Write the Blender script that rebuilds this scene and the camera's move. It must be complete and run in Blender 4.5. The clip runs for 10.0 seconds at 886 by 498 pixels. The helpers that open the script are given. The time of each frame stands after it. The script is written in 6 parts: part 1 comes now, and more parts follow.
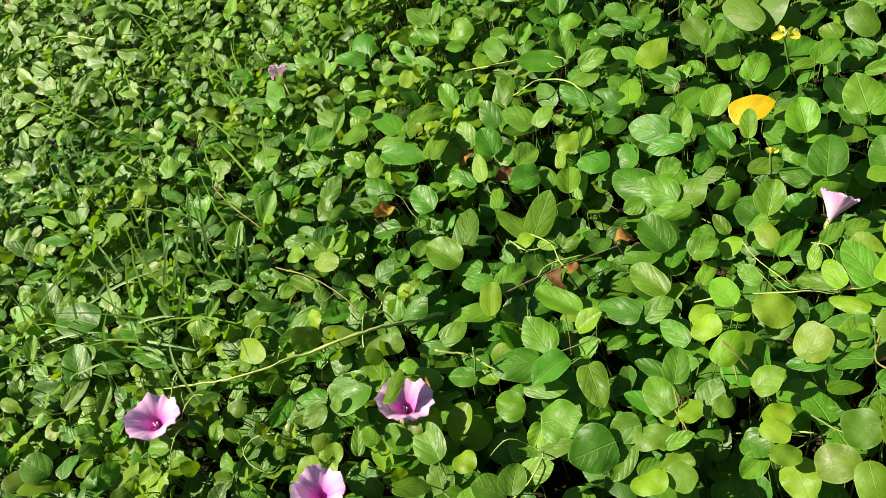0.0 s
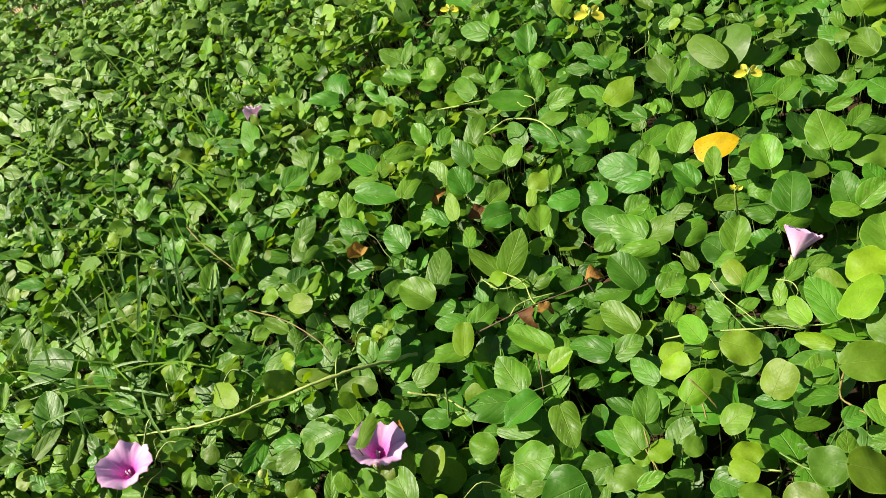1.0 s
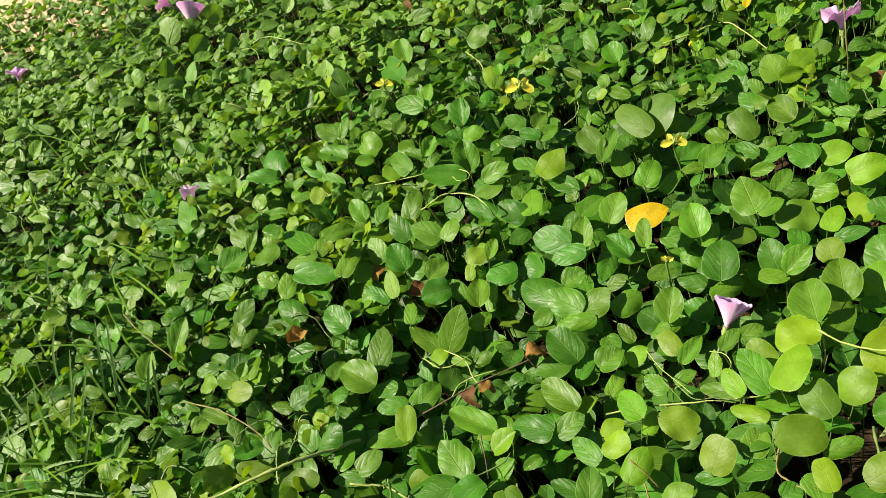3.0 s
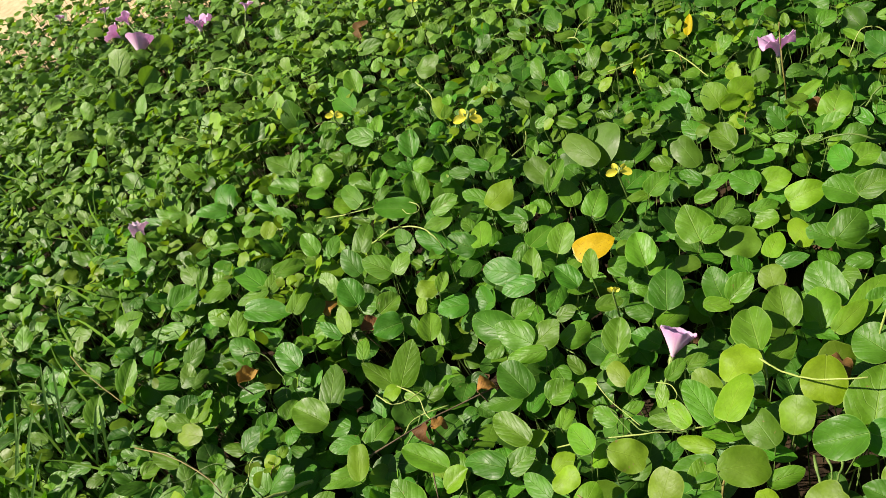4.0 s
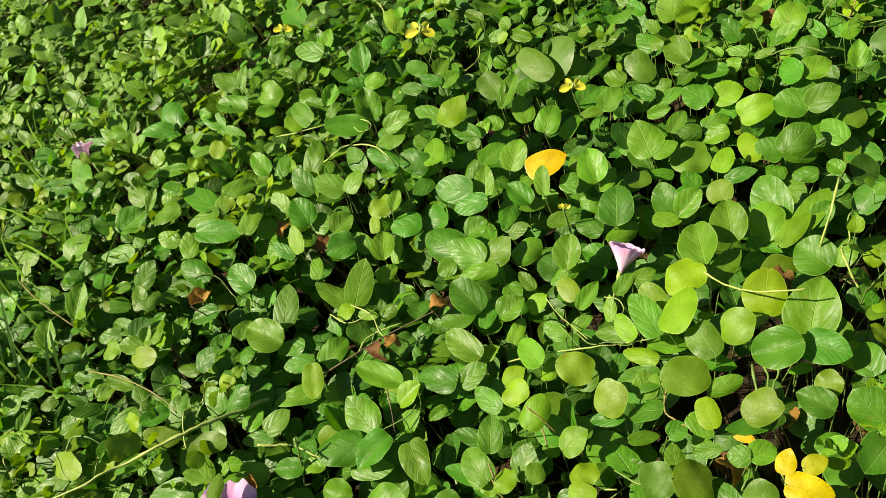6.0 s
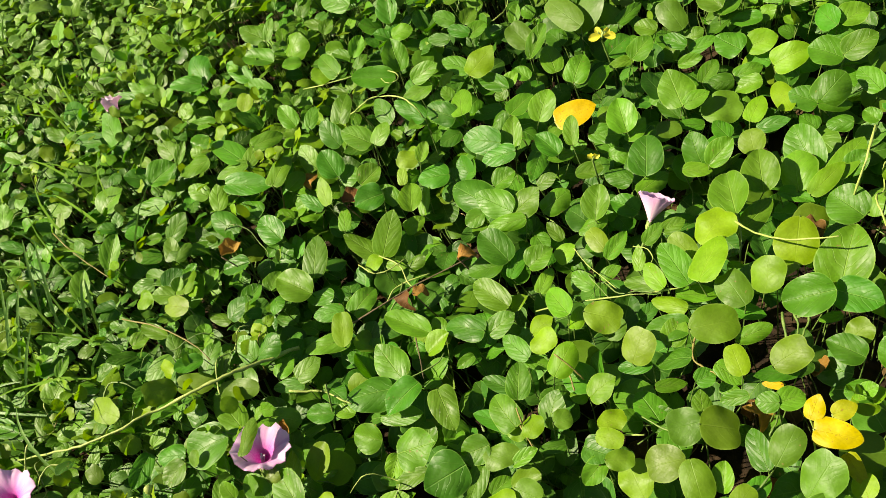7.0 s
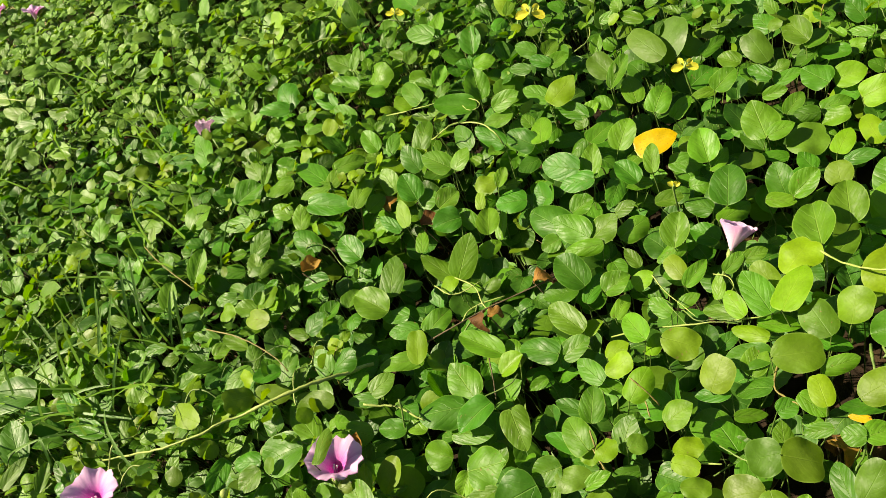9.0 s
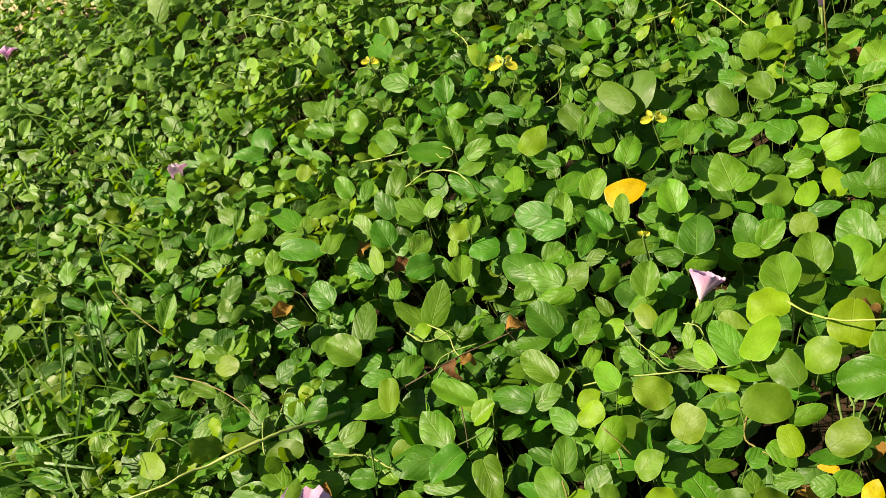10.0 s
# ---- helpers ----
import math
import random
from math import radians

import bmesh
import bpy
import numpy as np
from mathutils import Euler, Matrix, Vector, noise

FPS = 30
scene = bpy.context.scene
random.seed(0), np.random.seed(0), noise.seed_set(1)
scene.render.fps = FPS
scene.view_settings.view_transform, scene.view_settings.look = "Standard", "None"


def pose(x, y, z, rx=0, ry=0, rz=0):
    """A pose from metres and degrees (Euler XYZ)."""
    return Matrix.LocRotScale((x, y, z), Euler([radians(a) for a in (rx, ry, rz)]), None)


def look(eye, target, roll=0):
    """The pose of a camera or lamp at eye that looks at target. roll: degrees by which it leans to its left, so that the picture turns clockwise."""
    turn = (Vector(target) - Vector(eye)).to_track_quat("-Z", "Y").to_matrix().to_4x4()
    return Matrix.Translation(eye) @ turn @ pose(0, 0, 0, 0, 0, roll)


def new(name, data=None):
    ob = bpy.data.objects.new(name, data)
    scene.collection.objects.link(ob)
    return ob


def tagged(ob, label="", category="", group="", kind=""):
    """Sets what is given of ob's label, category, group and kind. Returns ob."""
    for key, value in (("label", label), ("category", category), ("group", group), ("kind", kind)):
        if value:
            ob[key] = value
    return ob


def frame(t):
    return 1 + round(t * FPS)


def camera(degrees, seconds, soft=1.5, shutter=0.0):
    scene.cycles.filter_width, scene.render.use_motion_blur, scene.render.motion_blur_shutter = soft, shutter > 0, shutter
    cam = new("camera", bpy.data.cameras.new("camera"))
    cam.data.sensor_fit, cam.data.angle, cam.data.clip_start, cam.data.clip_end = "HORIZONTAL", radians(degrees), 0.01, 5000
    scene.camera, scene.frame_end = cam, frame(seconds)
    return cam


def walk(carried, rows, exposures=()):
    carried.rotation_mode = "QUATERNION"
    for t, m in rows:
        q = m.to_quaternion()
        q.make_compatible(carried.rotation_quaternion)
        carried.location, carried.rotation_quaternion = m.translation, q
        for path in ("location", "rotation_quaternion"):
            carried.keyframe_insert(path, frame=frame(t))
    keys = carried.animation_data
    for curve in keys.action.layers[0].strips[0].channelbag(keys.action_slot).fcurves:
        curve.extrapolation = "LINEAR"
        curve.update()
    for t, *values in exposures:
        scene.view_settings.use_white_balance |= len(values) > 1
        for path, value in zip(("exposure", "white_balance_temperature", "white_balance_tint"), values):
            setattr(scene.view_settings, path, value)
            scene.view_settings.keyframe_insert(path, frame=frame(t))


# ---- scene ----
import functools

cam = camera(59.3, 10.0, soft=0.4)
PATH = [
    (0.0, 0.0000, 0.0000, 0.8800, 40.77, 20.14, -21.77),
    (0.5, 0.0111, 0.0000, 0.8849, 41.61, 20.16, -22.46),
    (1.0, 0.0239, 0.0004, 0.8868, 42.24, 20.11, -23.30),
    (1.5, 0.0354, 0.0034, 0.8904, 42.81, 20.10, -24.18),
    (2.0, 0.0416, 0.0083, 0.8942, 43.52, 20.03, -25.25),
    (2.5, 0.0522, 0.0128, 0.8963, 43.99, 19.92, -26.16),
    (4.0, 0.1004, 0.0175, 0.9061, 44.54, 19.16, -30.47),
    (4.5, 0.1086, 0.0154, 0.9024, 44.40, 18.52, -31.37),
    (5.0, 0.1144, 0.0141, 0.8996, 43.22, 17.56, -32.50),
    (5.5, 0.1160, 0.0144, 0.8981, 40.27, 17.32, -33.00),
    (7.0, 0.1003, 0.0079, 0.8949, 35.27, 18.90, -31.73),
    (7.5, 0.0946, 0.0027, 0.8935, 34.75, 19.77, -30.99),
    (8.0, 0.0897, -0.0030, 0.8950, 35.62, 21.82, -28.69),
    (8.5, 0.0834, -0.0064, 0.8943, 38.04, 22.25, -27.03),
    (9.0, 0.0779, -0.0079, 0.8964, 39.88, 21.55, -26.76),
    (9.5, 0.0761, -0.0071, 0.9001, 41.33, 20.75, -27.09),
    (10.0, 0.0795, -0.0061, 0.9020, 42.64, 19.72, -27.88),
]
walk(cam, [(t, pose(x, y, z, rx, ry, rz)) for t, x, y, z, rx, ry, rz in PATH],
     exposures=[(0.0, 1.22, 7150, 8), (1.0, 1.16, 6950, 9), (2.5, 1.12, 6950, 10), (4.0, 0.96, 6900, 13), (5.0, 0.98, 6800, 12),
                (5.5, 1.06, 7200, 9), (7.0, 1.22, 7850, 5), (8.0, 1.21, 7950, 5), (9.0, 1.18, 8000, 6), (10.0, 1.12, 8000, 7)])

# ---- light ----
SUN = Vector((-0.62, 0.32, 0.72)).normalized()
sun_data = bpy.data.lights.new("sun", "SUN")
sun_data.energy, sun_data.angle, sun_data.color = 5.0, radians(0.5), (1.0, 0.93, 0.80)
sun = new("sun", sun_data)
sun.matrix_world = look(SUN * 10, (0, 0, 0))
world = bpy.data.worlds.new("world")
scene.world = world
world.use_nodes = True
sky = world.node_tree.nodes.new("ShaderNodeTexSky")
sky.sky_type, sky.sun_disc = "NISHITA", False
sky.sun_elevation = math.asin(SUN.z)
sky.sun_rotation = math.atan2(SUN.x, SUN.y)
world.node_tree.links.new(sky.outputs[0], world.node_tree.nodes["Background"].inputs[0])
world.node_tree.nodes["Background"].inputs[1].default_value = 0.043

# ---- materials ----


class Nodes:
    """A short hand for building a node material."""

    def __init__(self, name):
        self.mat = bpy.data.materials.new(name)
        self.mat.use_nodes = True
        self.tree = self.mat.node_tree
        self.bsdf = self.tree.nodes["Principled BSDF"]
        self.out = self.tree.nodes["Material Output"]

    def add(self, kind):
        return self.tree.nodes.new("ShaderNode" + kind)

    def link(self, a, b):
        self.tree.links.new(a, b)

    def put(self, socket, value):
        if isinstance(value, bpy.types.NodeSocket):
            self.link(value, socket)
        else:
            socket.default_value = value

    def calc(self, op, a, b=0.0, c=0.0, clamp=False):
        n = self.add("Math")
        n.operation, n.use_clamp = op, clamp
        for s, v in zip(n.inputs, (a, b, c)):
            self.put(s, v)
        return n.outputs[0]

    def ramp(self, value, lo, hi, a=0.0, b=1.0):
        n = self.add("MapRange")
        n.interpolation_type = "SMOOTHSTEP"
        for s, v in zip(n.inputs, (value, lo, hi, a, b)):
            self.put(s, v)
        return n.outputs[0]

    def mix(self, fac, a, b, blend="MIX"):
        n = self.add("Mix")
        n.data_type, n.blend_type = "RGBA", blend
        self.put(n.inputs[0], fac)
        self.put(n.inputs[6], a)
        self.put(n.inputs[7], b)
        return n.outputs[2]

    def noise(self, vector, scale, detail=3.0, rough=0.55):
        n = self.add("TexNoise")
        self.link(vector, n.inputs["Vector"])
        n.inputs["Scale"].default_value = scale
        n.inputs["Detail"].default_value = detail
        n.inputs["Roughness"].default_value = rough
        return n.outputs["Fac"]

    def bump(self, height, strength, distance):
        n = self.add("Bump")
        n.inputs["Strength"].default_value = strength
        n.inputs["Distance"].default_value = distance
        self.link(height, n.inputs["Height"])
        return n.outputs[0]


def rgb(r, g, b):
    return (r, g, b, 1.0)


def leaf_material(name, blade, glow, vein, veins=1.0, gloss=0.38, spread=0.35, blotch=None, joined=False, shine=0.30, through_light=0.34):
    """A thin leaf: veined blade, waxy top and light that passes through it."""
    k = Nodes(name)
    uv = k.add("UVMap").outputs[0]
    sep = k.add("SeparateXYZ")
    k.link(uv, sep.inputs[0])
    a = k.calc("ABSOLUTE", k.calc("SUBTRACT", sep.outputs[0], 0.5))
    v = sep.outputs[1]
    chance = k.add("NewGeometry").outputs["Random Per Island"] if joined else k.add("ObjectInfo").outputs["Random"]
    place = k.add("NewGeometry").outputs["Position"]
    midrib = k.calc("MULTIPLY", k.ramp(a, 0.020, 0.004), k.ramp(v, 1.0, 0.3, 0.25, 1.0))
    bent = k.calc("MULTIPLY", k.calc("POWER", a, 1.25), -4.8)
    wobble = k.calc("MULTIPLY", k.noise(place, 90.0, 1.0), 0.5)
    saw = k.calc("FRACT", k.calc("ADD", k.calc("ADD", k.calc("MULTIPLY", v, 3.3), bent), k.calc("ADD", wobble, chance)))
    ridge = k.calc("ABSOLUTE", k.calc("SUBTRACT", saw, 0.5))
    side = k.calc("MULTIPLY", k.ramp(ridge, 0.055, 0.0), k.ramp(a, 0.46, 0.15))
    lines = k.calc("MULTIPLY", k.calc("MAXIMUM", midrib, k.calc("MULTIPLY", side, 0.34)), veins)
    grain = k.noise(place, 420.0, 3.0)
    patch = k.noise(place, 55.0, 3.0)
    tone = k.calc("ADD", k.calc("MULTIPLY", chance, 2 * spread), 1.0 - spread)
    tone = k.calc("MULTIPLY", tone, k.ramp(patch, 0.25, 0.75, 0.86, 1.14))
    tone = k.calc("MULTIPLY", tone, k.ramp(grain, 0.3, 0.7, 0.93, 1.07))
    hue = k.add("HueSaturation")
    k.link(k.calc("ADD", k.calc("MULTIPLY", k.calc("FRACT", k.calc("MULTIPLY", chance, 17.3)), 0.022), 0.490), hue.inputs["Hue"])
    k.link(tone, hue.inputs["Value"])
    k.put(hue.inputs["Color"], rgb(*blade))
    colour = k.mix(k.calc("MULTIPLY", lines, 0.55), hue.outputs[0], rgb(*vein))
    rim_map = k.add("UVMap")
    rim_map.uv_map = "rim"
    rim = k.add("SeparateXYZ")
    k.link(rim_map.outputs[0], rim.inputs[0])
    colour = k.mix(k.ramp(rim.outputs[0], 0.93, 0.99, 0.0, 0.45 * min(1.0, veins + 0.4)), colour, rgb(*vein))
    colour = k.mix(k.ramp(rim.outputs[0], 0.2, 0.9, 0.10, 0.0), colour, rgb(*vein))
    bitten = k.calc("MULTIPLY", k.ramp(k.noise(place, 230.0, 2.0), 0.69, 0.73), k.ramp(k.calc("FRACT", k.calc("MULTIPLY", chance, 7.7)), 0.70, 0.75))
    colour = k.mix(bitten, colour, rgb(0.20, 0.16, 0.05))
    if blotch:
        spots = k.calc("MAXIMUM", k.ramp(k.noise(place, 190.0, 2.0), 0.67, 0.74), k.ramp(k.noise(place, 650.0, 1.0), 0.70, 0.76))
        colour = k.mix(spots, colour, rgb(*blotch))
    k.link(colour, k.bsdf.inputs["Base Color"])
    k.link(k.ramp(patch, 0.2, 0.8, gloss - 0.07, gloss + 0.10), k.bsdf.inputs["Roughness"])
    k.bsdf.inputs["Specular IOR Level"].default_value = shine
    quilt = k.calc("MULTIPLY", k.calc("MULTIPLY", ridge, ridge), -0.9 * veins)
    height = k.calc("ADD", k.calc("ADD", k.calc("MULTIPLY", lines, -0.5), quilt), k.calc("MULTIPLY", k.noise(place, 130.0, 2.0), 0.35))
    normal = k.bump(height, 0.8, 0.0018)
    k.link(normal, k.bsdf.inputs["Normal"])
    back = k.add("BsdfTranslucent")
    k.link(k.mix(1.0, k.mix(k.calc("MULTIPLY", lines, 0.35), rgb(*glow), rgb(*vein)), k.mix(0.5, rgb(1, 1, 1), colour), "MULTIPLY"), back.inputs["Color"])
    k.link(normal, back.inputs["Normal"])
    both = k.add("MixShader")
    both.inputs[0].default_value = through_light
    k.link(k.bsdf.outputs[0], both.inputs[1])
    k.link(back.outputs[0], both.inputs[2])
    k.link(both.outputs[0], k.out.inputs[0])
    return k.mat


def plain_material(name, low, high, scale=60.0, rough=0.6, relief=0.3, depth=0.002, shine=0.4, glow=None):
    """A matt natural surface with grain and mottling at two scales."""
    k = Nodes(name)
    place = k.add("NewGeometry").outputs["Position"]
    big, fine = k.noise(place, scale, 4.0), k.noise(place, scale * 9, 3.0)
    k.link(k.mix(k.ramp(k.calc("ADD", k.calc("MULTIPLY", big, 0.65), k.calc("MULTIPLY", fine, 0.35)), 0.32, 0.68), rgb(*low), rgb(*high)), k.bsdf.inputs["Base Color"])
    k.bsdf.inputs["Roughness"].default_value = rough
    k.bsdf.inputs["Specular IOR Level"].default_value = shine
    k.link(k.bump(fine, relief, depth), k.bsdf.inputs["Normal"])
    if glow:
        back = k.add("BsdfTranslucent")
        back.inputs[0].default_value = rgb(*glow)
        both = k.add("MixShader")
        both.inputs[0].default_value = 0.35
        k.link(k.bsdf.outputs[0], both.inputs[1])
        k.link(back.outputs[0], both.inputs[2])
        k.link(both.outputs[0], k.out.inputs[0])
    return k.mat


def petal_material():
    """Mauve funnel: pale rim, darker star lines and a magenta throat. u runs round, v from throat to rim."""
    k = Nodes("mauve_petal")
    sep = k.add("SeparateXYZ")
    k.link(k.add("UVMap").outputs[0], sep.inputs[0])
    u, v = sep.outputs[0], sep.outputs[1]
    place = k.add("NewGeometry").outputs["Position"]
    fifth = k.calc("ABSOLUTE", k.calc("SUBTRACT", k.calc("FRACT", k.calc("MULTIPLY", u, 5.0)), 0.5))
    star = k.calc("MULTIPLY", k.ramp(fifth, 0.11, 0.02), 0.32)
    streak = k.noise(place, 500.0, 2.0)
    body = k.mix(k.ramp(v, 0.35, 0.95), rgb(0.84, 0.44, 0.82), rgb(0.94, 0.76, 0.95))
    ray = k.add("CombineXYZ")
    k.link(k.calc("MULTIPLY", u, 46.0), ray.inputs[0])
    k.link(k.calc("MULTIPLY", v, 1.5), ray.inputs[1])
    body = k.mix(k.calc("MULTIPLY", k.ramp(k.noise(ray.outputs[0], 1.0, 2.0), 0.48, 0.70), k.ramp(v, 1.0, 0.4, 0.10, 0.55)), body, rgb(0.60, 0.16, 0.62))
    body = k.mix(star, body, rgb(0.58, 0.14, 0.58))
    body = k.mix(k.ramp(v, 0.66, 0.18), body, rgb(0.74, 0.04, 0.54))
    body = k.mix(k.ramp(streak, 0.35, 0.7, 0.0, 0.18), body, rgb(0.88, 0.66, 0.90))
    k.link(body, k.bsdf.inputs["Base Color"])
    k.bsdf.inputs["Roughness"].default_value = 0.6
    k.bsdf.inputs["Specular IOR Level"].default_value = 0.2
    k.link(k.bump(k.calc("ADD", star, streak), 0.25, 0.0008), k.bsdf.inputs["Normal"])
    back = k.add("BsdfTranslucent")
    k.link(body, back.inputs[0])
    both = k.add("MixShader")
    both.inputs[0].default_value = 0.6
    k.link(k.bsdf.outputs[0], both.inputs[1])
    k.link(back.outputs[0], both.inputs[2])
    k.link(both.outputs[0], k.out.inputs[0])
    return k.mat


def outer_petal_material():
    """The outside of the funnel: pale mauve, almost white towards the tube, with darker mid-petal bands."""
    k = Nodes("pale_outer_petal")
    sep = k.add("SeparateXYZ")
    k.link(k.add("UVMap").outputs[0], sep.inputs[0])
    fifth = k.calc("ABSOLUTE", k.calc("SUBTRACT", k.calc("FRACT", k.calc("MULTIPLY", sep.outputs[0], 5.0)), 0.5))
    place = k.add("NewGeometry").outputs["Position"]
    body = k.mix(k.ramp(sep.outputs[1], 0.1, 0.9), rgb(0.80, 0.62, 0.73), rgb(0.72, 0.38, 0.64))
    body = k.mix(k.calc("MULTIPLY", k.ramp(fifth, 0.10, 0.03), 0.55), body, rgb(0.66, 0.30, 0.58))
    body = k.mix(k.ramp(k.noise(place, 500.0, 2.0), 0.35, 0.7, 0.0, 0.2), body, rgb(0.86, 0.70, 0.86))
    k.link(body, k.bsdf.inputs["Base Color"])
    k.bsdf.inputs["Roughness"].default_value = 0.6
    k.bsdf.inputs["Specular IOR Level"].default_value = 0.2
    back = k.add("BsdfTranslucent")
    k.link(body, back.inputs[0])
    both = k.add("MixShader")
    both.inputs[0].default_value = 0.35
    k.link(k.bsdf.outputs[0], both.inputs[1])
    k.link(back.outputs[0], both.inputs[2])
    k.link(both.outputs[0], k.out.inputs[0])
    return k.mat


def ground_material():
    """Pale beach sand, dark with humus and old litter where the vines have grown, blackened further for shade."""
    k = Nodes("sand_and_shaded_humus")
    place = k.add("NewGeometry").outputs["Position"]
    sep = k.add("SeparateXYZ")
    k.link(place, sep.inputs[0])
    wide, mid, fine = k.noise(place, 3.0, 4.0), k.noise(place, 28.0, 5.0), k.noise(place, 900.0, 3.0)
    sand = k.mix(k.ramp(mid, 0.3, 0.7), rgb(0.44, 0.32, 0.18), rgb(0.60, 0.46, 0.28))
    sand = k.mix(k.ramp(fine, 0.58, 0.72), sand, rgb(0.30, 0.22, 0.13))
    # Brown soil taken down to near black: shade between the leaves is painted in.
    shaded_humus = k.mix(k.ramp(mid, 0.35, 0.65), rgb(0.012, 0.008, 0.005), rgb(0.045, 0.028, 0.015))
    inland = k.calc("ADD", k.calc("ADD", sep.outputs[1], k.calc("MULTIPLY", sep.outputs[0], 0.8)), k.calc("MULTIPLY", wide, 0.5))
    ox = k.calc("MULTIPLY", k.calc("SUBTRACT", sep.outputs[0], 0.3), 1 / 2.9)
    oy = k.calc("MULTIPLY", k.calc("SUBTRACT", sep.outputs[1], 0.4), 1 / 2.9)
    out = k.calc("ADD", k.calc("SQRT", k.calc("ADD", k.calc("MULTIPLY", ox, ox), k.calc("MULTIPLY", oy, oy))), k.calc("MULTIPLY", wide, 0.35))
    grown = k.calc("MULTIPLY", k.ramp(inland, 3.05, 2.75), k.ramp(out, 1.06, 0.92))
    k.link(k.mix(grown, sand, shaded_humus), k.bsdf.inputs["Base Color"])
    k.bsdf.inputs["Roughness"].default_value = 0.9
    k.bsdf.inputs["Specular IOR Level"].default_value = 0.15
    k.link(k.bump(k.calc("ADD", mid, k.calc("MULTIPLY", fine, 0.3)), 0.6, 0.006), k.bsdf.inputs["Normal"])
    return k.mat


VEIN = (0.20, 0.38, 0.07)
BEAN = [
    leaf_material("bean_leaf_deep", (0.035, 0.114, 0.009), (0.11, 0.36, 0.010), VEIN, veins=0.75, spread=0.33, gloss=0.42, shine=0.27),
    leaf_material("bean_leaf_green", (0.053, 0.176, 0.010), (0.175, 0.50, 0.012), VEIN, veins=0.85, spread=0.33, gloss=0.43, shine=0.26),
    leaf_material("bean_leaf_light", (0.083, 0.208, 0.011), (0.285, 0.56, 0.015), (0.28, 0.44, 0.08), veins=0.75, spread=0.33, gloss=0.44, shine=0.26),
    leaf_material("bean_leaf_young", (0.128, 0.264, 0.008), (0.42, 0.67, 0.015), (0.34, 0.46, 0.08), veins=0.4, spread=0.22, gloss=0.48, shine=0.26),
]
GLORY = [
    leaf_material("glory_leaf_deep", (0.044, 0.122, 0.013), (0.16, 0.38, 0.015), VEIN, veins=0.24, gloss=0.44, spread=0.30, shine=0.27),
    leaf_material("glory_leaf_green", (0.080, 0.174, 0.012), (0.29, 0.50, 0.016), VEIN, veins=0.24, gloss=0.45, spread=0.30, shine=0.27),
    leaf_material("glory_leaf_light", (0.114, 0.205, 0.010), (0.37, 0.55, 0.016), (0.30, 0.42, 0.08), veins=0.22, gloss=0.46, spread=0.30, shine=0.28),
    leaf_material("glory_leaf_young", (0.148, 0.266, 0.008), (0.44, 0.67, 0.015), (0.36, 0.46, 0.08), veins=0.2, gloss=0.48, spread=0.16, shine=0.24),
]
FAR = [
    leaf_material("massed_leaf_deep", (0.098, 0.212, 0.022), (0.28, 0.50, 0.02), VEIN, spread=0.30, joined=True, gloss=0.47, shine=0.34),
    leaf_material("massed_leaf_light", (0.138, 0.275, 0.030), (0.36, 0.60, 0.03), VEIN, spread=0.28, joined=True, gloss=0.47, shine=0.34),
]
# Darker than FAR and less translucent: shade inside the mat is put into colour.
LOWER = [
    leaf_material("shaded_leaf_deep", (0.038, 0.128, 0.011), (0.15, 0.40, 0.012), VEIN, spread=0.30, joined=True, gloss=0.48, shine=0.30, through_light=0.22),
    leaf_material("shaded_leaf_green", (0.070, 0.180, 0.013), (0.26, 0.52, 0.016), VEIN, spread=0.28, joined=True, gloss=0.48, shine=0.30, through_light=0.22),
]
YELLOW = leaf_material("withering_yellow_leaf", (0.52, 0.325, 0.008), (0.62, 0.37, 0.010), (0.80, 0.62, 0.10), veins=0.3, spread=0.08, blotch=(0.28, 0.12, 0.015))
LEMON = leaf_material("withering_lemon_leaf", (0.45, 0.37, 0.005), (0.56, 0.47, 0.01), (0.55, 0.48, 0.06), veins=0.3, gloss=0.5, shine=0.2, spread=0.08, blotch=(0.30, 0.16, 0.02))
LIME = leaf_material("fading_lime_leaf", (0.28, 0.30, 0.008), (0.45, 0.48, 0.02), (0.45, 0.48, 0.08), veins=0.3, gloss=0.5, shine=0.2, spread=0.08, blotch=(0.30, 0.20, 0.03))
TAN = leaf_material("dying_tan_leaf", (0.30, 0.16, 0.03), (0.34, 0.17, 0.03), (0.50, 0.34, 0.14), veins=0.6, gloss=0.6, spread=0.25, blotch=(0.22, 0.10, 0.03), shine=0.2)
BROWN = leaf_material("dead_brown_leaf", (0.115, 0.055, 0.016), (0.14, 0.06, 0.015), (0.34, 0.22, 0.11), veins=0.8, gloss=0.7, spread=0.4, blotch=(0.07, 0.035, 0.02), shine=0.2, through_light=0.15)
LITTER = leaf_material("leaf_litter", (0.075, 0.042, 0.018), (0.2, 0.1, 0.03), (0.3, 0.2, 0.1), veins=0.6, gloss=0.75, spread=0.55, joined=True, shine=0.2, through_light=0.1)
STEM = plain_material("green_stem", (0.07, 0.13, 0.025), (0.15, 0.23, 0.05), 90.0, 0.5)
RUNNER = plain_material("pale_runner_stem", (0.20, 0.28, 0.06), (0.34, 0.40, 0.11), 70.0, 0.5)
OLD_STEM = plain_material("woody_runner_stem", (0.07, 0.048, 0.025), (0.15, 0.11, 0.06), 80.0, 0.75, 0.5)
RED_STEM = plain_material("reddish_shoot_stem", (0.14, 0.11, 0.03), (0.22, 0.19, 0.05), 80.0, 0.5)
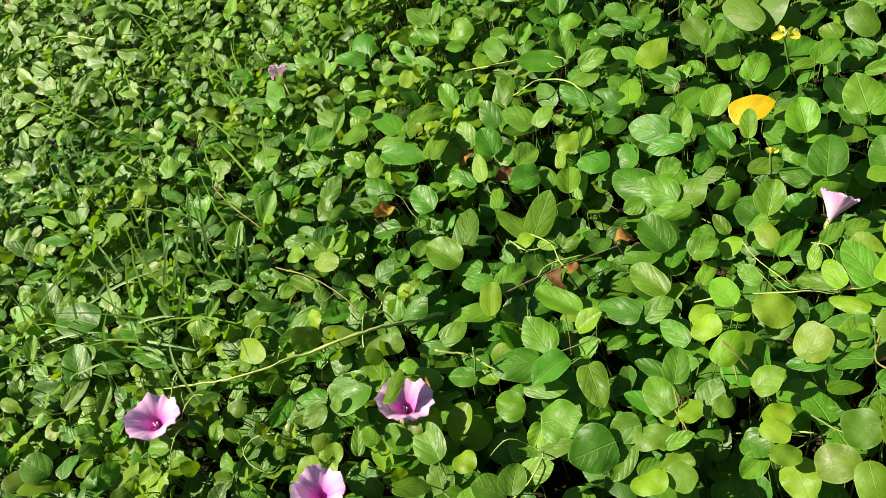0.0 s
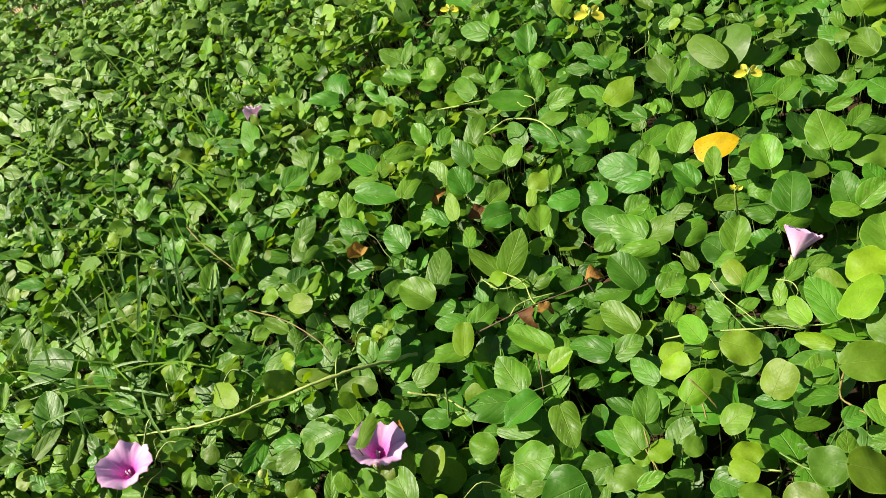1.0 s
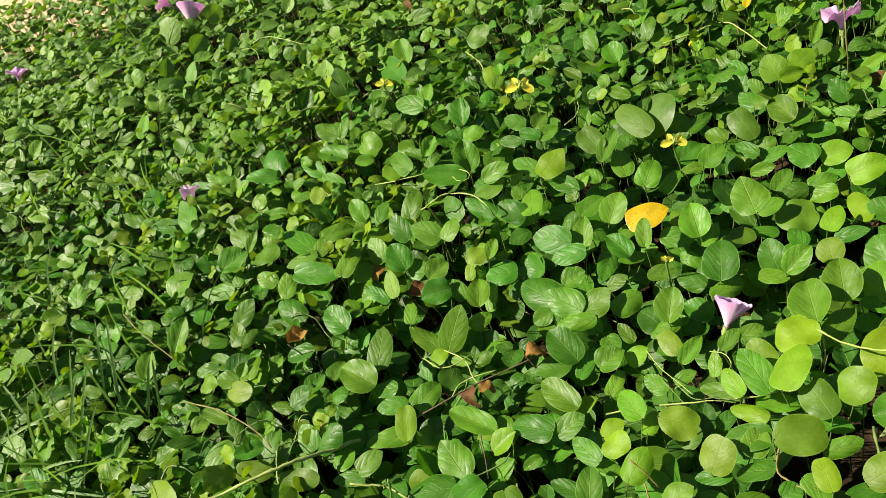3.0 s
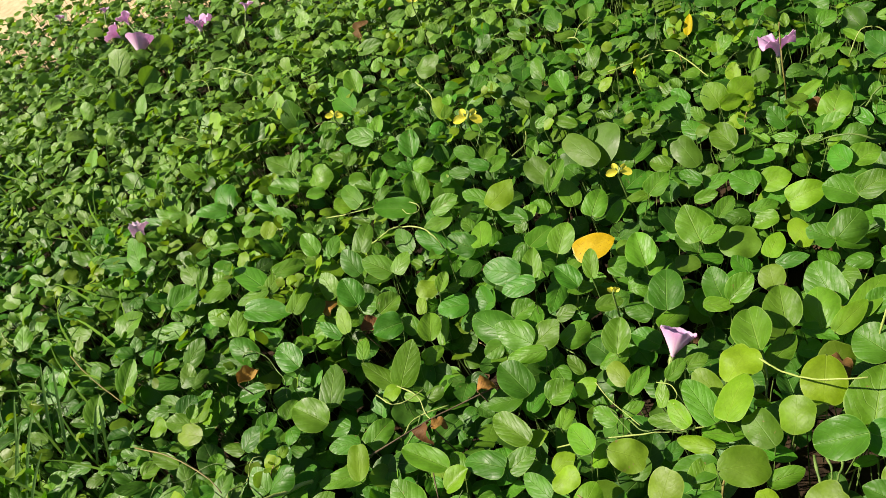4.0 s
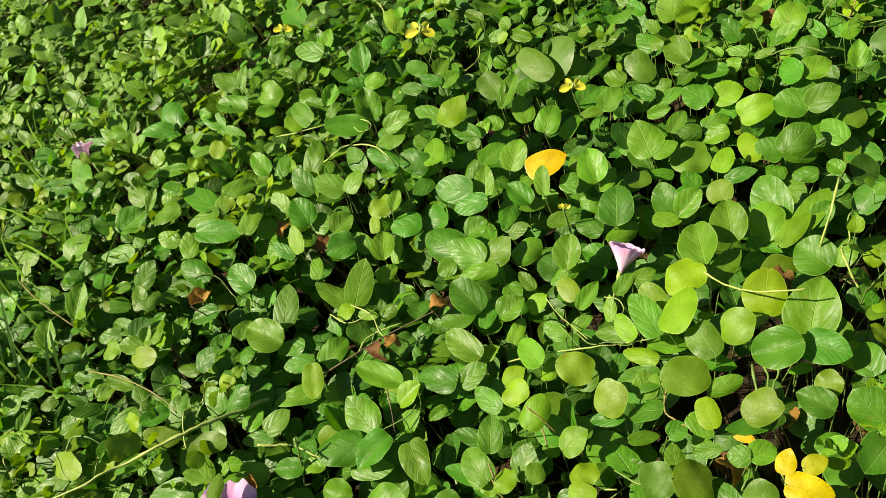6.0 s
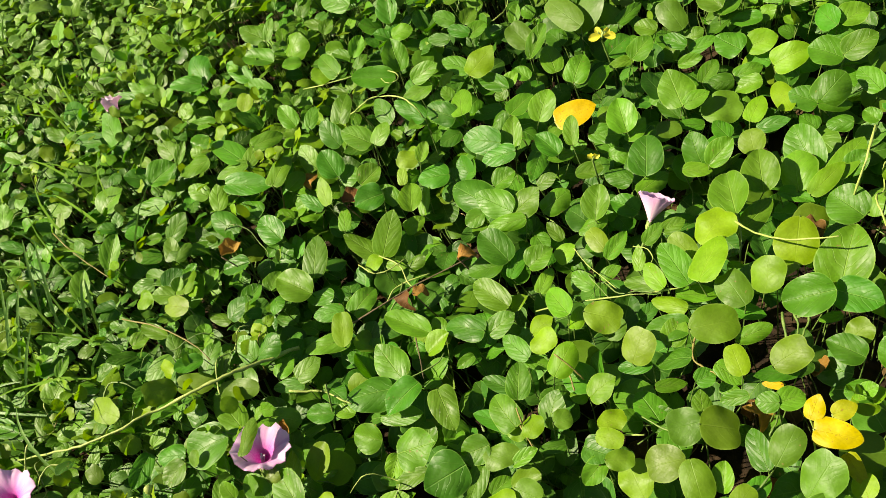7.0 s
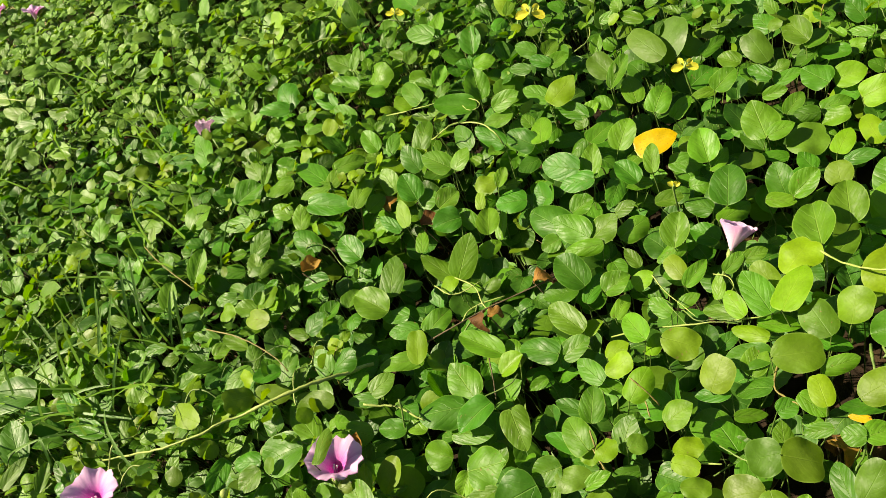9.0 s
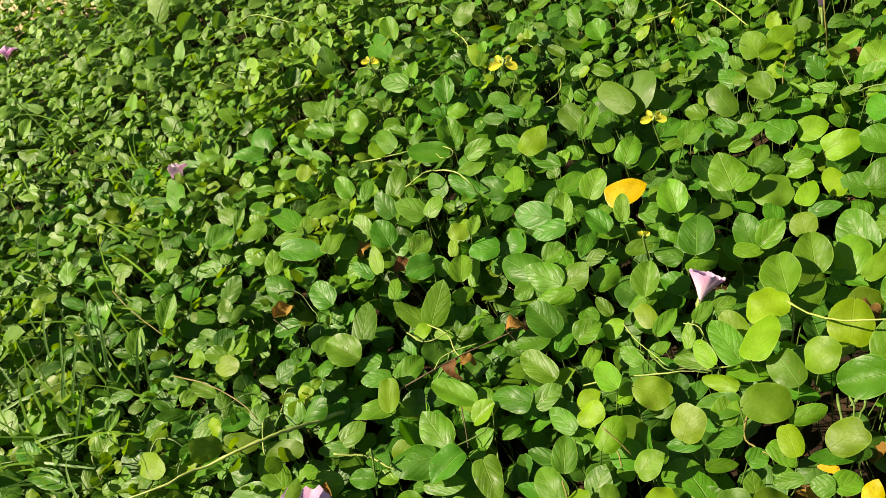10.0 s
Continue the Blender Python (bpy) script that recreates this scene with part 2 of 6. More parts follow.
GRASS = plain_material("grass_blade", (0.09, 0.21, 0.04), (0.18, 0.33, 0.07), 40.0, 0.45, glow=(0.24, 0.46, 0.06))
STRAW = plain_material("dry_straw", (0.14, 0.09, 0.045), (0.34, 0.25, 0.13), 60.0, 0.7)
PETAL = petal_material()
OUTER_PETAL = outer_petal_material()
FADED_PETAL = plain_material("faded_petal", (0.72, 0.46, 0.66), (0.92, 0.76, 0.88), 260.0, 0.6, glow=(0.9, 0.66, 0.84))
TUBE = plain_material("pale_flower_tube", (0.66, 0.42, 0.62), (0.80, 0.60, 0.78), 120.0, 0.55, glow=(0.8, 0.5, 0.75))
CALYX = plain_material("green_calyx", (0.16, 0.25, 0.06), (0.28, 0.37, 0.10), 120.0, 0.5)
STAMEN = plain_material("white_stamen", (0.80, 0.72, 0.76), (0.88, 0.84, 0.86), 200.0, 0.5, glow=(0.9, 0.85, 0.88))
BEAN_PETAL = plain_material("yellow_bean_petal", (0.84, 0.74, 0.04), (0.90, 0.84, 0.12), 150.0, 0.5, glow=(0.9, 0.8, 0.1))
GROUND = ground_material()

# ---- small builders ----
rng = np.random.default_rng(7)


def part(name, bm, material, parent=None, label="", smooth=True):
    """Links a bmesh as one mesh object, under a thing where there is one."""
    me = bpy.data.meshes.new(name)
    for f in bm.faces:
        f.smooth = smooth
    bm.to_mesh(me)
    bm.free()
    me.materials.append(material)
    ob = new(name, me)
    ob.parent = parent
    return tagged(ob, label)


def tube(bm, points, r0, r1, sides=5):
    """A tapered round stem along points."""
    points = [Vector(p) for p in points]
    rings, n = [], len(points)
    for i, p in enumerate(points):
        way = (points[min(i + 1, n - 1)] - points[max(i - 1, 0)]).normalized()
        side = way.orthogonal().normalized()
        over = way.cross(side)
        r = r0 + (r1 - r0) * i / (n - 1)
        rings.append([bm.verts.new(p + r * (math.cos(a) * side + math.sin(a) * over)) for a in (2 * math.pi * j / sides for j in range(sides))])
    for lower, upper in zip(rings, rings[1:]):
        for j in range(sides):
            bm.faces.new((lower[j], lower[(j + 1) % sides], upper[(j + 1) % sides], upper[j]))
    bm.faces.new(list(reversed(rings[0])))
    bm.faces.new(rings[-1])


class Stalks:
    """Gathers many thin three-sided stalks into one mesh."""

    def __init__(self):
        self.verts, self.faces = [], []

    def add(self, points, r0, r1):
        start, n = len(self.verts), len(points)
        for i, p in enumerate(points):
            r = r0 + (r1 - r0) * i / (n - 1)
            for a in (0.3, 2.39, 4.49):
                self.verts.append((p[0] + r * math.cos(a), p[1] + r * math.sin(a), p[2]))
        for i in range(start, start + 3 * (n - 1), 3):
            for j in range(3):
                k = (j + 1) % 3
                self.faces.append((i + j, i + k, i + 3 + k, i + 3 + j))

    def done(self, name, material, parent=None, label=""):
        me = bpy.data.meshes.new(name)
        me.from_pydata(self.verts, [], self.faces)
        me.polygons.foreach_set("use_smooth", [True] * len(self.faces))
        me.materials.append(material)
        ob = new(name, me)
        ob.parent = parent
        return tagged(ob, label)


def bow(a, b, rise, steps=4, sway=(0, 0, 0)):
    """Points from a to b on a bowed line."""
    a, b, sway = Vector(a), Vector(b), Vector(sway)
    return [a.lerp(b, s) + (Vector((0, 0, rise)) + sway) * (4 * s * (1 - s)) for s in (i / steps for i in range(steps + 1))]


SWELLS = [(-0.50, 1.08, 0.012), (-0.28, 1.30, -0.017), (-0.06, 0.42, 0.018), (-0.06, 0.86, -0.021), (-0.06, 1.30, 0.013), (0.16, 0.20, -0.034),
          (0.16, 0.64, -0.033), (0.16, 1.08, 0.017), (0.38, 0.20, 0.069), (0.38, 0.86, 0.023), (0.60, 0.42, -0.019)]


def canopy(x, y):
    """Height of the top of the leaf mat over the ground: gentle swells and small unevenness."""
    h = 0.180 + 0.022 * noise.noise((x * 2.3 + 4.1, y * 2.3, 0.7)) + 0.016 * noise.noise((x * 7.5, y * 7.5, 3.3))
    return h + sum(a * math.exp(-((x - u) ** 2 + (y - v) ** 2) / 0.0578) for u, v, a in SWELLS)


def edge(x):
    """How far out the mat of vines reaches."""
    return 2.68 - 0.8 * x + 0.16 * noise.noise((x * 3.0, 1.7, 0.0))


# ---- leaf blades: base at the origin, tip along +y, one unit long ----


def blade_mesh(name, kind, seed, flat=False):
    """Two halves that meet in a midrib. bean and glory: leaves of the mat at large; oval and round: one unit wide as well, for leaves of a given outline; dead: curled up."""
    r = random.Random(seed)
    fine = kind in ("oval", "round")
    steps, sides = (14, 4) if fine else (9, 3)
    fold, bend, cup = r.uniform(0.15, 0.85), r.uniform(-0.55, 0.12), r.uniform(-1.1, -0.3)
    twist, wave, phase, lop = r.uniform(-0.28, 0.28), r.uniform(0.02, 0.08), r.uniform(0, 6), r.uniform(-0.05, 0.05)
    wide = {"glory": r.uniform(0.46, 0.54), "oval": 0.5, "round": 0.5}.get(kind, r.uniform(0.40, 0.47))
    low, full = r.uniform(0.62, 0.88), r.uniform(1.9, 2.4)
    notch, heart = r.uniform(-0.20, 0.02), r.uniform(-0.03, 0.06)
    if kind in ("round", "glory"):
        fold, bend, cup = r.uniform(0.0, 0.45), r.uniform(-0.5, 0.2), r.uniform(-0.8, 0.1)
        low, full, notch, heart = r.uniform(0.92, 1.15), r.uniform(2.0, 2.5), r.uniform(0.0, 0.18), r.uniform(-0.04, 0.04)
    if flat:
        fold, bend, cup, twist, wave = 0.15, -0.25, -0.25, 0.06, 0.02
    if kind == "dead":
        fold, bend, cup, twist, wave = r.uniform(0.3, 0.9), r.choice((-1, 1)) * r.uniform(0.7, 1.5), r.uniform(-0.6, 1.6), r.uniform(-0.9, 0.9), r.uniform(0.10, 0.20)

    def lift(x, y):
        a = abs(x)
        z = fold * a * (1.0 - 0.4 * a) + cup * x * x + bend * (y - 0.4) ** 2 + twist * x * (y - 0.3)
        z += wave * math.sin(9 * y + phase + (2.0 if x > 0 else 0.0)) * a * 2.2
        if kind == "dead":
            z += 0.055 * math.sin(13 * x + 7 * y + phase) * math.sin(11 * y - 5 * x + 2 * phase)
        return z

    points, rims, faces = [(0.0, 0.0)], [1.0], []
    across = [math.copysign(abs(i / sides) ** 0.8, i) for i in range(-sides, sides + 1)]
    for n in range(1, steps):
        v = 0.5 - 0.5 * math.cos(math.pi * n / steps)
        half = wide * (1 - abs(2 * v ** low - 1) ** full) ** (1 / full)
        left, right = 1 + r.uniform(-0.006, 0.006) + 0.05 * math.sin(5 * v + phase), 1 + r.uniform(-0.006, 0.006) + 0.05 * math.sin(4 * v + 2 * phase)
        for u in across:
            points.append((u * half * (left if u < 0 else right) + lop * math.sin(math.pi * v) * (1 - u * u), v + u * u * half / wide * (notch * v ** 3 - heart * (1 - v) ** 3)))
            rims.append(max(abs(u), 1 - 2 * min(v, 1 - v)))
    points.append((0.0, 1.0))
    rims.append(1.0)
    row, last = len(across), len(points) - 1
    for i in range(row - 1):
        faces.append((0, 2 + i, 1 + i))
        faces.append((last, last - row + i, last - row + i + 1))
        for n in range(steps - 2):
            a = 1 + n * row + i
            faces.append((a, a + 1, a + row + 1, a + row))
    me = bpy.data.meshes.new(name)
    me.from_pydata([(x, y, lift(x, y)) for x, y in points], [], faces)
    flat_map, rim_map = me.uv_layers.new(name="UVMap"), me.uv_layers.new(name="rim")
    for loop in me.loops:
        x, y = points[loop.vertex_index]
        flat_map.data[loop.index].uv = (0.5 + x, y)
        rim_map.data[loop.index].uv = (rims[loop.vertex_index], 0.0)
    for p in me.polygons:
        p.use_smooth = True
    return me


SHAPES = {kind: [blade_mesh(kind + "_blade", kind, 100 * n + len(kind), n == 0) for n in range(9)] for kind in ("bean", "glory", "dead", "oval", "round")}
COATED = {}


def coated(kind, shape, material):
    """The shared blade mesh of this shape in this material."""
    key = (kind, shape, material.name)
    if key not in COATED:
        COATED[key] = SHAPES[kind][shape].copy()
        COATED[key].materials.clear()
        COATED[key].materials.append(material)
    return COATED[key]


# ---- what grows: every leaf is (kind, tone, shape, pose, length) ----
leaves = []


def turned(forward, up):
    """The turn whose y axis runs forward and whose z axis is as near to up as can be."""
    f = Vector(forward).normalized()
    x = f.cross(Vector(up)).normalized()
    return Matrix((x, f, x.cross(f))).transposed()


def grow(kind, tone, place, turn, length):
    leaves.append((kind, tone, int(rng.integers(1, 9)), Matrix.Translation(place) @ turn.to_4x4(), length))


def placed(kind, tone, rows):
    """Single leaves that stand out of the mat: x, y, z of the leaf base in metres, its turn in degrees and its length in millimetres."""
    usual = tone
    for x, y, z, rx, ry, rz, size in rows:
        tone = usual
        m = pose(x, y, z, rx, ry, rz)
        if tone == 2 and rng.random() < 0.22:
            tone = 1
        grow(kind, tone, m.translation, m.to_3x3(), size / 1000)


def laid(kind, tone, rows):
    """Leaves of a given outline: x, y, z of the base in metres, turn in degrees, length and width in millimetres."""
    for x, y, z, rx, ry, rz, size, width in rows:
        m = pose(x, y, z, rx, ry, rz)
        leaves.append((kind, tone, int(rng.integers(0, 9)), m @ Matrix.Diagonal((width / size, 1, min(1.0, width / size), 1)), size / 1000))


# ---- leaves that stand out of the mat, patch by patch ----

laid("glory", 2, [
    (-0.257, 0.667, 0.192, -10, -17, 35, 64, 29), (-0.090, 0.453, 0.161, 21, 1, -56, 42, 32)])

laid("oval", 0, [
    (-0.379, 1.715, 0.146, 8, -13, 37, 73, 34), (-0.238, 0.731, 0.141, 19, -21, 91, 29, 31), (-0.217, 0.776, 0.138, 7, -18, 107, 44, 32),
    (0.142, 0.821, 0.135, 21, -7, -19, 45, 35), (0.147, 0.590, 0.125, -1, -11, 102, 41, 29), (0.325, 0.511, 0.160, 9, -8, 9, 32, 37),
    (0.360, 0.745, 0.160, -8, -30, 61, 44, 21), (0.369, 0.807, 0.171, 8, 12, -88, 39, 38)])

laid("oval", 1, [
    (-0.655, 1.536, 0.145, 35, -8, 23, 41, 25), (-0.649, 1.567, 0.155, 20, -11, -1, 56, 25), (-0.641, 1.142, 0.174, 11, -26, 111, 32, 27),
    (-0.628, 1.185, 0.172, 25, -7, 36, 45, 23), (-0.628, 0.958, 0.161, 22, 8, 45, 53, 38), (-0.603, 2.106, 0.152, 28, -5, 46, 51, 23),
    (-0.593, 1.562, 0.166, 7, -32, 40, 58, 28), (-0.590, 1.678, 0.161, 14, -29, 67, 53, 24), (-0.579, 1.272, 0.171, 16, -16, 70, 48, 22),
    (-0.571, 1.125, 0.169, 13, -13, 63, 38, 23), (-0.562, 0.834, 0.163, 7, -16, 74, 54, 42), (-0.550, 0.848, 0.160, 25, -26, 73, 34, 20)])

laid("oval", 1, [
    (-0.548, 1.882, 0.148, 44, -16, 45, 37, 22), (-0.545, 2.163, 0.146, 11, -6, 33, 88, 40), (-0.545, 0.730, 0.167, 15, -4, 26, 34, 18),
    (-0.529, 1.130, 0.185, 9, -2, 59, 62, 28), (-0.524, 0.807, 0.175, 21, 10, 0, 67, 42), (-0.507, 0.713, 0.179, 26, 1, 53, 27, 22),
    (-0.505, 2.016, 0.169, 18, -12, 37, 62, 28), (-0.504, 1.019, 0.167, 33, -25, 62, 39, 30), (-0.490, 0.899, 0.183, 2, -2, 46, 91, 58),
    (-0.487, 1.250, 0.163, 13, -19, 41, 55, 25), (-0.485, 0.732, 0.163, 6, 15, -77, 40, 34), (-0.475, 0.837, 0.154, 37, 6, 35, 60, 39)])

laid("oval", 1, [
    (-0.464, 0.808, 0.165, 24, -12, 73, 41, 18), (-0.464, 0.739, 0.161, 14, -19, 13, 42, 22), (-0.461, 2.020, 0.176, 7, -36, 97, 40, 23),
    (-0.448, 1.717, 0.169, 2, -20, 57, 68, 31), (-0.439, 1.031, 0.161, 15, -13, 64, 36, 20), (-0.425, 0.821, 0.184, 8, 8, 27, 47, 28),
    (-0.421, 1.651, 0.164, 21, 2, -9, 46, 23), (-0.418, 0.793, 0.161, 19, -24, 40, 41, 18), (-0.406, 0.757, 0.155, 18, -12, 64, 49, 22),
    (-0.401, 0.772, 0.165, 6, -12, 38, 63, 28), (-0.398, 1.054, 0.149, 17, 19, -4, 45, 23), (-0.374, 0.765, 0.141, 6, 23, -28, 33, 22)])

laid("oval", 1, [
    (-0.368, 0.644, 0.159, 12, -10, 61, 44, 20), (-0.343, 1.866, 0.169, 21, -11, 32, 52, 23), (-0.335, 1.109, 0.160, 22, -16, 38, 45, 20),
    (-0.333, 1.030, 0.163, 8, 8, -51, 41, 41), (-0.323, 0.834, 0.163, 5, -13, 74, 34, 29), (-0.310, 1.002, 0.161, 5, 21, -54, 39, 19),
    (-0.287, 0.855, 0.163, -0, -18, 65, 40, 19), (-0.279, 1.456, 0.157, 19, -5, 6, 52, 27), (-0.272, 0.934, 0.157, 9, -2, 51, 42, 19),
    (-0.246, 0.612, 0.169, 4, -30, 131, 44, 24), (-0.246, 0.802, 0.150, 18, -4, 22, 40, 24), (-0.230, 1.169, 0.159, 7, 3, 52, 68, 30)])

laid("oval", 1, [
    (-0.229, 0.776, 0.151, 32, -20, 66, 39, 18), (-0.229, 0.527, 0.173, -2, 18, -61, 31, 24), (-0.215, 0.812, 0.156, 13, -15, 39, 45, 22),
    (-0.199, 0.564, 0.189, -1, -13, 56, 39, 28), (-0.172, 1.290, 0.173, 15, -1, -2, 70, 45), (-0.166, 0.858, 0.165, -1, -28, 61, 38, 23),
    (-0.145, 0.544, 0.196, -9, -9, 74, 59, 50), (-0.142, 0.906, 0.158, 22, -29, 56, 40, 22), (-0.139, 0.796, 0.155, 12, 4, -74, 34, 35),
    (-0.139, 0.671, 0.183, 15, -17, 75, 37, 23), (-0.133, 1.210, 0.164, 12, -21, 51, 77, 35), (-0.124, 1.167, 0.185, 9, -17, -5, 80, 40)])

laid("oval", 1, [
    (-0.110, 1.067, 0.156, 34, -5, 46, 45, 35), (-0.107, 1.033, 0.178, 4, 18, -84, 48, 46), (-0.102, 0.986, 0.168, -1, -23, 54, 61, 28),
    (-0.094, 0.718, 0.163, 19, 3, -72, 35, 30), (-0.089, 0.640, 0.162, 28, 11, -97, 49, 34), (-0.089, 0.638, 0.164, 19, -15, -3, 39, 30),
    (-0.081, 1.368, 0.174, 7, -16, 63, 35, 23), (-0.077, 0.969, 0.144, 0, 4, -13, 36, 24), (-0.070, 0.677, 0.144, 21, 18, -57, 31, 27),
    (-0.066, 1.254, 0.176, 5, -17, 35, 57, 26), (-0.061, 1.042, 0.171, -6, -20, 65, 67, 32), (-0.051, 0.567, 0.160, 0, -17, 57, 42, 19)])

laid("oval", 1, [
    (-0.044, 0.857, 0.151, 3, -16, 53, 56, 25), (-0.037, 0.508, 0.160, 3, -12, 53, 36, 24), (-0.035, 0.780, 0.167, -12, -14, 59, 47, 27),
    (-0.031, 0.846, 0.161, 16, -19, 14, 57, 36), (-0.010, 0.928, 0.181, -7, 18, -136, 75, 36), (0.003, 1.046, 0.158, 23, -40, 26, 45, 34),
    (0.012, 0.861, 0.153, 11, -8, 28, 41, 27), (0.015, 0.789, 0.158, 12, -15, 8, 52, 38), (0.031, 0.944, 0.184, 1, 9, 16, 85, 38),
    (0.032, 0.661, 0.147, -5, -6, 50, 43, 25), (0.033, 0.486, 0.165, 2, -4, 65, 57, 44), (0.034, 0.621, 0.160, 4, -19, 60, 41, 24)])

laid("oval", 1, [
    (0.042, 1.168, 0.189, 12, -24, 51, 57, 29), (0.046, 1.183, 0.174, 22, -25, -13, 63, 52), (0.054, 0.354, 0.178, -6, -28, 84, 49, 48),
    (0.056, 0.895, 0.163, 13, 28, -55, 37, 32), (0.057, 1.355, 0.182, 20, 21, -68, 29, 22), (0.060, 0.472, 0.166, -2, 5, 100, 49, 38),
    (0.082, 1.012, 0.163, 50, -17, 25, 45, 23), (0.083, 0.806, 0.143, 19, -18, 14, 42, 19), (0.110, 1.129, 0.164, 13, -16, 10, 67, 30),
    (0.114, 0.367, 0.155, 12, -7, 35, 44, 20), (0.123, 1.026, 0.191, 19, -43, 11, 52, 31), (0.125, 0.820, 0.153, 18, 17, -95, 32, 37)])

laid("oval", 1, [
    (0.127, 0.817, 0.166, 29, 2, -3, 46, 38), (0.136, 0.929, 0.176, 19, 15, -49, 35, 22), (0.139, 0.399, 0.153, 4, -2, 31, 40, 19),
    (0.145, 0.315, 0.161, 10, -18, 65, 27, 14), (0.152, 0.476, 0.163, -6, -12, 38, 53, 32), (0.156, 1.094, 0.191, 6, -2, 32, 60, 40),
    (0.156, 0.870, 0.164, 31, -15, -7, 48, 33), (0.162, 0.753, 0.153, 6, -18, 75, 42, 41), (0.169, 0.408, 0.176, -4, -22, 10, 43, 24),
    (0.216, 0.525, 0.144, 6, 10, -60, 44, 20), (0.221, 0.548, 0.142, -3, -1, 60, 46, 33), (0.227, 0.538, 0.154, 21, -4, 5, 52, 39)])

laid("oval", 1, [
    (0.232, 0.829, 0.180, 9, -28, -6, 54, 30), (0.235, 0.167, 0.190, -2, 1, -81, 27, 19), (0.246, 0.709, 0.155, 3, -15, 57, 44, 37),
    (0.258, 0.317, 0.180, -18, -5, 47, 38, 17), (0.258, 0.611, 0.158, -1, -23, 15, 80, 49), (0.263, 0.173, 0.197, 4, -30, -24, 39, 24),
    (0.267, 0.784, 0.190, 16, -25, 12, 56, 29), (0.268, 0.583, 0.169, 6, -24, 17, 57, 38), (0.272, 0.271, 0.198, 8, 20, -101, 20, 19),
    (0.276, 0.880, 0.198, 14, -29, 45, 65, 34), (0.287, 0.373, 0.160, 6, 6, -83, 26, 17), (0.287, 0.294, 0.195, -29, 10, 36, 41, 26)])

laid("oval", 1, [
    (0.293, 0.745, 0.170, 5, -15, 90, 33, 27), (0.297, 0.754, 0.187, 13, -26, 20, 49, 34), (0.304, 1.085, 0.205, 1, -26, 26, 63, 34),
    (0.308, 0.207, 0.212, -16, -18, 45, 21, 20), (0.311, 0.322, 0.190, -8, -10, 57, 47, 28), (0.315, 0.671, 0.186, -2, -34, 34, 57, 39),
    (0.321, 0.647, 0.184, -13, -19, 55, 49, 29), (0.321, 1.025, 0.176, 39, -29, 39, 37, 25), (0.327, 1.230, 0.180, -3, -29, 3, 106, 48),
    (0.332, 0.998, 0.193, 37, -8, -40, 45, 38), (0.337, 0.351, 0.202, 14, -11, -11, 53, 31), (0.344, 0.220, 0.208, 9, 0, 64, 40, 18)])

laid("oval", 1, [
    (0.349, 0.311, 0.195, -12, 26, -149, 35, 17), (0.353, 0.645, 0.157, 8, -20, 130, 50, 28), (0.354, 0.720, 0.177, -24, -5, 100, 31, 22),
    (0.359, 0.609, 0.174, 14, -3, 5, 43, 29), (0.359, 0.812, 0.190, 12, -17, 20, 47, 26), (0.369, 0.874, 0.202, 2, -31, 35, 36, 19),
    (0.373, 0.164, 0.216, -1, -5, 52, 27, 25), (0.379, 0.745, 0.183, -1, -30, 16, 55, 25), (0.382, 0.493, 0.143, 7, -10, 21, 38, 29),
    (0.388, 0.191, 0.217, 2, -17, 19, 34, 27), (0.395, 0.515, 0.170, 1, -17, 26, 36, 25), (0.396, 0.864, 0.200, 12, -26, 27, 35, 19)])

laid("oval", 1, [
    (0.398, 0.912, 0.193, 20, -33, 18, 37, 24), (0.398, 1.071, 0.183, 22, -3, 11, 34, 20), (0.406, 0.612, 0.170, -3, 32, -144, 42, 26),
    (0.407, 0.504, 0.176, 13, -5, -43, 55, 43), (0.408, 1.451, 0.167, 20, -8, 0, 55, 31), (0.410, 0.244, 0.239, -21, -18, 59, 47, 39),
    (0.414, 0.250, 0.227, 10, 18, -155, 42, 34), (0.419, 1.408, 0.179, 13, 31, -122, 57, 31), (0.423, 1.240, 0.164, 14, 4, 31, 39, 27),
    (0.429, 1.541, 0.169, 24, 2, -21, 41, 19), (0.464, 0.476, 0.165, 41, -23, -38, 42, 36), (0.473, 1.235, 0.159, 25, -30, 45, 55, 25)])

laid("oval", 1, [
    (0.488, 0.980, 0.183, 18, -8, 25, 30, 21), (0.491, 1.076, 0.183, 14, 17, -97, 35, 32), (0.495, 1.417, 0.173, 22, 14, -98, 42, 33),
    (0.498, 0.398, 0.157, 1, 7, -158, 39, 18), (0.509, 0.300, 0.195, 5, -21, 1, 41, 41), (0.513, 0.711, 0.159, 11, 27, -84, 39, 32),
    (0.514, 1.460, 0.181, 5, 40, -113, 47, 24), (0.519, 0.579, 0.124, 14, -10, 4, 40, 22), (0.529, 0.547, 0.128, 12, -37, 43, 34, 15),
    (0.540, 1.105, 0.172, 16, -7, 6, 35, 25), (0.544, 0.390, 0.157, 21, -26, -29, 59, 43), (0.549, 0.482, 0.152, 18, 27, -122, 38, 18)])

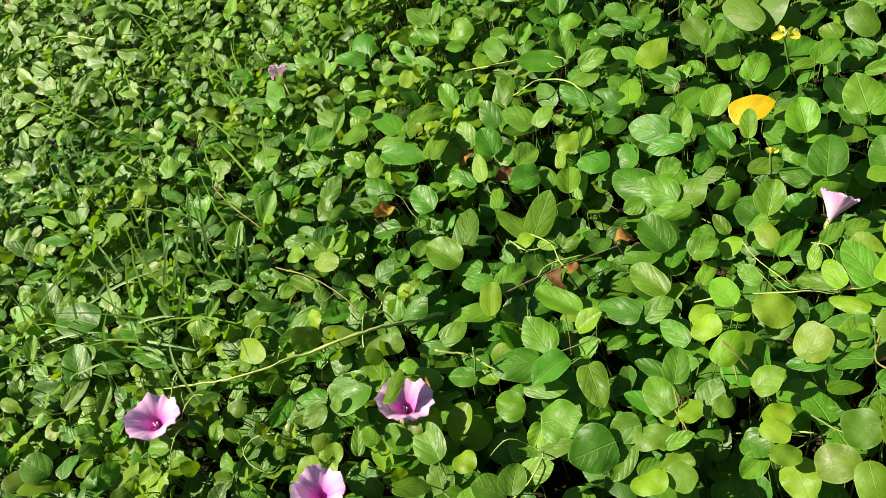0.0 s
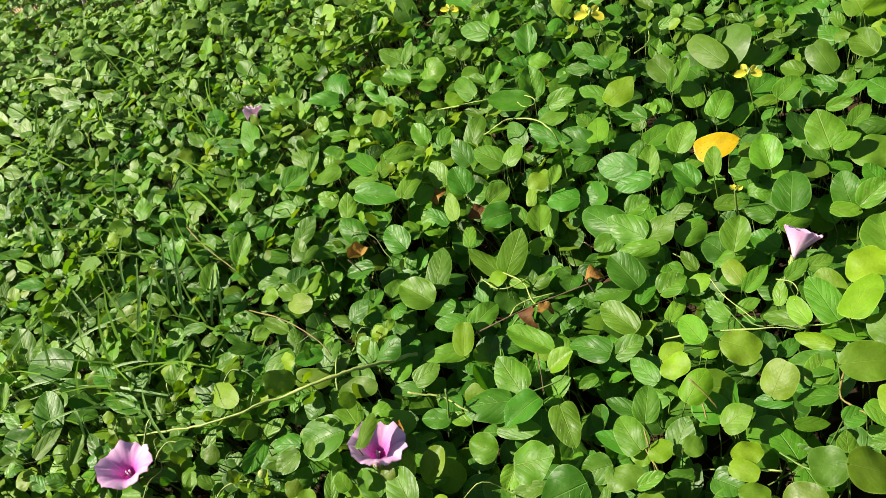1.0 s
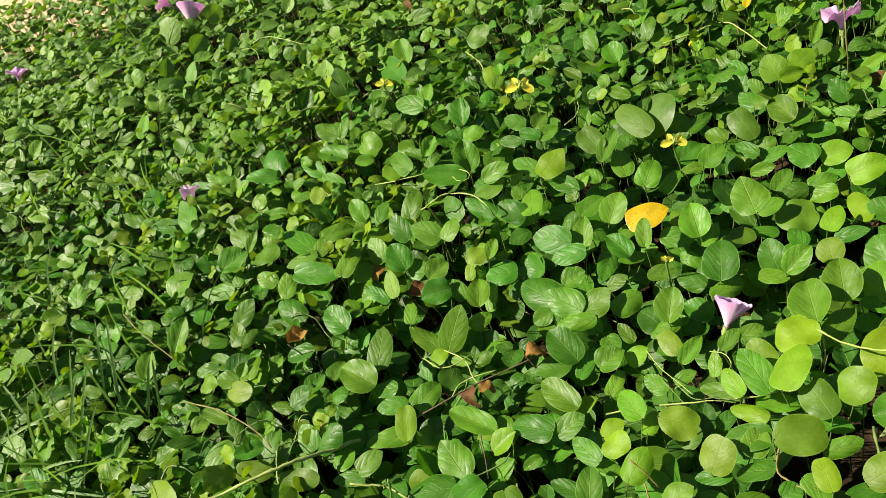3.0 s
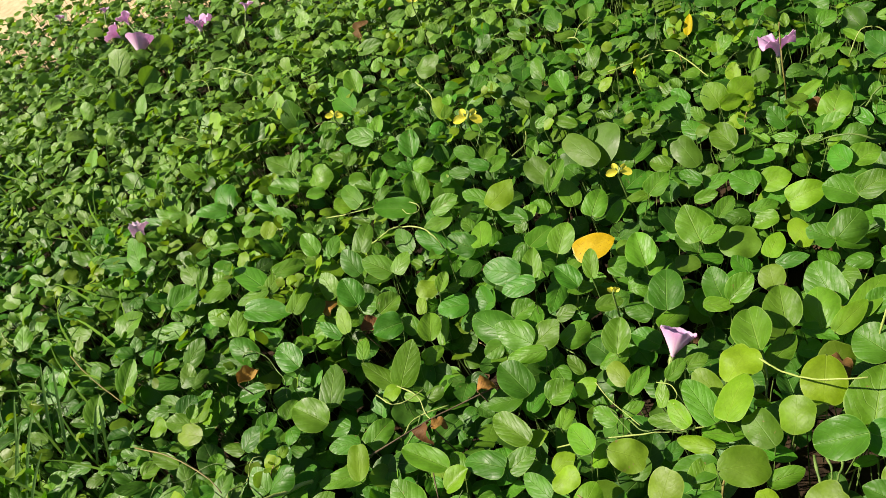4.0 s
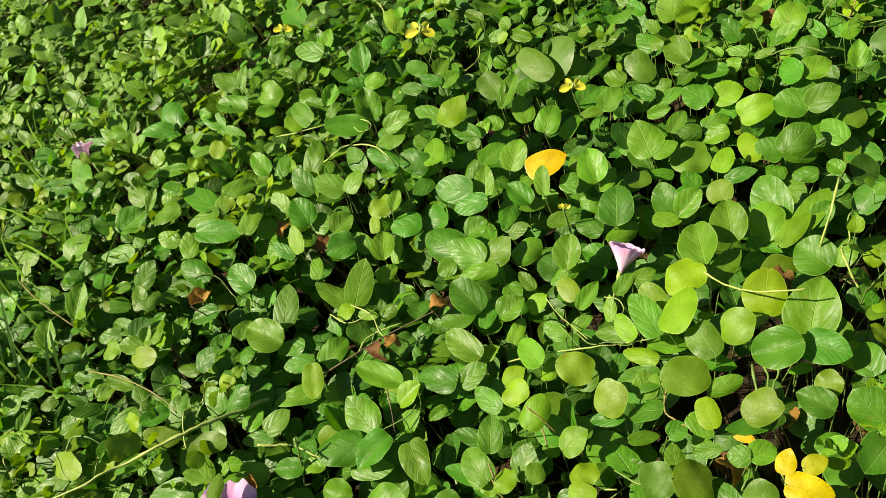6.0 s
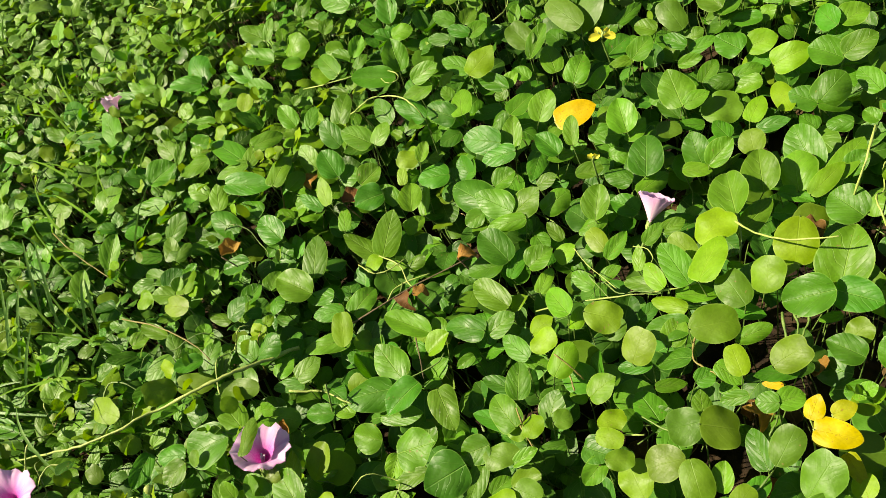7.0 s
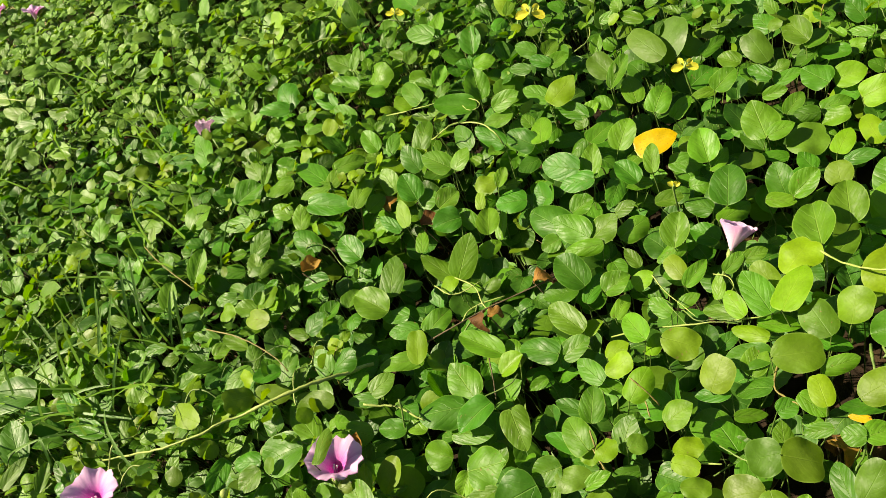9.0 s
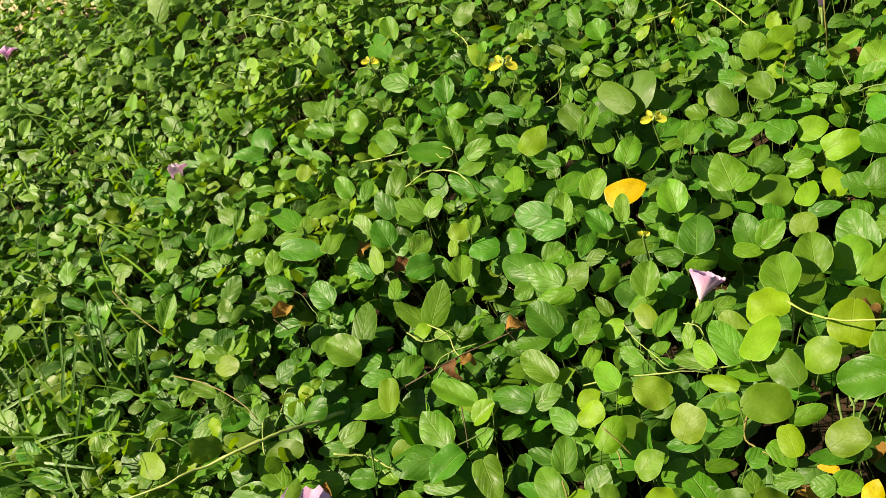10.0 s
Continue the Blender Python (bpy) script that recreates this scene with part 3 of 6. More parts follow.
laid("oval", 1, [
    (0.555, 0.362, 0.163, 29, 8, -88, 32, 25), (0.561, 0.747, 0.161, 7, 27, -84, 43, 20), (0.572, 1.200, 0.166, 29, 23, -89, 39, 35),
    (0.576, 1.100, 0.160, 18, 19, -84, 38, 30), (0.581, 1.224, 0.164, 39, -16, 21, 41, 32), (0.587, 0.641, 0.161, 1, -36, 11, 38, 20),
    (0.588, 0.638, 0.150, 16, 18, -106, 37, 20), (0.592, 0.563, 0.146, -2, -40, 58, 33, 24), (0.609, 0.448, 0.126, 19, -12, 6, 26, 23),
    (0.614, 0.807, 0.164, 18, -16, 46, 32, 20), (0.615, 0.456, 0.158, 32, 17, -82, 44, 42), (0.619, 1.223, 0.173, 17, -6, 22, 35, 31)])

laid("oval", 1, [
    (0.621, 0.411, 0.155, -10, -23, 46, 29, 21), (0.622, 0.581, 0.161, 6, -17, 6, 41, 37), (0.623, 0.462, 0.147, 14, -25, 15, 36, 30),
    (0.643, 0.554, 0.142, 6, -28, 22, 32, 20), (0.645, 0.705, 0.166, 6, -25, -9, 41, 27), (0.648, 1.071, 0.176, -17, -33, 15, 67, 30),
    (0.658, 1.151, 0.168, 9, -24, -1, 64, 29), (0.677, 0.424, 0.151, 10, -23, -13, 40, 27), (0.681, 0.481, 0.163, 9, -13, 18, 43, 39),
    (0.685, 0.611, 0.151, -4, -16, 45, 39, 24), (0.689, 1.099, 0.179, 14, -23, -25, 56, 35), (0.693, 0.780, 0.161, 20, -27, 1, 33, 20)])

laid("oval", 1, [
    (0.703, 0.575, 0.129, 15, -1, 15, 23, 23), (0.708, 0.517, 0.173, -10, -45, -10, 44, 31), (0.712, 0.668, 0.159, 3, -10, 15, 31, 20),
    (0.728, 0.633, 0.162, 34, -22, -16, 36, 28), (0.729, 0.501, 0.161, -9, -35, 52, 38, 17), (0.749, 0.567, 0.147, 35, 17, -96, 38, 33),
    (0.758, 1.023, 0.156, 15, 12, -87, 32, 29), (0.797, 0.558, 0.157, 12, -41, -16, 37, 17), (0.813, 0.546, 0.151, 29, -15, -29, 41, 22),
    (0.856, 0.796, 0.176, 8, -42, 22, 31, 17), (0.858, 0.751, 0.165, 12, 40, -117, 30, 15), (0.968, 0.742, 0.159, 20, 27, -133, 37, 23)])

laid("oval", 2, [
    (-0.730, 2.029, 0.153, 11, 51, -46, 51, 28), (-0.727, 1.801, 0.157, 29, 37, -58, 49, 29), (-0.702, 2.324, 0.160, 23, -14, 39, 50, 26),
    (-0.689, 2.165, 0.158, 28, -15, 10, 58, 37), (-0.671, 1.658, 0.167, 6, 17, -92, 48, 32), (-0.664, 1.231, 0.174, 8, 33, -75, 47, 31),
    (-0.664, 1.309, 0.171, 10, 14, -28, 32, 27), (-0.656, 2.032, 0.165, 11, 23, -62, 39, 44), (-0.655, 1.135, 0.171, 31, -4, 13, 37, 24),
    (-0.651, 1.865, 0.154, 19, -12, 21, 63, 29), (-0.645, 0.863, 0.157, 21, 24, -14, 39, 18), (-0.642, 2.208, 0.154, 30, -2, 35, 46, 32)])

laid("oval", 2, [
    (-0.640, 1.772, 0.154, 22, -26, 46, 56, 25), (-0.635, 1.468, 0.160, 20, -4, 33, 29, 22), (-0.628, 1.484, 0.155, 28, 14, -47, 42, 29),
    (-0.626, 1.165, 0.171, 23, 23, -26, 44, 20), (-0.626, 0.906, 0.171, 8, -23, 80, 26, 22), (-0.625, 1.429, 0.169, 7, -14, 59, 70, 35),
    (-0.613, 1.000, 0.165, -0, -23, 33, 82, 37), (-0.598, 2.045, 0.166, 17, 28, -75, 45, 27), (-0.596, 1.774, 0.150, 14, -20, 41, 72, 33),
    (-0.594, 0.889, 0.191, 6, 17, -5, 48, 21), (-0.585, 0.816, 0.158, 13, -17, 87, 36, 27), (-0.585, 1.722, 0.166, 28, -6, -15, 46, 30)])

laid("oval", 2, [
    (-0.582, 1.101, 0.165, 12, -20, 81, 48, 21), (-0.582, 0.864, 0.171, 7, -20, 22, 46, 25), (-0.581, 0.992, 0.157, 26, 14, 3, 70, 45),
    (-0.578, 1.521, 0.161, 9, 6, -89, 40, 49), (-0.566, 1.298, 0.167, 26, -7, -17, 45, 38), (-0.559, 1.568, 0.166, 23, -9, 37, 47, 21),
    (-0.558, 0.881, 0.171, -10, -27, 104, 25, 20), (-0.550, 1.471, 0.166, -20, 25, -112, 31, 16), (-0.545, 0.771, 0.187, 5, 20, -61, 49, 22),
    (-0.544, 1.762, 0.149, 27, -11, 48, 40, 22), (-0.538, 1.211, 0.158, 23, 6, 12, 51, 23), (-0.536, 1.213, 0.155, 30, 3, -47, 48, 33)])

laid("oval", 2, [
    (-0.521, 1.636, 0.171, 33, 36, -65, 59, 27), (-0.515, 1.330, 0.162, 7, -9, 37, 52, 23), (-0.510, 1.452, 0.157, 17, 40, -34, 41, 19),
    (-0.494, 0.731, 0.182, 7, 23, -27, 41, 18), (-0.484, 1.115, 0.163, 28, 11, -112, 83, 52), (-0.478, 1.252, 0.169, 5, 23, -69, 31, 22),
    (-0.478, 0.905, 0.170, 21, -1, -14, 53, 42), (-0.478, 1.457, 0.166, 0, 37, -79, 34, 18), (-0.475, 1.833, 0.158, 31, 30, -81, 42, 29),
    (-0.474, 1.102, 0.176, -14, -17, 51, 55, 25), (-0.472, 0.719, 0.160, 2, 16, 71, 29, 21), (-0.455, 0.993, 0.167, -1, -17, 66, 40, 20)])

laid("oval", 2, [
    (-0.455, 1.586, 0.161, 35, -19, 23, 30, 16), (-0.453, 1.025, 0.160, 17, -32, 75, 28, 16), (-0.453, 1.162, 0.171, -9, -26, 101, 27, 15),
    (-0.451, 1.267, 0.167, 14, 26, -104, 51, 32), (-0.451, 0.726, 0.157, 24, 3, 41, 30, 19), (-0.447, 1.925, 0.196, -17, 30, -101, 56, 37),
    (-0.439, 1.468, 0.166, 3, 35, -83, 42, 32), (-0.436, 1.819, 0.155, 36, 10, -8, 48, 22), (-0.433, 1.017, 0.162, -4, 17, -85, 37, 20),
    (-0.427, 0.833, 0.166, 15, 24, -50, 33, 21), (-0.426, 1.159, 0.163, 22, -17, 37, 33, 15), (-0.413, 0.811, 0.162, 25, 17, 6, 39, 24)])

laid("oval", 2, [
    (-0.410, 1.835, 0.155, 41, 39, -78, 57, 33), (-0.387, 0.861, 0.161, 26, 18, 15, 39, 20), (-0.382, 0.674, 0.176, -17, 15, -91, 49, 31),
    (-0.376, 0.741, 0.160, 14, 12, -12, 42, 19), (-0.373, 1.350, 0.154, 21, -13, 80, 66, 34), (-0.356, 1.329, 0.155, 9, -11, 31, 47, 27),
    (-0.350, 0.721, 0.171, -2, 25, -112, 33, 19), (-0.347, 1.158, 0.180, 20, 5, -22, 44, 33), (-0.346, 0.771, 0.173, 13, 17, -53, 37, 42),
    (-0.344, 0.959, 0.157, 19, -15, 36, 36, 18), (-0.343, 1.074, 0.158, 16, -16, 43, 40, 18), (-0.328, 0.641, 0.165, 24, 12, -53, 39, 18)])

laid("oval", 2, [
    (-0.326, 0.887, 0.152, 36, 3, 55, 32, 19), (-0.326, 0.805, 0.176, 6, 21, -47, 31, 16), (-0.324, 1.203, 0.166, 11, -0, -36, 37, 24),
    (-0.322, 0.594, 0.166, 29, 4, 35, 24, 16), (-0.309, 1.327, 0.150, 14, 24, -71, 53, 24), (-0.299, 1.338, 0.157, 15, -10, 33, 42, 22),
    (-0.292, 1.300, 0.153, 10, -14, 38, 41, 18), (-0.283, 0.693, 0.173, 1, -10, 86, 45, 29), (-0.282, 1.110, 0.151, 29, 9, 28, 41, 34),
    (-0.277, 0.831, 0.158, 7, -16, 84, 25, 20), (-0.269, 0.916, 0.168, 29, 12, -41, 44, 32), (-0.266, 1.541, 0.155, 26, -20, 46, 35, 23)])

laid("oval", 2, [
    (-0.252, 1.772, 0.168, 22, -29, 13, 43, 25), (-0.248, 0.631, 0.154, 11, 11, -81, 30, 20), (-0.244, 1.116, 0.162, 1, -16, 33, 59, 26),
    (-0.237, 1.027, 0.152, 17, -12, 39, 47, 21), (-0.226, 0.977, 0.156, 24, -11, 52, 40, 18), (-0.226, 0.785, 0.163, -6, 14, -91, 29, 24),
    (-0.223, 1.222, 0.157, 18, -18, 66, 29, 14), (-0.217, 1.311, 0.161, -7, 25, -106, 38, 20), (-0.214, 1.570, 0.158, 22, -12, 18, 48, 24),
    (-0.213, 1.326, 0.153, 16, -10, 28, 51, 29), (-0.213, 0.925, 0.177, 19, 15, -39, 53, 31), (-0.203, 0.556, 0.188, -7, -5, 102, 34, 30)])

laid("oval", 2, [
    (-0.202, 0.627, 0.171, 11, -5, -59, 22, 16), (-0.198, 1.062, 0.165, 15, 5, -76, 50, 54), (-0.194, 0.652, 0.171, 15, -15, 95, 35, 16),
    (-0.192, 1.449, 0.155, 29, -15, 11, 41, 23), (-0.189, 0.484, 0.177, 18, 13, -21, 33, 16), (-0.189, 1.168, 0.160, 30, -12, 26, 36, 23),
    (-0.187, 1.170, 0.161, 20, -1, 33, 37, 25), (-0.179, 0.525, 0.155, 25, -8, -29, 29, 18), (-0.177, 0.763, 0.160, 13, -19, 30, 44, 20),
    (-0.177, 0.712, 0.173, -2, -17, 90, 44, 27), (-0.174, 0.717, 0.163, 22, 7, -9, 36, 24), (-0.163, 1.621, 0.169, -3, -25, 75, 48, 29)])

laid("oval", 2, [
    (-0.154, 0.672, 0.159, 16, 1, -55, 46, 29), (-0.153, 1.584, 0.175, 12, 1, -23, 69, 31), (-0.151, 0.785, 0.158, 17, -29, 69, 32, 15),
    (-0.148, 0.850, 0.161, 6, -15, 29, 44, 23), (-0.143, 0.805, 0.172, 14, -10, 48, 34, 26), (-0.137, 0.699, 0.162, 10, -26, 65, 32, 14),
    (-0.135, 0.561, 0.170, 9, 12, 11, 58, 32), (-0.135, 0.448, 0.192, 16, 2, 10, 38, 27), (-0.134, 0.655, 0.159, 11, 12, -46, 32, 15),
    (-0.131, 0.491, 0.224, -1, -8, -39, 44, 20), (-0.127, 0.927, 0.168, 3, -21, 67, 26, 18), (-0.125, 0.872, 0.166, 34, 3, -23, 34, 26)])

laid("oval", 2, [
    (-0.124, 0.864, 0.172, 3, 16, -69, 33, 21), (-0.119, 1.359, 0.164, 23, -6, 12, 45, 24), (-0.119, 0.909, 0.169, 28, 25, -64, 47, 31),
    (-0.118, 1.420, 0.161, 19, -32, 26, 38, 23), (-0.115, 0.799, 0.151, 7, 6, -63, 40, 29), (-0.108, 0.421, 0.192, 10, -11, -0, 46, 36),
    (-0.100, 1.005, 0.157, 19, 7, -41, 29, 22), (-0.097, 0.726, 0.151, 4, 4, 34, 39, 19), (-0.086, 0.717, 0.148, 4, 13, -54, 35, 17),
    (-0.077, 1.415, 0.170, 23, -9, 8, 60, 39), (-0.077, 0.604, 0.154, -0, -0, -67, 31, 28), (-0.073, 0.873, 0.150, 15, -10, 75, 43, 19)])

laid("oval", 2, [
    (-0.064, 1.364, 0.172, 23, -2, -11, 40, 18), (-0.060, 1.059, 0.161, 21, 13, -47, 40, 18), (-0.060, 1.075, 0.164, 13, -13, -2, 59, 35),
    (-0.055, 0.575, 0.166, 10, 16, -87, 37, 27), (-0.045, 1.259, 0.169, 15, -16, 18, 54, 24), (-0.043, 0.959, 0.156, 15, -17, 25, 40, 28),
    (-0.041, 0.371, 0.176, 23, 20, -103, 37, 26), (-0.040, 1.217, 0.170, 31, -20, 28, 30, 21), (-0.038, 0.908, 0.163, 28, 9, -27, 40, 28),
    (-0.035, 0.738, 0.143, -2, 1, -47, 33, 28), (-0.030, 1.184, 0.178, 5, 16, -73, 28, 24), (-0.029, 1.325, 0.171, 33, -12, -7, 38, 28)])

laid("oval", 2, [
    (-0.029, 1.268, 0.176, 5, -4, 9, 63, 28), (-0.021, 1.286, 0.174, 14, 8, -58, 37, 21), (-0.018, 0.493, 0.157, 0, 5, 39, 29, 18),
    (-0.014, 1.468, 0.160, 10, -27, 70, 31, 20), (-0.011, 0.999, 0.180, 1, -12, 84, 50, 32), (-0.008, 0.446, 0.155, 7, -28, 36, 36, 33),
    (-0.000, 0.415, 0.168, 11, 5, -115, 46, 46), (0.002, 0.414, 0.168, -25, -12, 125, 29, 22), (0.003, 0.478, 0.146, 10, 31, -124, 54, 25),
    (0.003, 1.461, 0.157, 29, -9, 6, 32, 17), (0.011, 0.679, 0.156, 10, -10, 26, 59, 43), (0.018, 0.378, 0.169, -10, -4, 75, 40, 18)])

laid("oval", 2, [
    (0.019, 0.596, 0.142, 8, -15, 69, 57, 26), (0.022, 0.706, 0.148, 17, 5, -38, 60, 36), (0.027, 1.086, 0.168, 5, -21, 59, 48, 22),
    (0.032, 0.936, 0.179, 11, 20, -56, 38, 26), (0.034, 0.937, 0.182, -2, -16, 75, 52, 24), (0.035, 1.340, 0.174, 33, -16, 29, 45, 31),
    (0.039, 0.626, 0.139, 3, 14, -71, 43, 34), (0.046, 0.865, 0.180, 4, 9, -53, 53, 32), (0.047, 0.492, 0.157, 9, -10, 1, 55, 40),
    (0.054, 0.944, 0.195, -9, 23, -101, 48, 29), (0.057, 0.321, 0.161, -4, 15, -87, 26, 18), (0.059, 0.861, 0.160, 1, 32, -73, 35, 25)])

laid("oval", 2, [
    (0.068, 0.347, 0.168, -14, -11, 120, 41, 22), (0.070, 0.486, 0.133, 34, 13, -91, 37, 26), (0.073, 0.447, 0.173, -9, -1, 169, 49, 33),
    (0.075, 1.075, 0.184, 1, -23, 79, 31, 16), (0.080, 0.470, 0.143, 1, -10, 72, 23, 12), (0.084, 0.356, 0.177, -10, -18, 73, 33, 31),
    (0.091, 0.758, 0.132, 11, 3, -29, 37, 20), (0.091, 0.326, 0.172, 18, 4, -100, 31, 15), (0.103, 0.525, 0.149, 10, -5, 30, 63, 30),
    (0.108, 0.684, 0.127, 16, 6, 22, 64, 29), (0.110, 0.864, 0.159, 26, -20, -9, 46, 32), (0.111, 0.682, 0.129, 40, 19, -50, 64, 38)])

laid("oval", 2, [
    (0.115, 0.513, 0.143, 6, -25, 0, 31, 22), (0.115, 0.356, 0.173, 5, -16, -2, 43, 33), (0.123, 0.961, 0.166, 30, -11, -3, 43, 30),
    (0.124, 0.833, 0.148, 32, -2, 15, 34, 31), (0.127, 0.469, 0.145, -8, -22, 88, 25, 14), (0.127, 0.639, 0.133, 21, 15, -105, 30, 19),
    (0.133, 0.376, 0.177, 10, 6, -39, 41, 27), (0.139, 0.997, 0.175, 24, 28, -82, 20, 15), (0.141, 0.340, 0.160, 26, -8, -61, 40, 32),
    (0.142, 1.003, 0.173, 34, 1, 35, 27, 22), (0.145, 0.788, 0.155, 3, 14, -79, 37, 36), (0.154, 0.473, 0.156, 19, 11, -95, 38, 28)])

laid("oval", 2, [
    (0.155, 0.691, 0.135, 15, 31, -96, 31, 23), (0.165, 0.281, 0.158, -5, -9, 104, 31, 23), (0.168, 1.170, 0.188, 15, -12, 22, 54, 36),
    (0.168, 1.157, 0.191, 27, 9, -51, 40, 20), (0.168, 0.414, 0.166, -3, -5, -150, 29, 17), (0.172, 0.734, 0.139, 16, -10, 6, 41, 24),
    (0.173, 0.883, 0.188, 24, 7, -50, 45, 33), (0.176, 0.690, 0.159, 3, 7, -28, 48, 32), (0.182, 1.109, 0.170, 37, 5, -74, 44, 53),
    (0.187, 0.693, 0.135, 26, -15, -55, 42, 20), (0.191, 0.485, 0.158, 3, -12, 13, 57, 31), (0.191, 1.072, 0.178, 10, -30, 60, 33, 22)])

laid("oval", 2, [
    (0.191, 0.815, 0.182, 15, -12, 24, 52, 34), (0.193, 0.808, 0.182, 22, 2, -69, 36, 29), (0.195, 0.347, 0.150, 10, -20, 54, 19, 19),
    (0.196, 0.833, 0.164, 15, -37, 67, 45, 20), (0.212, 0.930, 0.185, 9, -8, 31, 34, 15), (0.216, 0.957, 0.204, -0, -24, 2, 67, 30),
    (0.224, 0.737, 0.175, 16, 9, -50, 30, 19), (0.224, 0.186, 0.179, 21, -14, -54, 28, 21), (0.229, 0.481, 0.149, 3, 6, -60, 35, 19),
    (0.231, 0.417, 0.182, -14, -19, -0, 49, 28), (0.233, 0.807, 0.158, 10, -24, 11, 26, 16), (0.237, 0.509, 0.163, 14, 7, -94, 35, 32)])

laid("oval", 2, [
    (0.239, 1.178, 0.180, 22, 14, -50, 42, 29), (0.243, 0.957, 0.193, 19, 12, -77, 28, 19), (0.244, 0.624, 0.150, -11, -23, 83, 27, 25),
    (0.246, 1.090, 0.185, 20, 20, -63, 28, 25), (0.248, 0.304, 0.165, -13, 19, -121, 32, 14), (0.250, 0.994, 0.187, 15, -16, 26, 33, 20),
    (0.253, 1.108, 0.187, 9, -19, 28, 37, 18), (0.253, 0.987, 0.190, 25, 26, -52, 36, 24), (0.258, 0.131, 0.210, 3, 9, -113, 38, 18),
    (0.259, 0.248, 0.172, 9, 7, -34, 29, 20), (0.267, 0.582, 0.165, 22, 4, -94, 45, 38), (0.268, 0.794, 0.180, 10, -24, 84, 26, 21)])

laid("oval", 2, [
    (0.274, 0.562, 0.171, -7, -32, 62, 50, 22), (0.276, 0.642, 0.157, 14, 10, -98, 33, 31), (0.277, 0.440, 0.157, 7, -31, 12, 31, 21),
    (0.282, 0.320, 0.185, 14, 8, -61, 32, 26), (0.287, 0.440, 0.164, 14, 21, -101, 26, 15), (0.288, 0.849, 0.203, 21, 32, -102, 44, 28),
    (0.289, 0.260, 0.180, 9, 15, -141, 19, 12), (0.291, 0.518, 0.152, 21, -11, -2, 29, 16), (0.292, 0.912, 0.178, 43, 9, -17, 51, 39),
    (0.296, 0.271, 0.206, -11, 8, -171, 30, 18), (0.296, 0.564, 0.160, 10, 15, -91, 41, 32), (0.302, 0.236, 0.187, -22, -20, 64, 28, 14)])

laid("oval", 2, [
    (0.304, 0.744, 0.194, -3, -10, -28, 55, 33), (0.305, 0.826, 0.194, -8, -22, 72, 48, 24), (0.307, 0.208, 0.210, -2, 11, -108, 25, 22),
    (0.308, 0.455, 0.163, 13, 14, -73, 39, 19), (0.312, 0.755, 0.177, -7, -31, 69, 42, 19), (0.313, 1.101, 0.193, 23, -5, -47, 44, 28),
    (0.314, 0.792, 0.184, 19, -4, -3, 24, 19), (0.316, 0.969, 0.194, 13, 14, -120, 36, 33), (0.316, 0.605, 0.154, 23, 13, -111, 29, 21),
    (0.321, 0.416, 0.168, 21, -21, -50, 30, 16), (0.322, 0.378, 0.181, -9, -18, 36, 43, 20), (0.323, 0.662, 0.170, 25, -4, -44, 48, 29)])

laid("oval", 2, [
    (0.324, 0.275, 0.209, 13, 26, -106, 35, 18), (0.326, 0.362, 0.181, -6, 6, -130, 42, 21), (0.329, 0.499, 0.172, 22, -8, -52, 43, 35),
    (0.331, 1.194, 0.182, 18, -17, 18, 29, 18), (0.341, 1.266, 0.159, 24, 20, -102, 54, 30), (0.342, 0.490, 0.152, 34, 16, -128, 58, 34),
    (0.344, 0.500, 0.169, -14, -8, 83, 39, 21), (0.345, 0.434, 0.176, 17, 18, -78, 30, 17), (0.353, 0.708, 0.179, -1, 4, -79, 44, 33),
    (0.355, 1.277, 0.174, 22, -6, -20, 63, 38), (0.355, 0.572, 0.168, -1, 14, -118, 34, 22), (0.364, 0.739, 0.176, 23, -14, -25, 19, 21)])

laid("oval", 2, [
    (0.368, 0.431, 0.180, 10, 14, -105, 27, 18), (0.368, 0.584, 0.203, 20, -4, -38, 39, 20), (0.373, 0.671, 0.176, 26, 6, -58, 44, 36),
    (0.376, 0.607, 0.162, 12, -7, 69, 33, 19), (0.377, 0.757, 0.176, 26, 13, -91, 27, 22), (0.385, 1.187, 0.173, 1, 32, -93, 45, 27),
    (0.385, 0.352, 0.184, 8, 23, -141, 17, 8), (0.389, 0.499, 0.166, -4, 17, -90, 45, 25), (0.393, 0.864, 0.197, 10, 17, -92, 32, 26),
    (0.407, 0.737, 0.182, 11, -6, 4, 30, 21), (0.411, 1.025, 0.202, 12, 11, -54, 42, 19), (0.411, 0.445, 0.154, 6, 15, -103, 21, 13)])

laid("oval", 2, [
    (0.416, 0.239, 0.194, 0, -16, 67, 22, 10), (0.421, 0.373, 0.181, 6, 15, -81, 52, 25), (0.424, 0.251, 0.215, 26, -11, -63, 62, 49),
    (0.426, 0.758, 0.191, 18, 0, -63, 54, 26), (0.430, 0.386, 0.191, 0, -22, -33, 57, 44), (0.433, 0.299, 0.189, 15, 13, -91, 28, 14),
    (0.434, 0.572, 0.160, 9, -7, -75, 38, 24), (0.438, 0.576, 0.171, 22, -9, -29, 48, 38), (0.440, 0.608, 0.165, -2, -29, -4, 33, 24),
    (0.442, 0.727, 0.174, 11, 3, -21, 50, 31), (0.442, 0.687, 0.181, 21, 11, -57, 41, 35), (0.443, 1.611, 0.180, -1, 37, -107, 42, 20)])

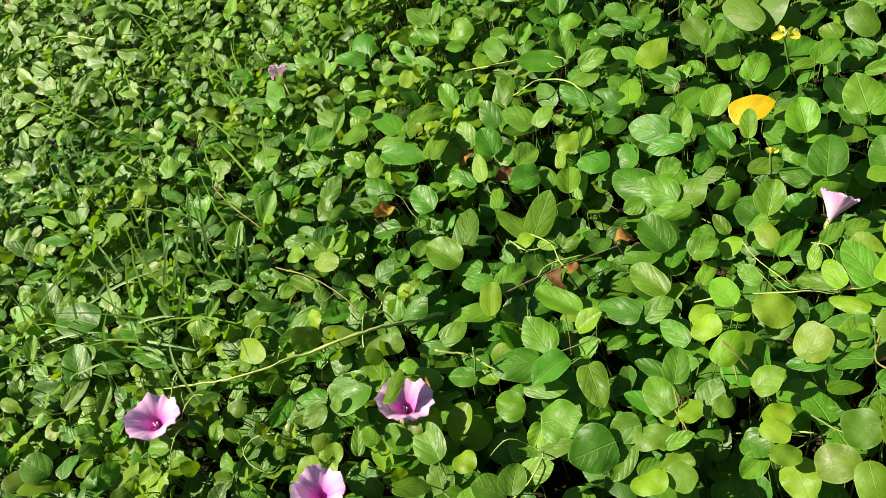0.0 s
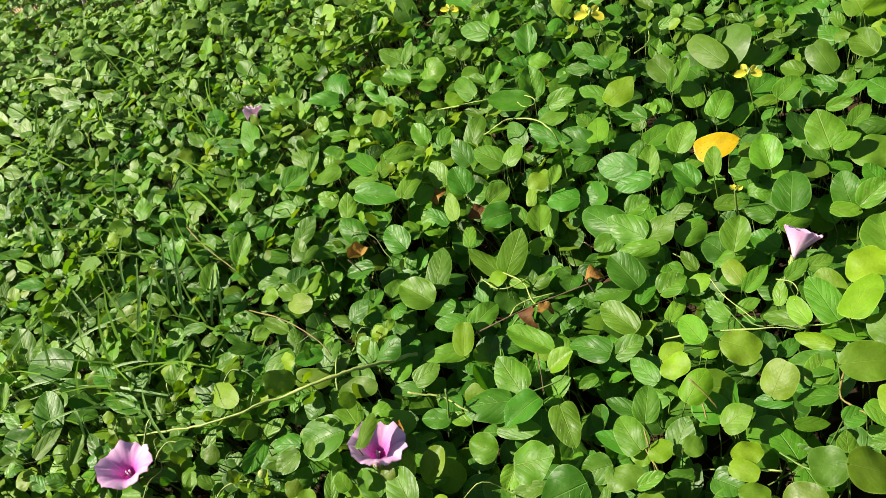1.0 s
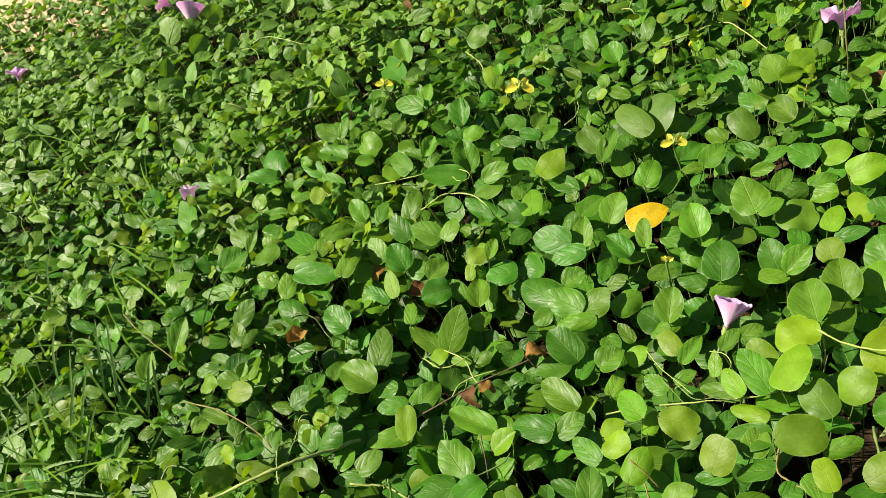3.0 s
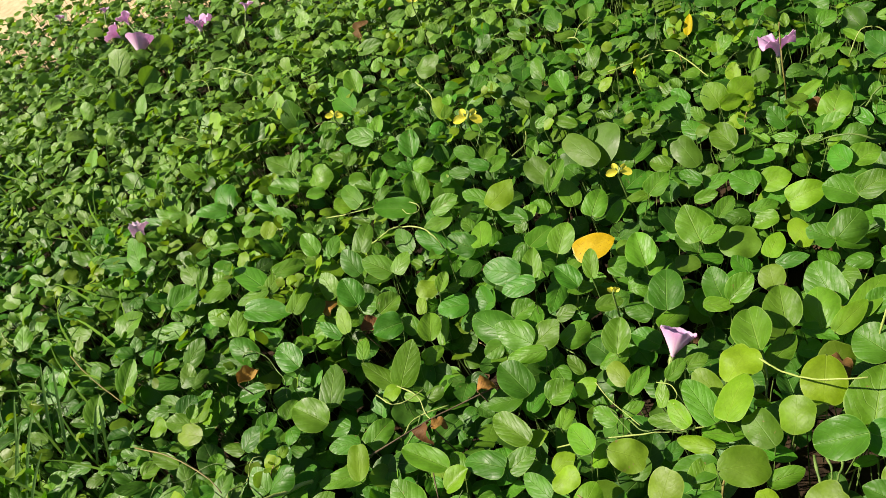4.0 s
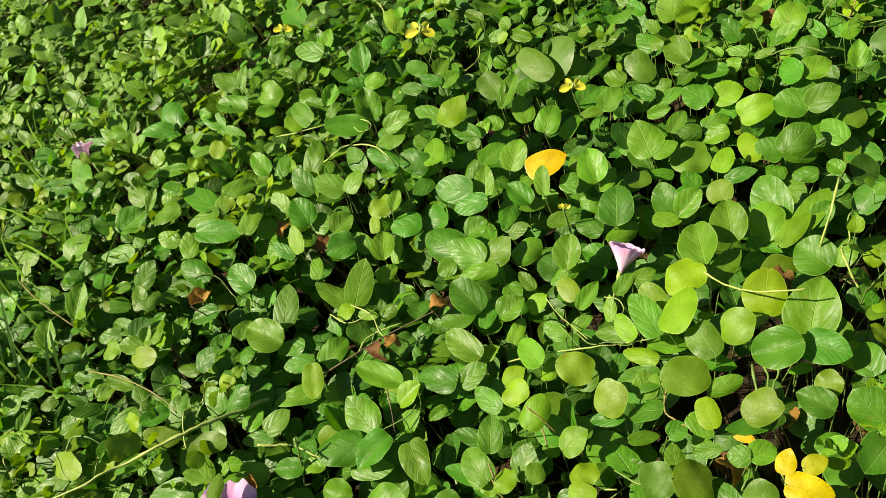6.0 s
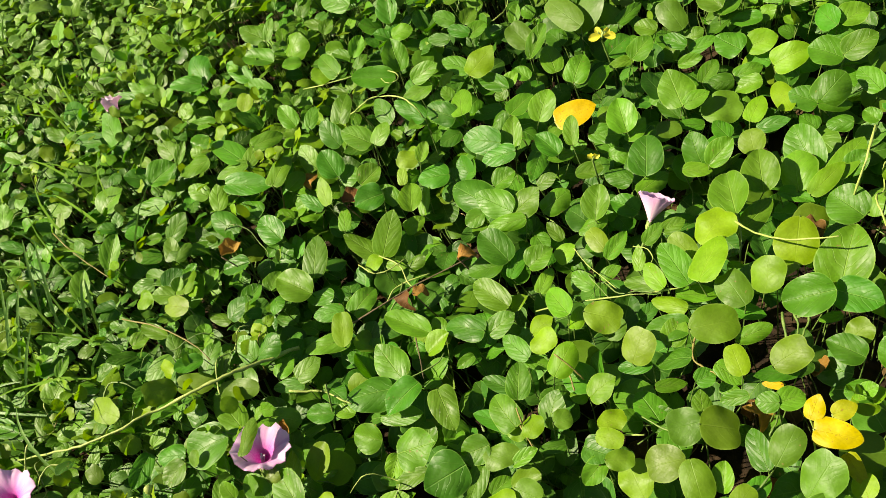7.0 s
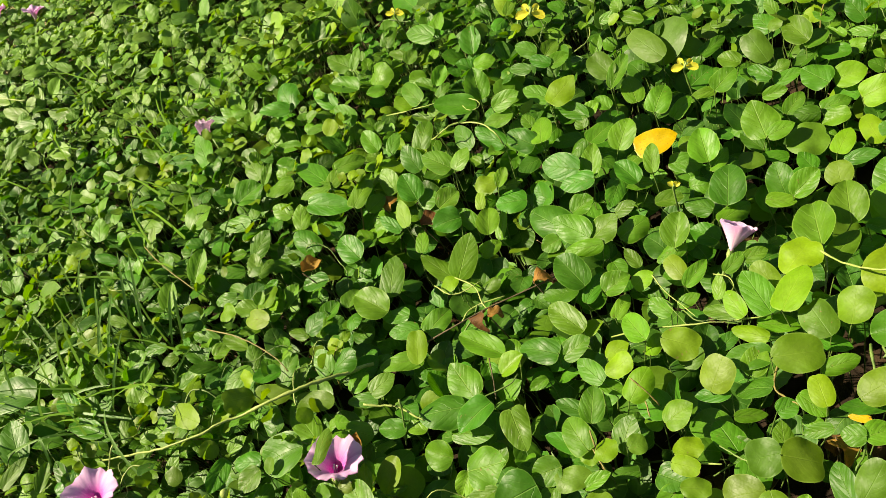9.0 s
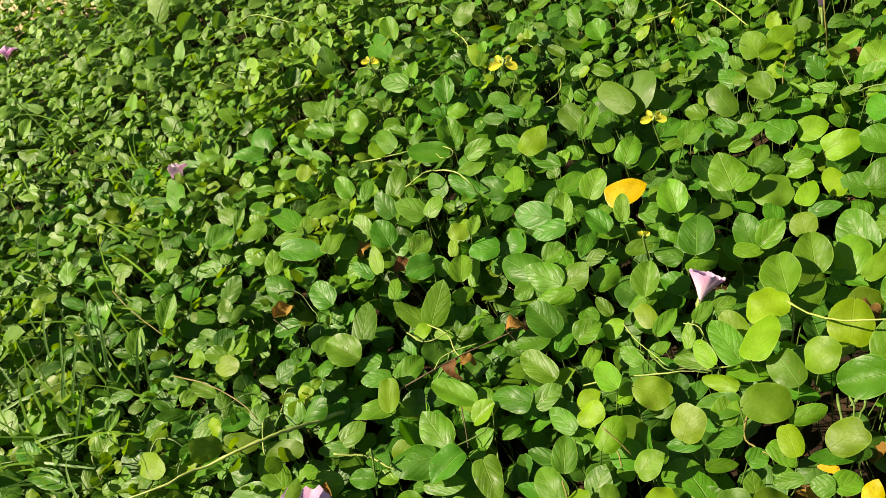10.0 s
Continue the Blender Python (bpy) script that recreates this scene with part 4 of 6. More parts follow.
laid("oval", 2, [
    (0.445, 0.488, 0.167, -5, 20, -139, 33, 19), (0.446, 0.918, 0.182, 22, -23, 8, 35, 23), (0.451, 1.050, 0.181, 21, 18, -121, 47, 21),
    (0.458, 0.851, 0.179, 45, 8, -62, 28, 20), (0.459, 1.221, 0.180, 22, 24, -104, 52, 42), (0.461, 0.677, 0.162, 17, 7, -75, 37, 22),
    (0.466, 0.468, 0.171, 31, 12, -87, 39, 29), (0.470, 0.469, 0.162, 2, -44, 54, 32, 14), (0.476, 0.396, 0.178, 17, -9, -40, 52, 40),
    (0.508, 0.380, 0.162, 21, -29, -50, 49, 44), (0.509, 0.915, 0.174, 22, 30, -112, 31, 17), (0.514, 1.020, 0.181, 18, -27, -11, 45, 21)])

laid("oval", 2, [
    (0.515, 0.566, 0.161, 13, 22, -105, 34, 22), (0.516, 0.569, 0.156, 26, -11, -26, 52, 45), (0.518, 1.343, 0.165, 34, 25, -63, 32, 18),
    (0.520, 0.667, 0.172, 17, 12, -80, 39, 32), (0.521, 1.202, 0.173, 2, 24, -117, 38, 19), (0.529, 0.677, 0.162, -1, -35, 65, 33, 15),
    (0.529, 0.959, 0.176, 16, -20, 11, 36, 18), (0.538, 0.365, 0.170, 3, -3, -76, 64, 29), (0.553, 0.865, 0.171, 9, -44, 17, 41, 19),
    (0.554, 1.052, 0.173, 19, -33, 12, 31, 14), (0.567, 0.594, 0.140, 20, 16, -72, 35, 22), (0.567, 0.636, 0.145, 21, 37, -118, 32, 18)])

laid("oval", 2, [
    (0.567, 0.922, 0.165, 33, 12, -74, 26, 13), (0.576, 0.656, 0.132, 33, -21, -42, 24, 26), (0.579, 1.145, 0.164, 15, 21, -114, 44, 25),
    (0.580, 0.863, 0.173, -9, -31, 70, 29, 13), (0.582, 0.693, 0.161, 6, -18, 21, 33, 26), (0.583, 0.908, 0.158, 40, 31, -111, 34, 17),
    (0.588, 0.943, 0.170, 19, 21, -75, 24, 17), (0.590, 1.009, 0.171, 38, -31, -38, 42, 28), (0.595, 1.018, 0.161, 14, -9, 7, 42, 25),
    (0.596, 0.654, 0.150, 33, 11, -99, 28, 25), (0.598, 0.842, 0.162, 11, -12, 11, 28, 16), (0.599, 0.570, 0.140, 10, 20, -111, 35, 24)])

laid("oval", 2, [
    (0.604, 0.780, 0.168, 13, 15, -124, 36, 20), (0.612, 0.537, 0.145, -21, -12, 55, 35, 26), (0.613, 0.455, 0.160, -20, 24, -133, 41, 18),
    (0.617, 1.145, 0.168, 24, -11, -12, 25, 15), (0.619, 1.209, 0.171, 24, 26, -54, 36, 23), (0.628, 0.962, 0.161, 22, 31, -110, 28, 18),
    (0.630, 0.797, 0.163, 8, -36, 17, 37, 17), (0.633, 1.253, 0.169, 29, 12, -53, 33, 30), (0.641, 0.395, 0.150, 11, -22, -1, 21, 19),
    (0.645, 0.644, 0.168, 5, 5, -85, 38, 27), (0.651, 0.646, 0.175, 4, -29, -11, 53, 35), (0.651, 1.148, 0.168, 10, -30, 24, 39, 18)])

laid("oval", 2, [
    (0.659, 0.969, 0.168, 36, -4, -65, 38, 28), (0.664, 0.957, 0.156, 20, 11, -85, 34, 29), (0.674, 1.092, 0.172, -1, 21, -121, 37, 21),
    (0.674, 0.731, 0.164, 30, -24, -13, 25, 17), (0.682, 0.484, 0.165, 26, 21, -104, 42, 34), (0.686, 0.623, 0.143, 21, 14, -109, 28, 23),
    (0.692, 0.947, 0.154, 29, 20, -95, 33, 30), (0.695, 0.849, 0.149, 28, 34, -131, 44, 20), (0.697, 0.829, 0.151, 10, -33, 1, 42, 19),
    (0.701, 0.637, 0.152, 11, -26, 4, 28, 13), (0.714, 0.517, 0.171, 15, 8, -103, 36, 35), (0.715, 1.122, 0.161, 25, 17, -67, 37, 29)])

laid("oval", 2, [
    (0.717, 0.988, 0.156, 24, 23, -107, 40, 25), (0.722, 0.880, 0.148, 30, 40, -95, 27, 18), (0.724, 0.605, 0.150, 23, 28, -122, 28, 12),
    (0.724, 0.614, 0.155, -8, -31, 33, 33, 15), (0.735, 0.947, 0.157, 15, 31, -85, 29, 13), (0.742, 0.646, 0.146, 31, 33, -114, 32, 18),
    (0.750, 0.654, 0.152, 21, 28, -100, 32, 25), (0.757, 0.826, 0.156, -4, -25, 54, 29, 17), (0.760, 0.481, 0.173, 36, 1, -49, 34, 22),
    (0.761, 0.844, 0.157, 18, 25, -84, 32, 20), (0.774, 0.821, 0.158, 3, 26, -102, 29, 19), (0.775, 0.602, 0.161, 20, -5, -65, 46, 45)])

laid("oval", 2, [
    (0.793, 0.924, 0.155, 44, -20, -48, 38, 27), (0.794, 0.705, 0.157, 11, -17, -11, 31, 21), (0.798, 0.764, 0.155, 30, 17, -53, 36, 18),
    (0.803, 0.536, 0.160, 15, 20, -79, 41, 20), (0.823, 0.828, 0.168, 15, 18, -97, 33, 20), (0.829, 1.029, 0.162, 10, -25, 6, 34, 22),
    (0.842, 0.596, 0.153, 37, 9, -65, 22, 15), (0.850, 0.874, 0.174, 17, 16, -109, 22, 20), (0.858, 0.651, 0.157, 43, 6, -78, 23, 21),
    (0.875, 0.722, 0.158, 34, 20, -91, 30, 23), (0.880, 0.688, 0.169, -14, -31, 54, 40, 18), (0.892, 0.787, 0.167, 32, -15, -45, 24, 14)])

laid("oval", 2, [
    (0.894, 0.663, 0.164, 12, -20, 11, 26, 15), (0.906, 0.613, 0.165, -10, -30, 52, 29, 15), (0.925, 0.679, 0.160, 23, -25, 2, 33, 15),
    (0.954, 0.710, 0.159, 13, 17, -122, 24, 18), (0.979, 0.703, 0.160, 17, 34, -129, 39, 19)])

laid("oval", 3, [
    (-0.699, 1.673, 0.158, 13, 5, 12, 46, 21), (-0.680, 2.061, 0.164, 6, -19, 14, 70, 32), (-0.644, 0.854, 0.156, 22, -9, 39, 32, 20),
    (-0.602, 1.852, 0.157, 6, -28, 29, 83, 37), (-0.577, 1.312, 0.181, -1, -15, 77, 39, 25), (-0.570, 1.218, 0.169, 14, -5, 32, 42, 21),
    (-0.547, 1.270, 0.176, -2, -23, 110, 36, 25), (-0.503, 1.926, 0.155, 12, -17, 45, 77, 34), (-0.473, 1.794, 0.160, 21, -21, 33, 73, 33),
    (-0.447, 1.422, 0.159, 18, 19, -100, 55, 31), (-0.431, 1.289, 0.172, 0, 9, -85, 40, 32), (-0.415, 1.610, 0.167, 13, -8, 35, 49, 26)])

laid("oval", 3, [
    (-0.414, 1.152, 0.164, 18, -21, -12, 32, 25), (-0.381, 1.512, 0.167, 7, -20, 30, 82, 37), (-0.278, 0.724, 0.171, -11, 12, -27, 55, 25),
    (-0.271, 1.074, 0.165, 27, 1, -39, 40, 20), (-0.173, 0.843, 0.169, -12, 3, 104, 28, 34), (-0.131, 0.795, 0.176, -4, -3, -31, 43, 30),
    (-0.095, 1.091, 0.169, 12, -21, 32, 36, 18), (-0.048, 1.161, 0.183, -14, -19, 53, 41, 23), (0.033, 1.133, 0.177, 1, -15, 20, 29, 13),
    (0.087, 0.504, 0.150, 22, -2, -95, 35, 29), (0.093, 0.793, 0.156, 24, -15, -25, 44, 24), (0.108, 0.677, 0.141, -4, 5, 109, 26, 27)])

laid("oval", 3, [
    (0.109, 0.660, 0.138, -3, 19, -142, 30, 14), (0.176, 0.368, 0.185, 18, 9, -66, 40, 29), (0.190, 0.745, 0.151, 26, -2, -34, 27, 16),
    (0.190, 0.331, 0.179, 25, 1, -98, 34, 29), (0.190, 0.491, 0.142, 22, 3, -100, 28, 20), (0.191, 0.440, 0.156, 15, -10, -95, 29, 30),
    (0.227, 0.408, 0.166, -4, -11, -48, 31, 19), (0.268, 0.500, 0.153, 21, 3, -97, 28, 25), (0.317, 0.826, 0.185, 19, 4, -84, 25, 17),
    (0.318, 0.368, 0.196, 7, -33, -10, 34, 21), (0.320, 0.336, 0.193, -10, -11, 28, 40, 19), (0.341, 0.342, 0.213, 9, -21, -68, 55, 37)])

laid("oval", 3, [
    (0.350, 0.794, 0.198, 14, 10, -78, 51, 41), (0.411, 1.331, 0.171, 30, 27, -69, 33, 21), (0.510, 0.366, 0.168, 14, 9, -87, 49, 23),
    (0.548, 0.491, 0.158, 16, 1, -67, 36, 25), (0.552, 1.288, 0.172, 17, 5, -104, 26, 21), (0.632, 0.541, 0.153, 26, 27, -111, 46, 38),
    (0.633, 0.585, 0.155, 18, 29, -118, 38, 33), (0.636, 0.920, 0.157, 31, 13, -95, 28, 20), (0.673, 0.941, 0.157, 14, 3, -52, 33, 19),
    (0.696, 0.719, 0.178, -0, 46, -110, 34, 23), (0.700, 0.894, 0.148, 24, -13, -39, 28, 14), (0.708, 0.733, 0.163, 37, -20, -26, 41, 39)])

laid("oval", 3, [
    (0.724, 0.725, 0.174, 10, 23, -81, 41, 38), (0.773, 0.771, 0.149, 27, -15, -43, 33, 23), (0.793, 0.674, 0.151, 27, 28, -100, 37, 16),
    (0.850, 0.890, 0.173, -4, -20, 6, 31, 15), (0.873, 0.785, 0.171, 23, -20, 1, 27, 15)])

laid("round", 1, [
    (-0.105, 0.609, 0.154, 16, -10, 6, 37, 26), (0.080, 0.305, 0.178, -1, 14, -151, 28, 28), (0.105, 0.332, 0.177, -1, -11, 70, 37, 25),
    (0.147, 0.332, 0.182, -4, 18, -110, 19, 20), (0.253, 0.242, 0.189, -12, -17, 65, 32, 35), (0.267, 0.136, 0.206, 33, -8, -81, 42, 34),
    (0.268, 0.170, 0.207, 30, 3, -71, 38, 28), (0.357, 0.297, 0.206, 10, -12, -13, 37, 32), (0.438, 0.770, 0.197, 17, -18, -4, 46, 34),
    (0.513, 0.777, 0.162, 36, -6, -75, 69, 56), (0.513, 0.762, 0.183, 6, -26, -1, 74, 38), (0.530, 0.553, 0.140, 7, 15, -112, 47, 44)])

laid("round", 1, [
    (0.571, 0.755, 0.155, 17, -17, 16, 44, 28), (0.599, 0.660, 0.169, 29, -11, -12, 47, 33)])

laid("round", 2, [
    (-0.183, 0.665, 0.180, 42, -21, 80, 39, 32), (-0.145, 0.649, 0.163, 15, -25, 55, 45, 27), (-0.094, 0.584, 0.182, 3, -24, 54, 51, 26),
    (0.078, 0.316, 0.159, 13, 18, -107, 33, 23), (0.115, 0.346, 0.160, 11, -18, 7, 21, 19), (0.163, 0.272, 0.181, -7, 4, -126, 27, 21),
    (0.171, 0.229, 0.156, 9, -19, -17, 36, 35), (0.218, 0.165, 0.199, 4, 6, -76, 25, 21), (0.219, 0.226, 0.189, -16, -8, 63, 38, 33),
    (0.220, 0.221, 0.197, -11, 5, 153, 36, 29), (0.224, 0.744, 0.172, 11, -7, 36, 31, 28), (0.243, 0.406, 0.189, -8, 15, -146, 39, 34)])

laid("round", 2, [
    (0.244, 0.330, 0.182, 37, -5, -70, 37, 37), (0.247, 0.238, 0.201, -18, 2, -132, 35, 41), (0.298, 0.307, 0.220, 1, 20, -120, 45, 36),
    (0.315, 0.468, 0.160, 10, -15, -7, 32, 24), (0.326, 0.233, 0.218, 30, 13, -100, 35, 30), (0.369, 0.380, 0.184, 19, -22, -0, 35, 24),
    (0.371, 0.288, 0.222, 16, -20, -58, 37, 36), (0.392, 0.213, 0.211, 32, 9, -96, 24, 24), (0.414, 1.032, 0.196, 22, 5, -16, 46, 22),
    (0.520, 0.455, 0.154, 27, -13, -38, 30, 30)])

laid("round", 3, [
    (-0.132, 0.766, 0.178, -6, -16, 40, 47, 28), (-0.098, 0.407, 0.192, 1, -0, -96, 26, 25), (0.011, 0.576, 0.159, 10, 2, -26, 44, 27),
    (0.043, 0.308, 0.175, 8, -7, -110, 36, 26), (0.118, 0.335, 0.182, 0, -5, -58, 25, 23), (0.171, 0.296, 0.181, 3, 15, -142, 27, 20),
    (0.176, 0.410, 0.181, 21, 4, -99, 33, 27), (0.178, 0.301, 0.182, -1, -4, -103, 28, 25), (0.301, 0.242, 0.219, 14, -5, -25, 29, 22),
    (0.303, 0.110, 0.203, 3, -27, -34, 21, 21), (0.375, 0.377, 0.204, 16, -12, -80, 43, 42), (0.448, 0.322, 0.236, -23, -5, 131, 45, 40)])

laid("round", 3, [
    (0.596, 0.476, 0.147, -6, -26, -23, 53, 26)])

placed("bean", 0, [
    (0.236, 1.324, 0.155, 66, -15, -38, 59)])

placed("bean", 1, [
    (-0.649, 0.750, 0.189, -47, -14, -80, 30), (-0.574, 0.687, 0.177, 29, 0, 40, 42), (-0.231, 1.918, 0.189, 25, 25, -61, 39),
    (-0.075, 1.751, 0.189, -31, 3, -101, 62), (0.022, 1.839, 0.171, 26, 57, -35, 56), (0.041, 1.661, 0.156, 42, 32, -14, 39),
    (0.044, 1.971, 0.196, -31, 23, -113, 41), (0.081, 1.473, 0.170, 32, 9, -66, 53), (0.086, 1.585, 0.161, 56, 26, -26, 35),
    (0.097, 1.789, 0.152, 40, 40, -21, 41), (0.123, 1.753, 0.163, 17, 17, -79, 30), (0.151, 1.344, 0.168, 47, 27, -40, 42),
    (0.184, 1.738, 0.182, -9, 14, -99, 43)])

placed("bean", 1, [
    (0.184, 2.010, 0.211, -29, 20, -113, 36), (0.208, 1.483, 0.179, 55, 22, -32, 32), (0.268, 1.689, 0.182, -17, 12, -107, 42)])

placed("bean", 2, [
    (-0.555, 0.668, 0.182, -2, -6, -53, 35), (-0.525, 0.687, 0.186, -41, -5, -94, 31), (-0.513, 0.641, 0.172, 0, 47, -74, 35),
    (-0.207, 2.229, 0.148, 56, 40, -23, 44), (-0.196, 1.979, 0.184, -4, 27, -85, 46), (-0.161, 0.417, 0.199, -24, -25, -100, 41),
    (-0.127, 1.855, 0.161, 54, 3, -46, 46), (-0.115, 2.378, 0.164, 58, 28, -28, 37), (-0.105, 1.689, 0.161, 55, 10, -34, 48),
    (-0.056, 1.832, 0.160, 59, 35, -11, 44), (-0.022, 1.759, 0.142, 44, -3, -66, 60), (0.017, 1.807, 0.166, -11, 14, -95, 44),
    (0.025, 1.476, 0.193, -30, -10, -98, 61)])

placed("bean", 2, [
    (0.097, 1.940, 0.187, 11, 66, -56, 52), (0.136, 1.494, 0.193, -27, 4, -109, 45), (0.211, 1.366, 0.163, 55, 0, -46, 60),
    (0.250, 1.374, 0.182, 50, 5, -53, 37), (0.256, 1.781, 0.167, 39, 25, -60, 41), (0.343, 1.829, 0.173, 2, 32, -96, 37)])

placed("glory", 2, [
    (-0.636, 0.697, 0.184, -13, 23, -63, 29), (-0.603, 0.667, 0.200, -42, -25, -65, 49), (-0.483, 0.620, 0.167, 6, -27, -51, 34),
    (-0.475, 0.605, 0.180, -39, 5, -105, 27), (-0.171, 1.746, 0.200, -23, 3, -93, 44), (-0.030, 2.249, 0.204, -21, 20, -101, 39),
    (-0.016, 1.974, 0.168, 50, 13, -48, 65), (0.081, 1.421, 0.168, 40, -9, -73, 65), (0.165, 1.621, 0.161, 50, 7, -52, 29),
    (0.189, 1.570, 0.164, 53, 17, -39, 28), (0.242, 1.937, 0.184, -27, 15, -113, 36), (0.283, 1.471, 0.192, 58, -6, -59, 31),
    (0.323, 1.666, 0.178, 29, 19, -75, 37)])

placed("glory", 2, [
    (0.372, 1.631, 0.192, 21, 17, -85, 37)])

# Stretches of the mat whose upper leaves are all set out above.
SET_OUT = [
    ((0.22, 0.40), (0.41, 0.19), (0.29, 0.09), (0.10, 0.25)),
    ((0.36, 0.58), (0.57, 0.33), (0.41, 0.19), (0.22, 0.40)),
    ((-0.05, 0.65), (0.22, 0.40), (0.10, 0.25), (-0.14, 0.42)),
    ((0.07, 0.90), (0.36, 0.58), (0.22, 0.40), (-0.05, 0.65)),
    ((0.53, 0.80), (0.78, 0.46), (0.58, 0.32), (0.35, 0.57)),
    ((0.20, 1.22), (0.53, 0.80), (0.36, 0.58), (0.06, 0.90))]

# ---- the rest of the mat: leaves that fill in between and below ----
TOPS = [(m.translation + m.to_3x3() @ Vector((0, length / 2, 0)), length) for _, _, _, m, length in leaves]
BUCKETS = {}
for top in TOPS:
    BUCKETS.setdefault((int(top[0].x // 0.1), int(top[0].y // 0.1)), []).append(top)


def crowded(p, length):
    """Whether a leaf here would lie over one that stands out of the mat."""
    i, j = int(p.x // 0.1), int(p.y // 0.1)
    for a in (i - 1, i, i + 1):
        for b in (j - 1, j, j + 1):
            for q, other in BUCKETS.get((a, b), ()):
                near = math.hypot(p.x - q.x, p.y + 0.012 - q.y)
                if near < (0.40 if set_out(p.x, p.y) else 0.36) * (length + other) and p.z > q.z - 0.022:
                    return True
    return False


def set_out(x, y):
    """Whether the upper leaves of this spot are already there."""
    return any(all((b[0] - a[0]) * (y - a[1]) < (b[1] - a[1]) * (x - a[0]) for a, b in zip(q, q[1:] + q[:1])) for q in SET_OUT)


def blade_turn(heading, tilt, lean):
    """A leaf that points to the heading, tip raised by tilt, rolled by lean."""
    return (Matrix.Rotation(heading, 3, "Z") @ Matrix.Rotation(tilt, 3, "X") @ Matrix.Rotation(lean, 3, "Y"))


def in_view(x, y):
    """The part of the mat round which the walk leads, with a margin."""
    return -1.15 < x < 1.45 and -0.05 < y < edge(x) and y > 0.02 - 0.55 * (x - 0.1) * (x < 0.1) and y < 2.55 - 0.95 * max(0.0, x - 0.2) + 0.5 * (x < 0.2)


def small_leaved(x, y):
    """Leaf size goes down towards the dry, grassy side of the mat."""
    return 0.86 - 0.20 * min(1.0, max(0.0, (y - 0.45 * x - 0.35) / 1.0))


def leafy(count, seed):
    r = random.Random(seed)
    made = 0
    while made < count:
        x, y = r.uniform(-1.15, 1.45), r.uniform(-0.05, 3.4)
        if not in_view(x, y) or r.random() > (0.3 if y < 0.34 and x > 0.2 else 0.62 + 0.38 * (0.86 - small_leaved(x, y)) / 0.2):
            continue
        made += 1
        top = canopy(x, y)
        depth = r.uniform(0.0, 0.022) if r.random() < 0.5 else r.uniform(0.02, 0.10)
        if set_out(x, y):
            depth = 0.018 + 0.8 * depth
        # Noise drifts young light shoots; other terms put regional brightness into the leaf tone.
        drift = noise.noise((x * 3.1, y * 3.1, 9.0)) + 0.16 * max(0.0, 0.5 - y) - 0.24 * x + 1.3 * (0.86 - small_leaved(x, y)) + 0.4 * math.exp(-((x - -0.03) ** 2 + (y - 1.16) ** 2) / 0.05)
        glory_share = 0.30 + 0.25 * (y < 0.55 and x > -0.1) + 0.2 * noise.noise((x * 2.2, y * 2.2, 5.0))
        fine = small_leaved(x, y)
        if r.random() < glory_share:
            size = r.uniform(0.032, 0.048) * fine
            tone = 3 if drift + r.gauss(0, 0.3) > 0.62 else 2 if drift + r.gauss(0, 0.3) > 0.18 else 1 if r.random() < 0.7 else 0
            p = Vector((x, y, top - depth))
            if crowded(p, size):
                continue
            turn = blade_turn(r.uniform(0, 6.283), r.uniform(-0.15, 0.85), r.gauss(0, 0.35))
            grow("glory", tone, p - turn @ Vector((0, size / 2, 0)), turn, size)
        else:
            size = r.uniform(0.034, 0.052) * fine
            tone = 3 if drift + r.gauss(0, 0.25) > 0.85 else 2 if drift + r.gauss(0, 0.3) > 0.35 else 1 if r.random() < 0.62 else 0
            heading = r.uniform(0, 6.283)
            node = Vector((x, y, top - depth))
            for off, share in ((0.0, 1.0), (1.45, 0.86), (-1.45, 0.86)):
                if off and r.random() < 0.15:
                    continue
                turn = blade_turn(heading + off + r.gauss(0, 0.15), r.uniform(-0.35, 0.55), r.gauss(0, 0.38))
                length = size * share * r.uniform(0.9, 1.08)
                if crowded(node + turn @ Vector((0, length / 2, 0)), length):
                    continue
                grow("bean", tone, node + turn @ Vector((0, 0.004, 0)), turn, length)


leafy(7600, 11)


def fine_leaves(count, seed):
    """Small new leaves that push up between the grown ones."""
    r = random.Random(seed)
    for n in range(count):
        x, y = r.uniform(-0.75, 1.05), r.uniform(0.02, 1.75)
        if in_view(x, y) and not set_out(x, y):
            size = r.uniform(0.012, 0.024)
            turn = blade_turn(r.uniform(0, 6.283), r.uniform(0.1, 1.2), r.gauss(0, 0.4))
            grow("glory" if r.random() < 0.45 else "bean", r.choice((1, 2, 2, 3)), Vector((x, y, canopy(x, y) - r.uniform(-0.008, 0.02))), turn, size)


fine_leaves(1500, 12)

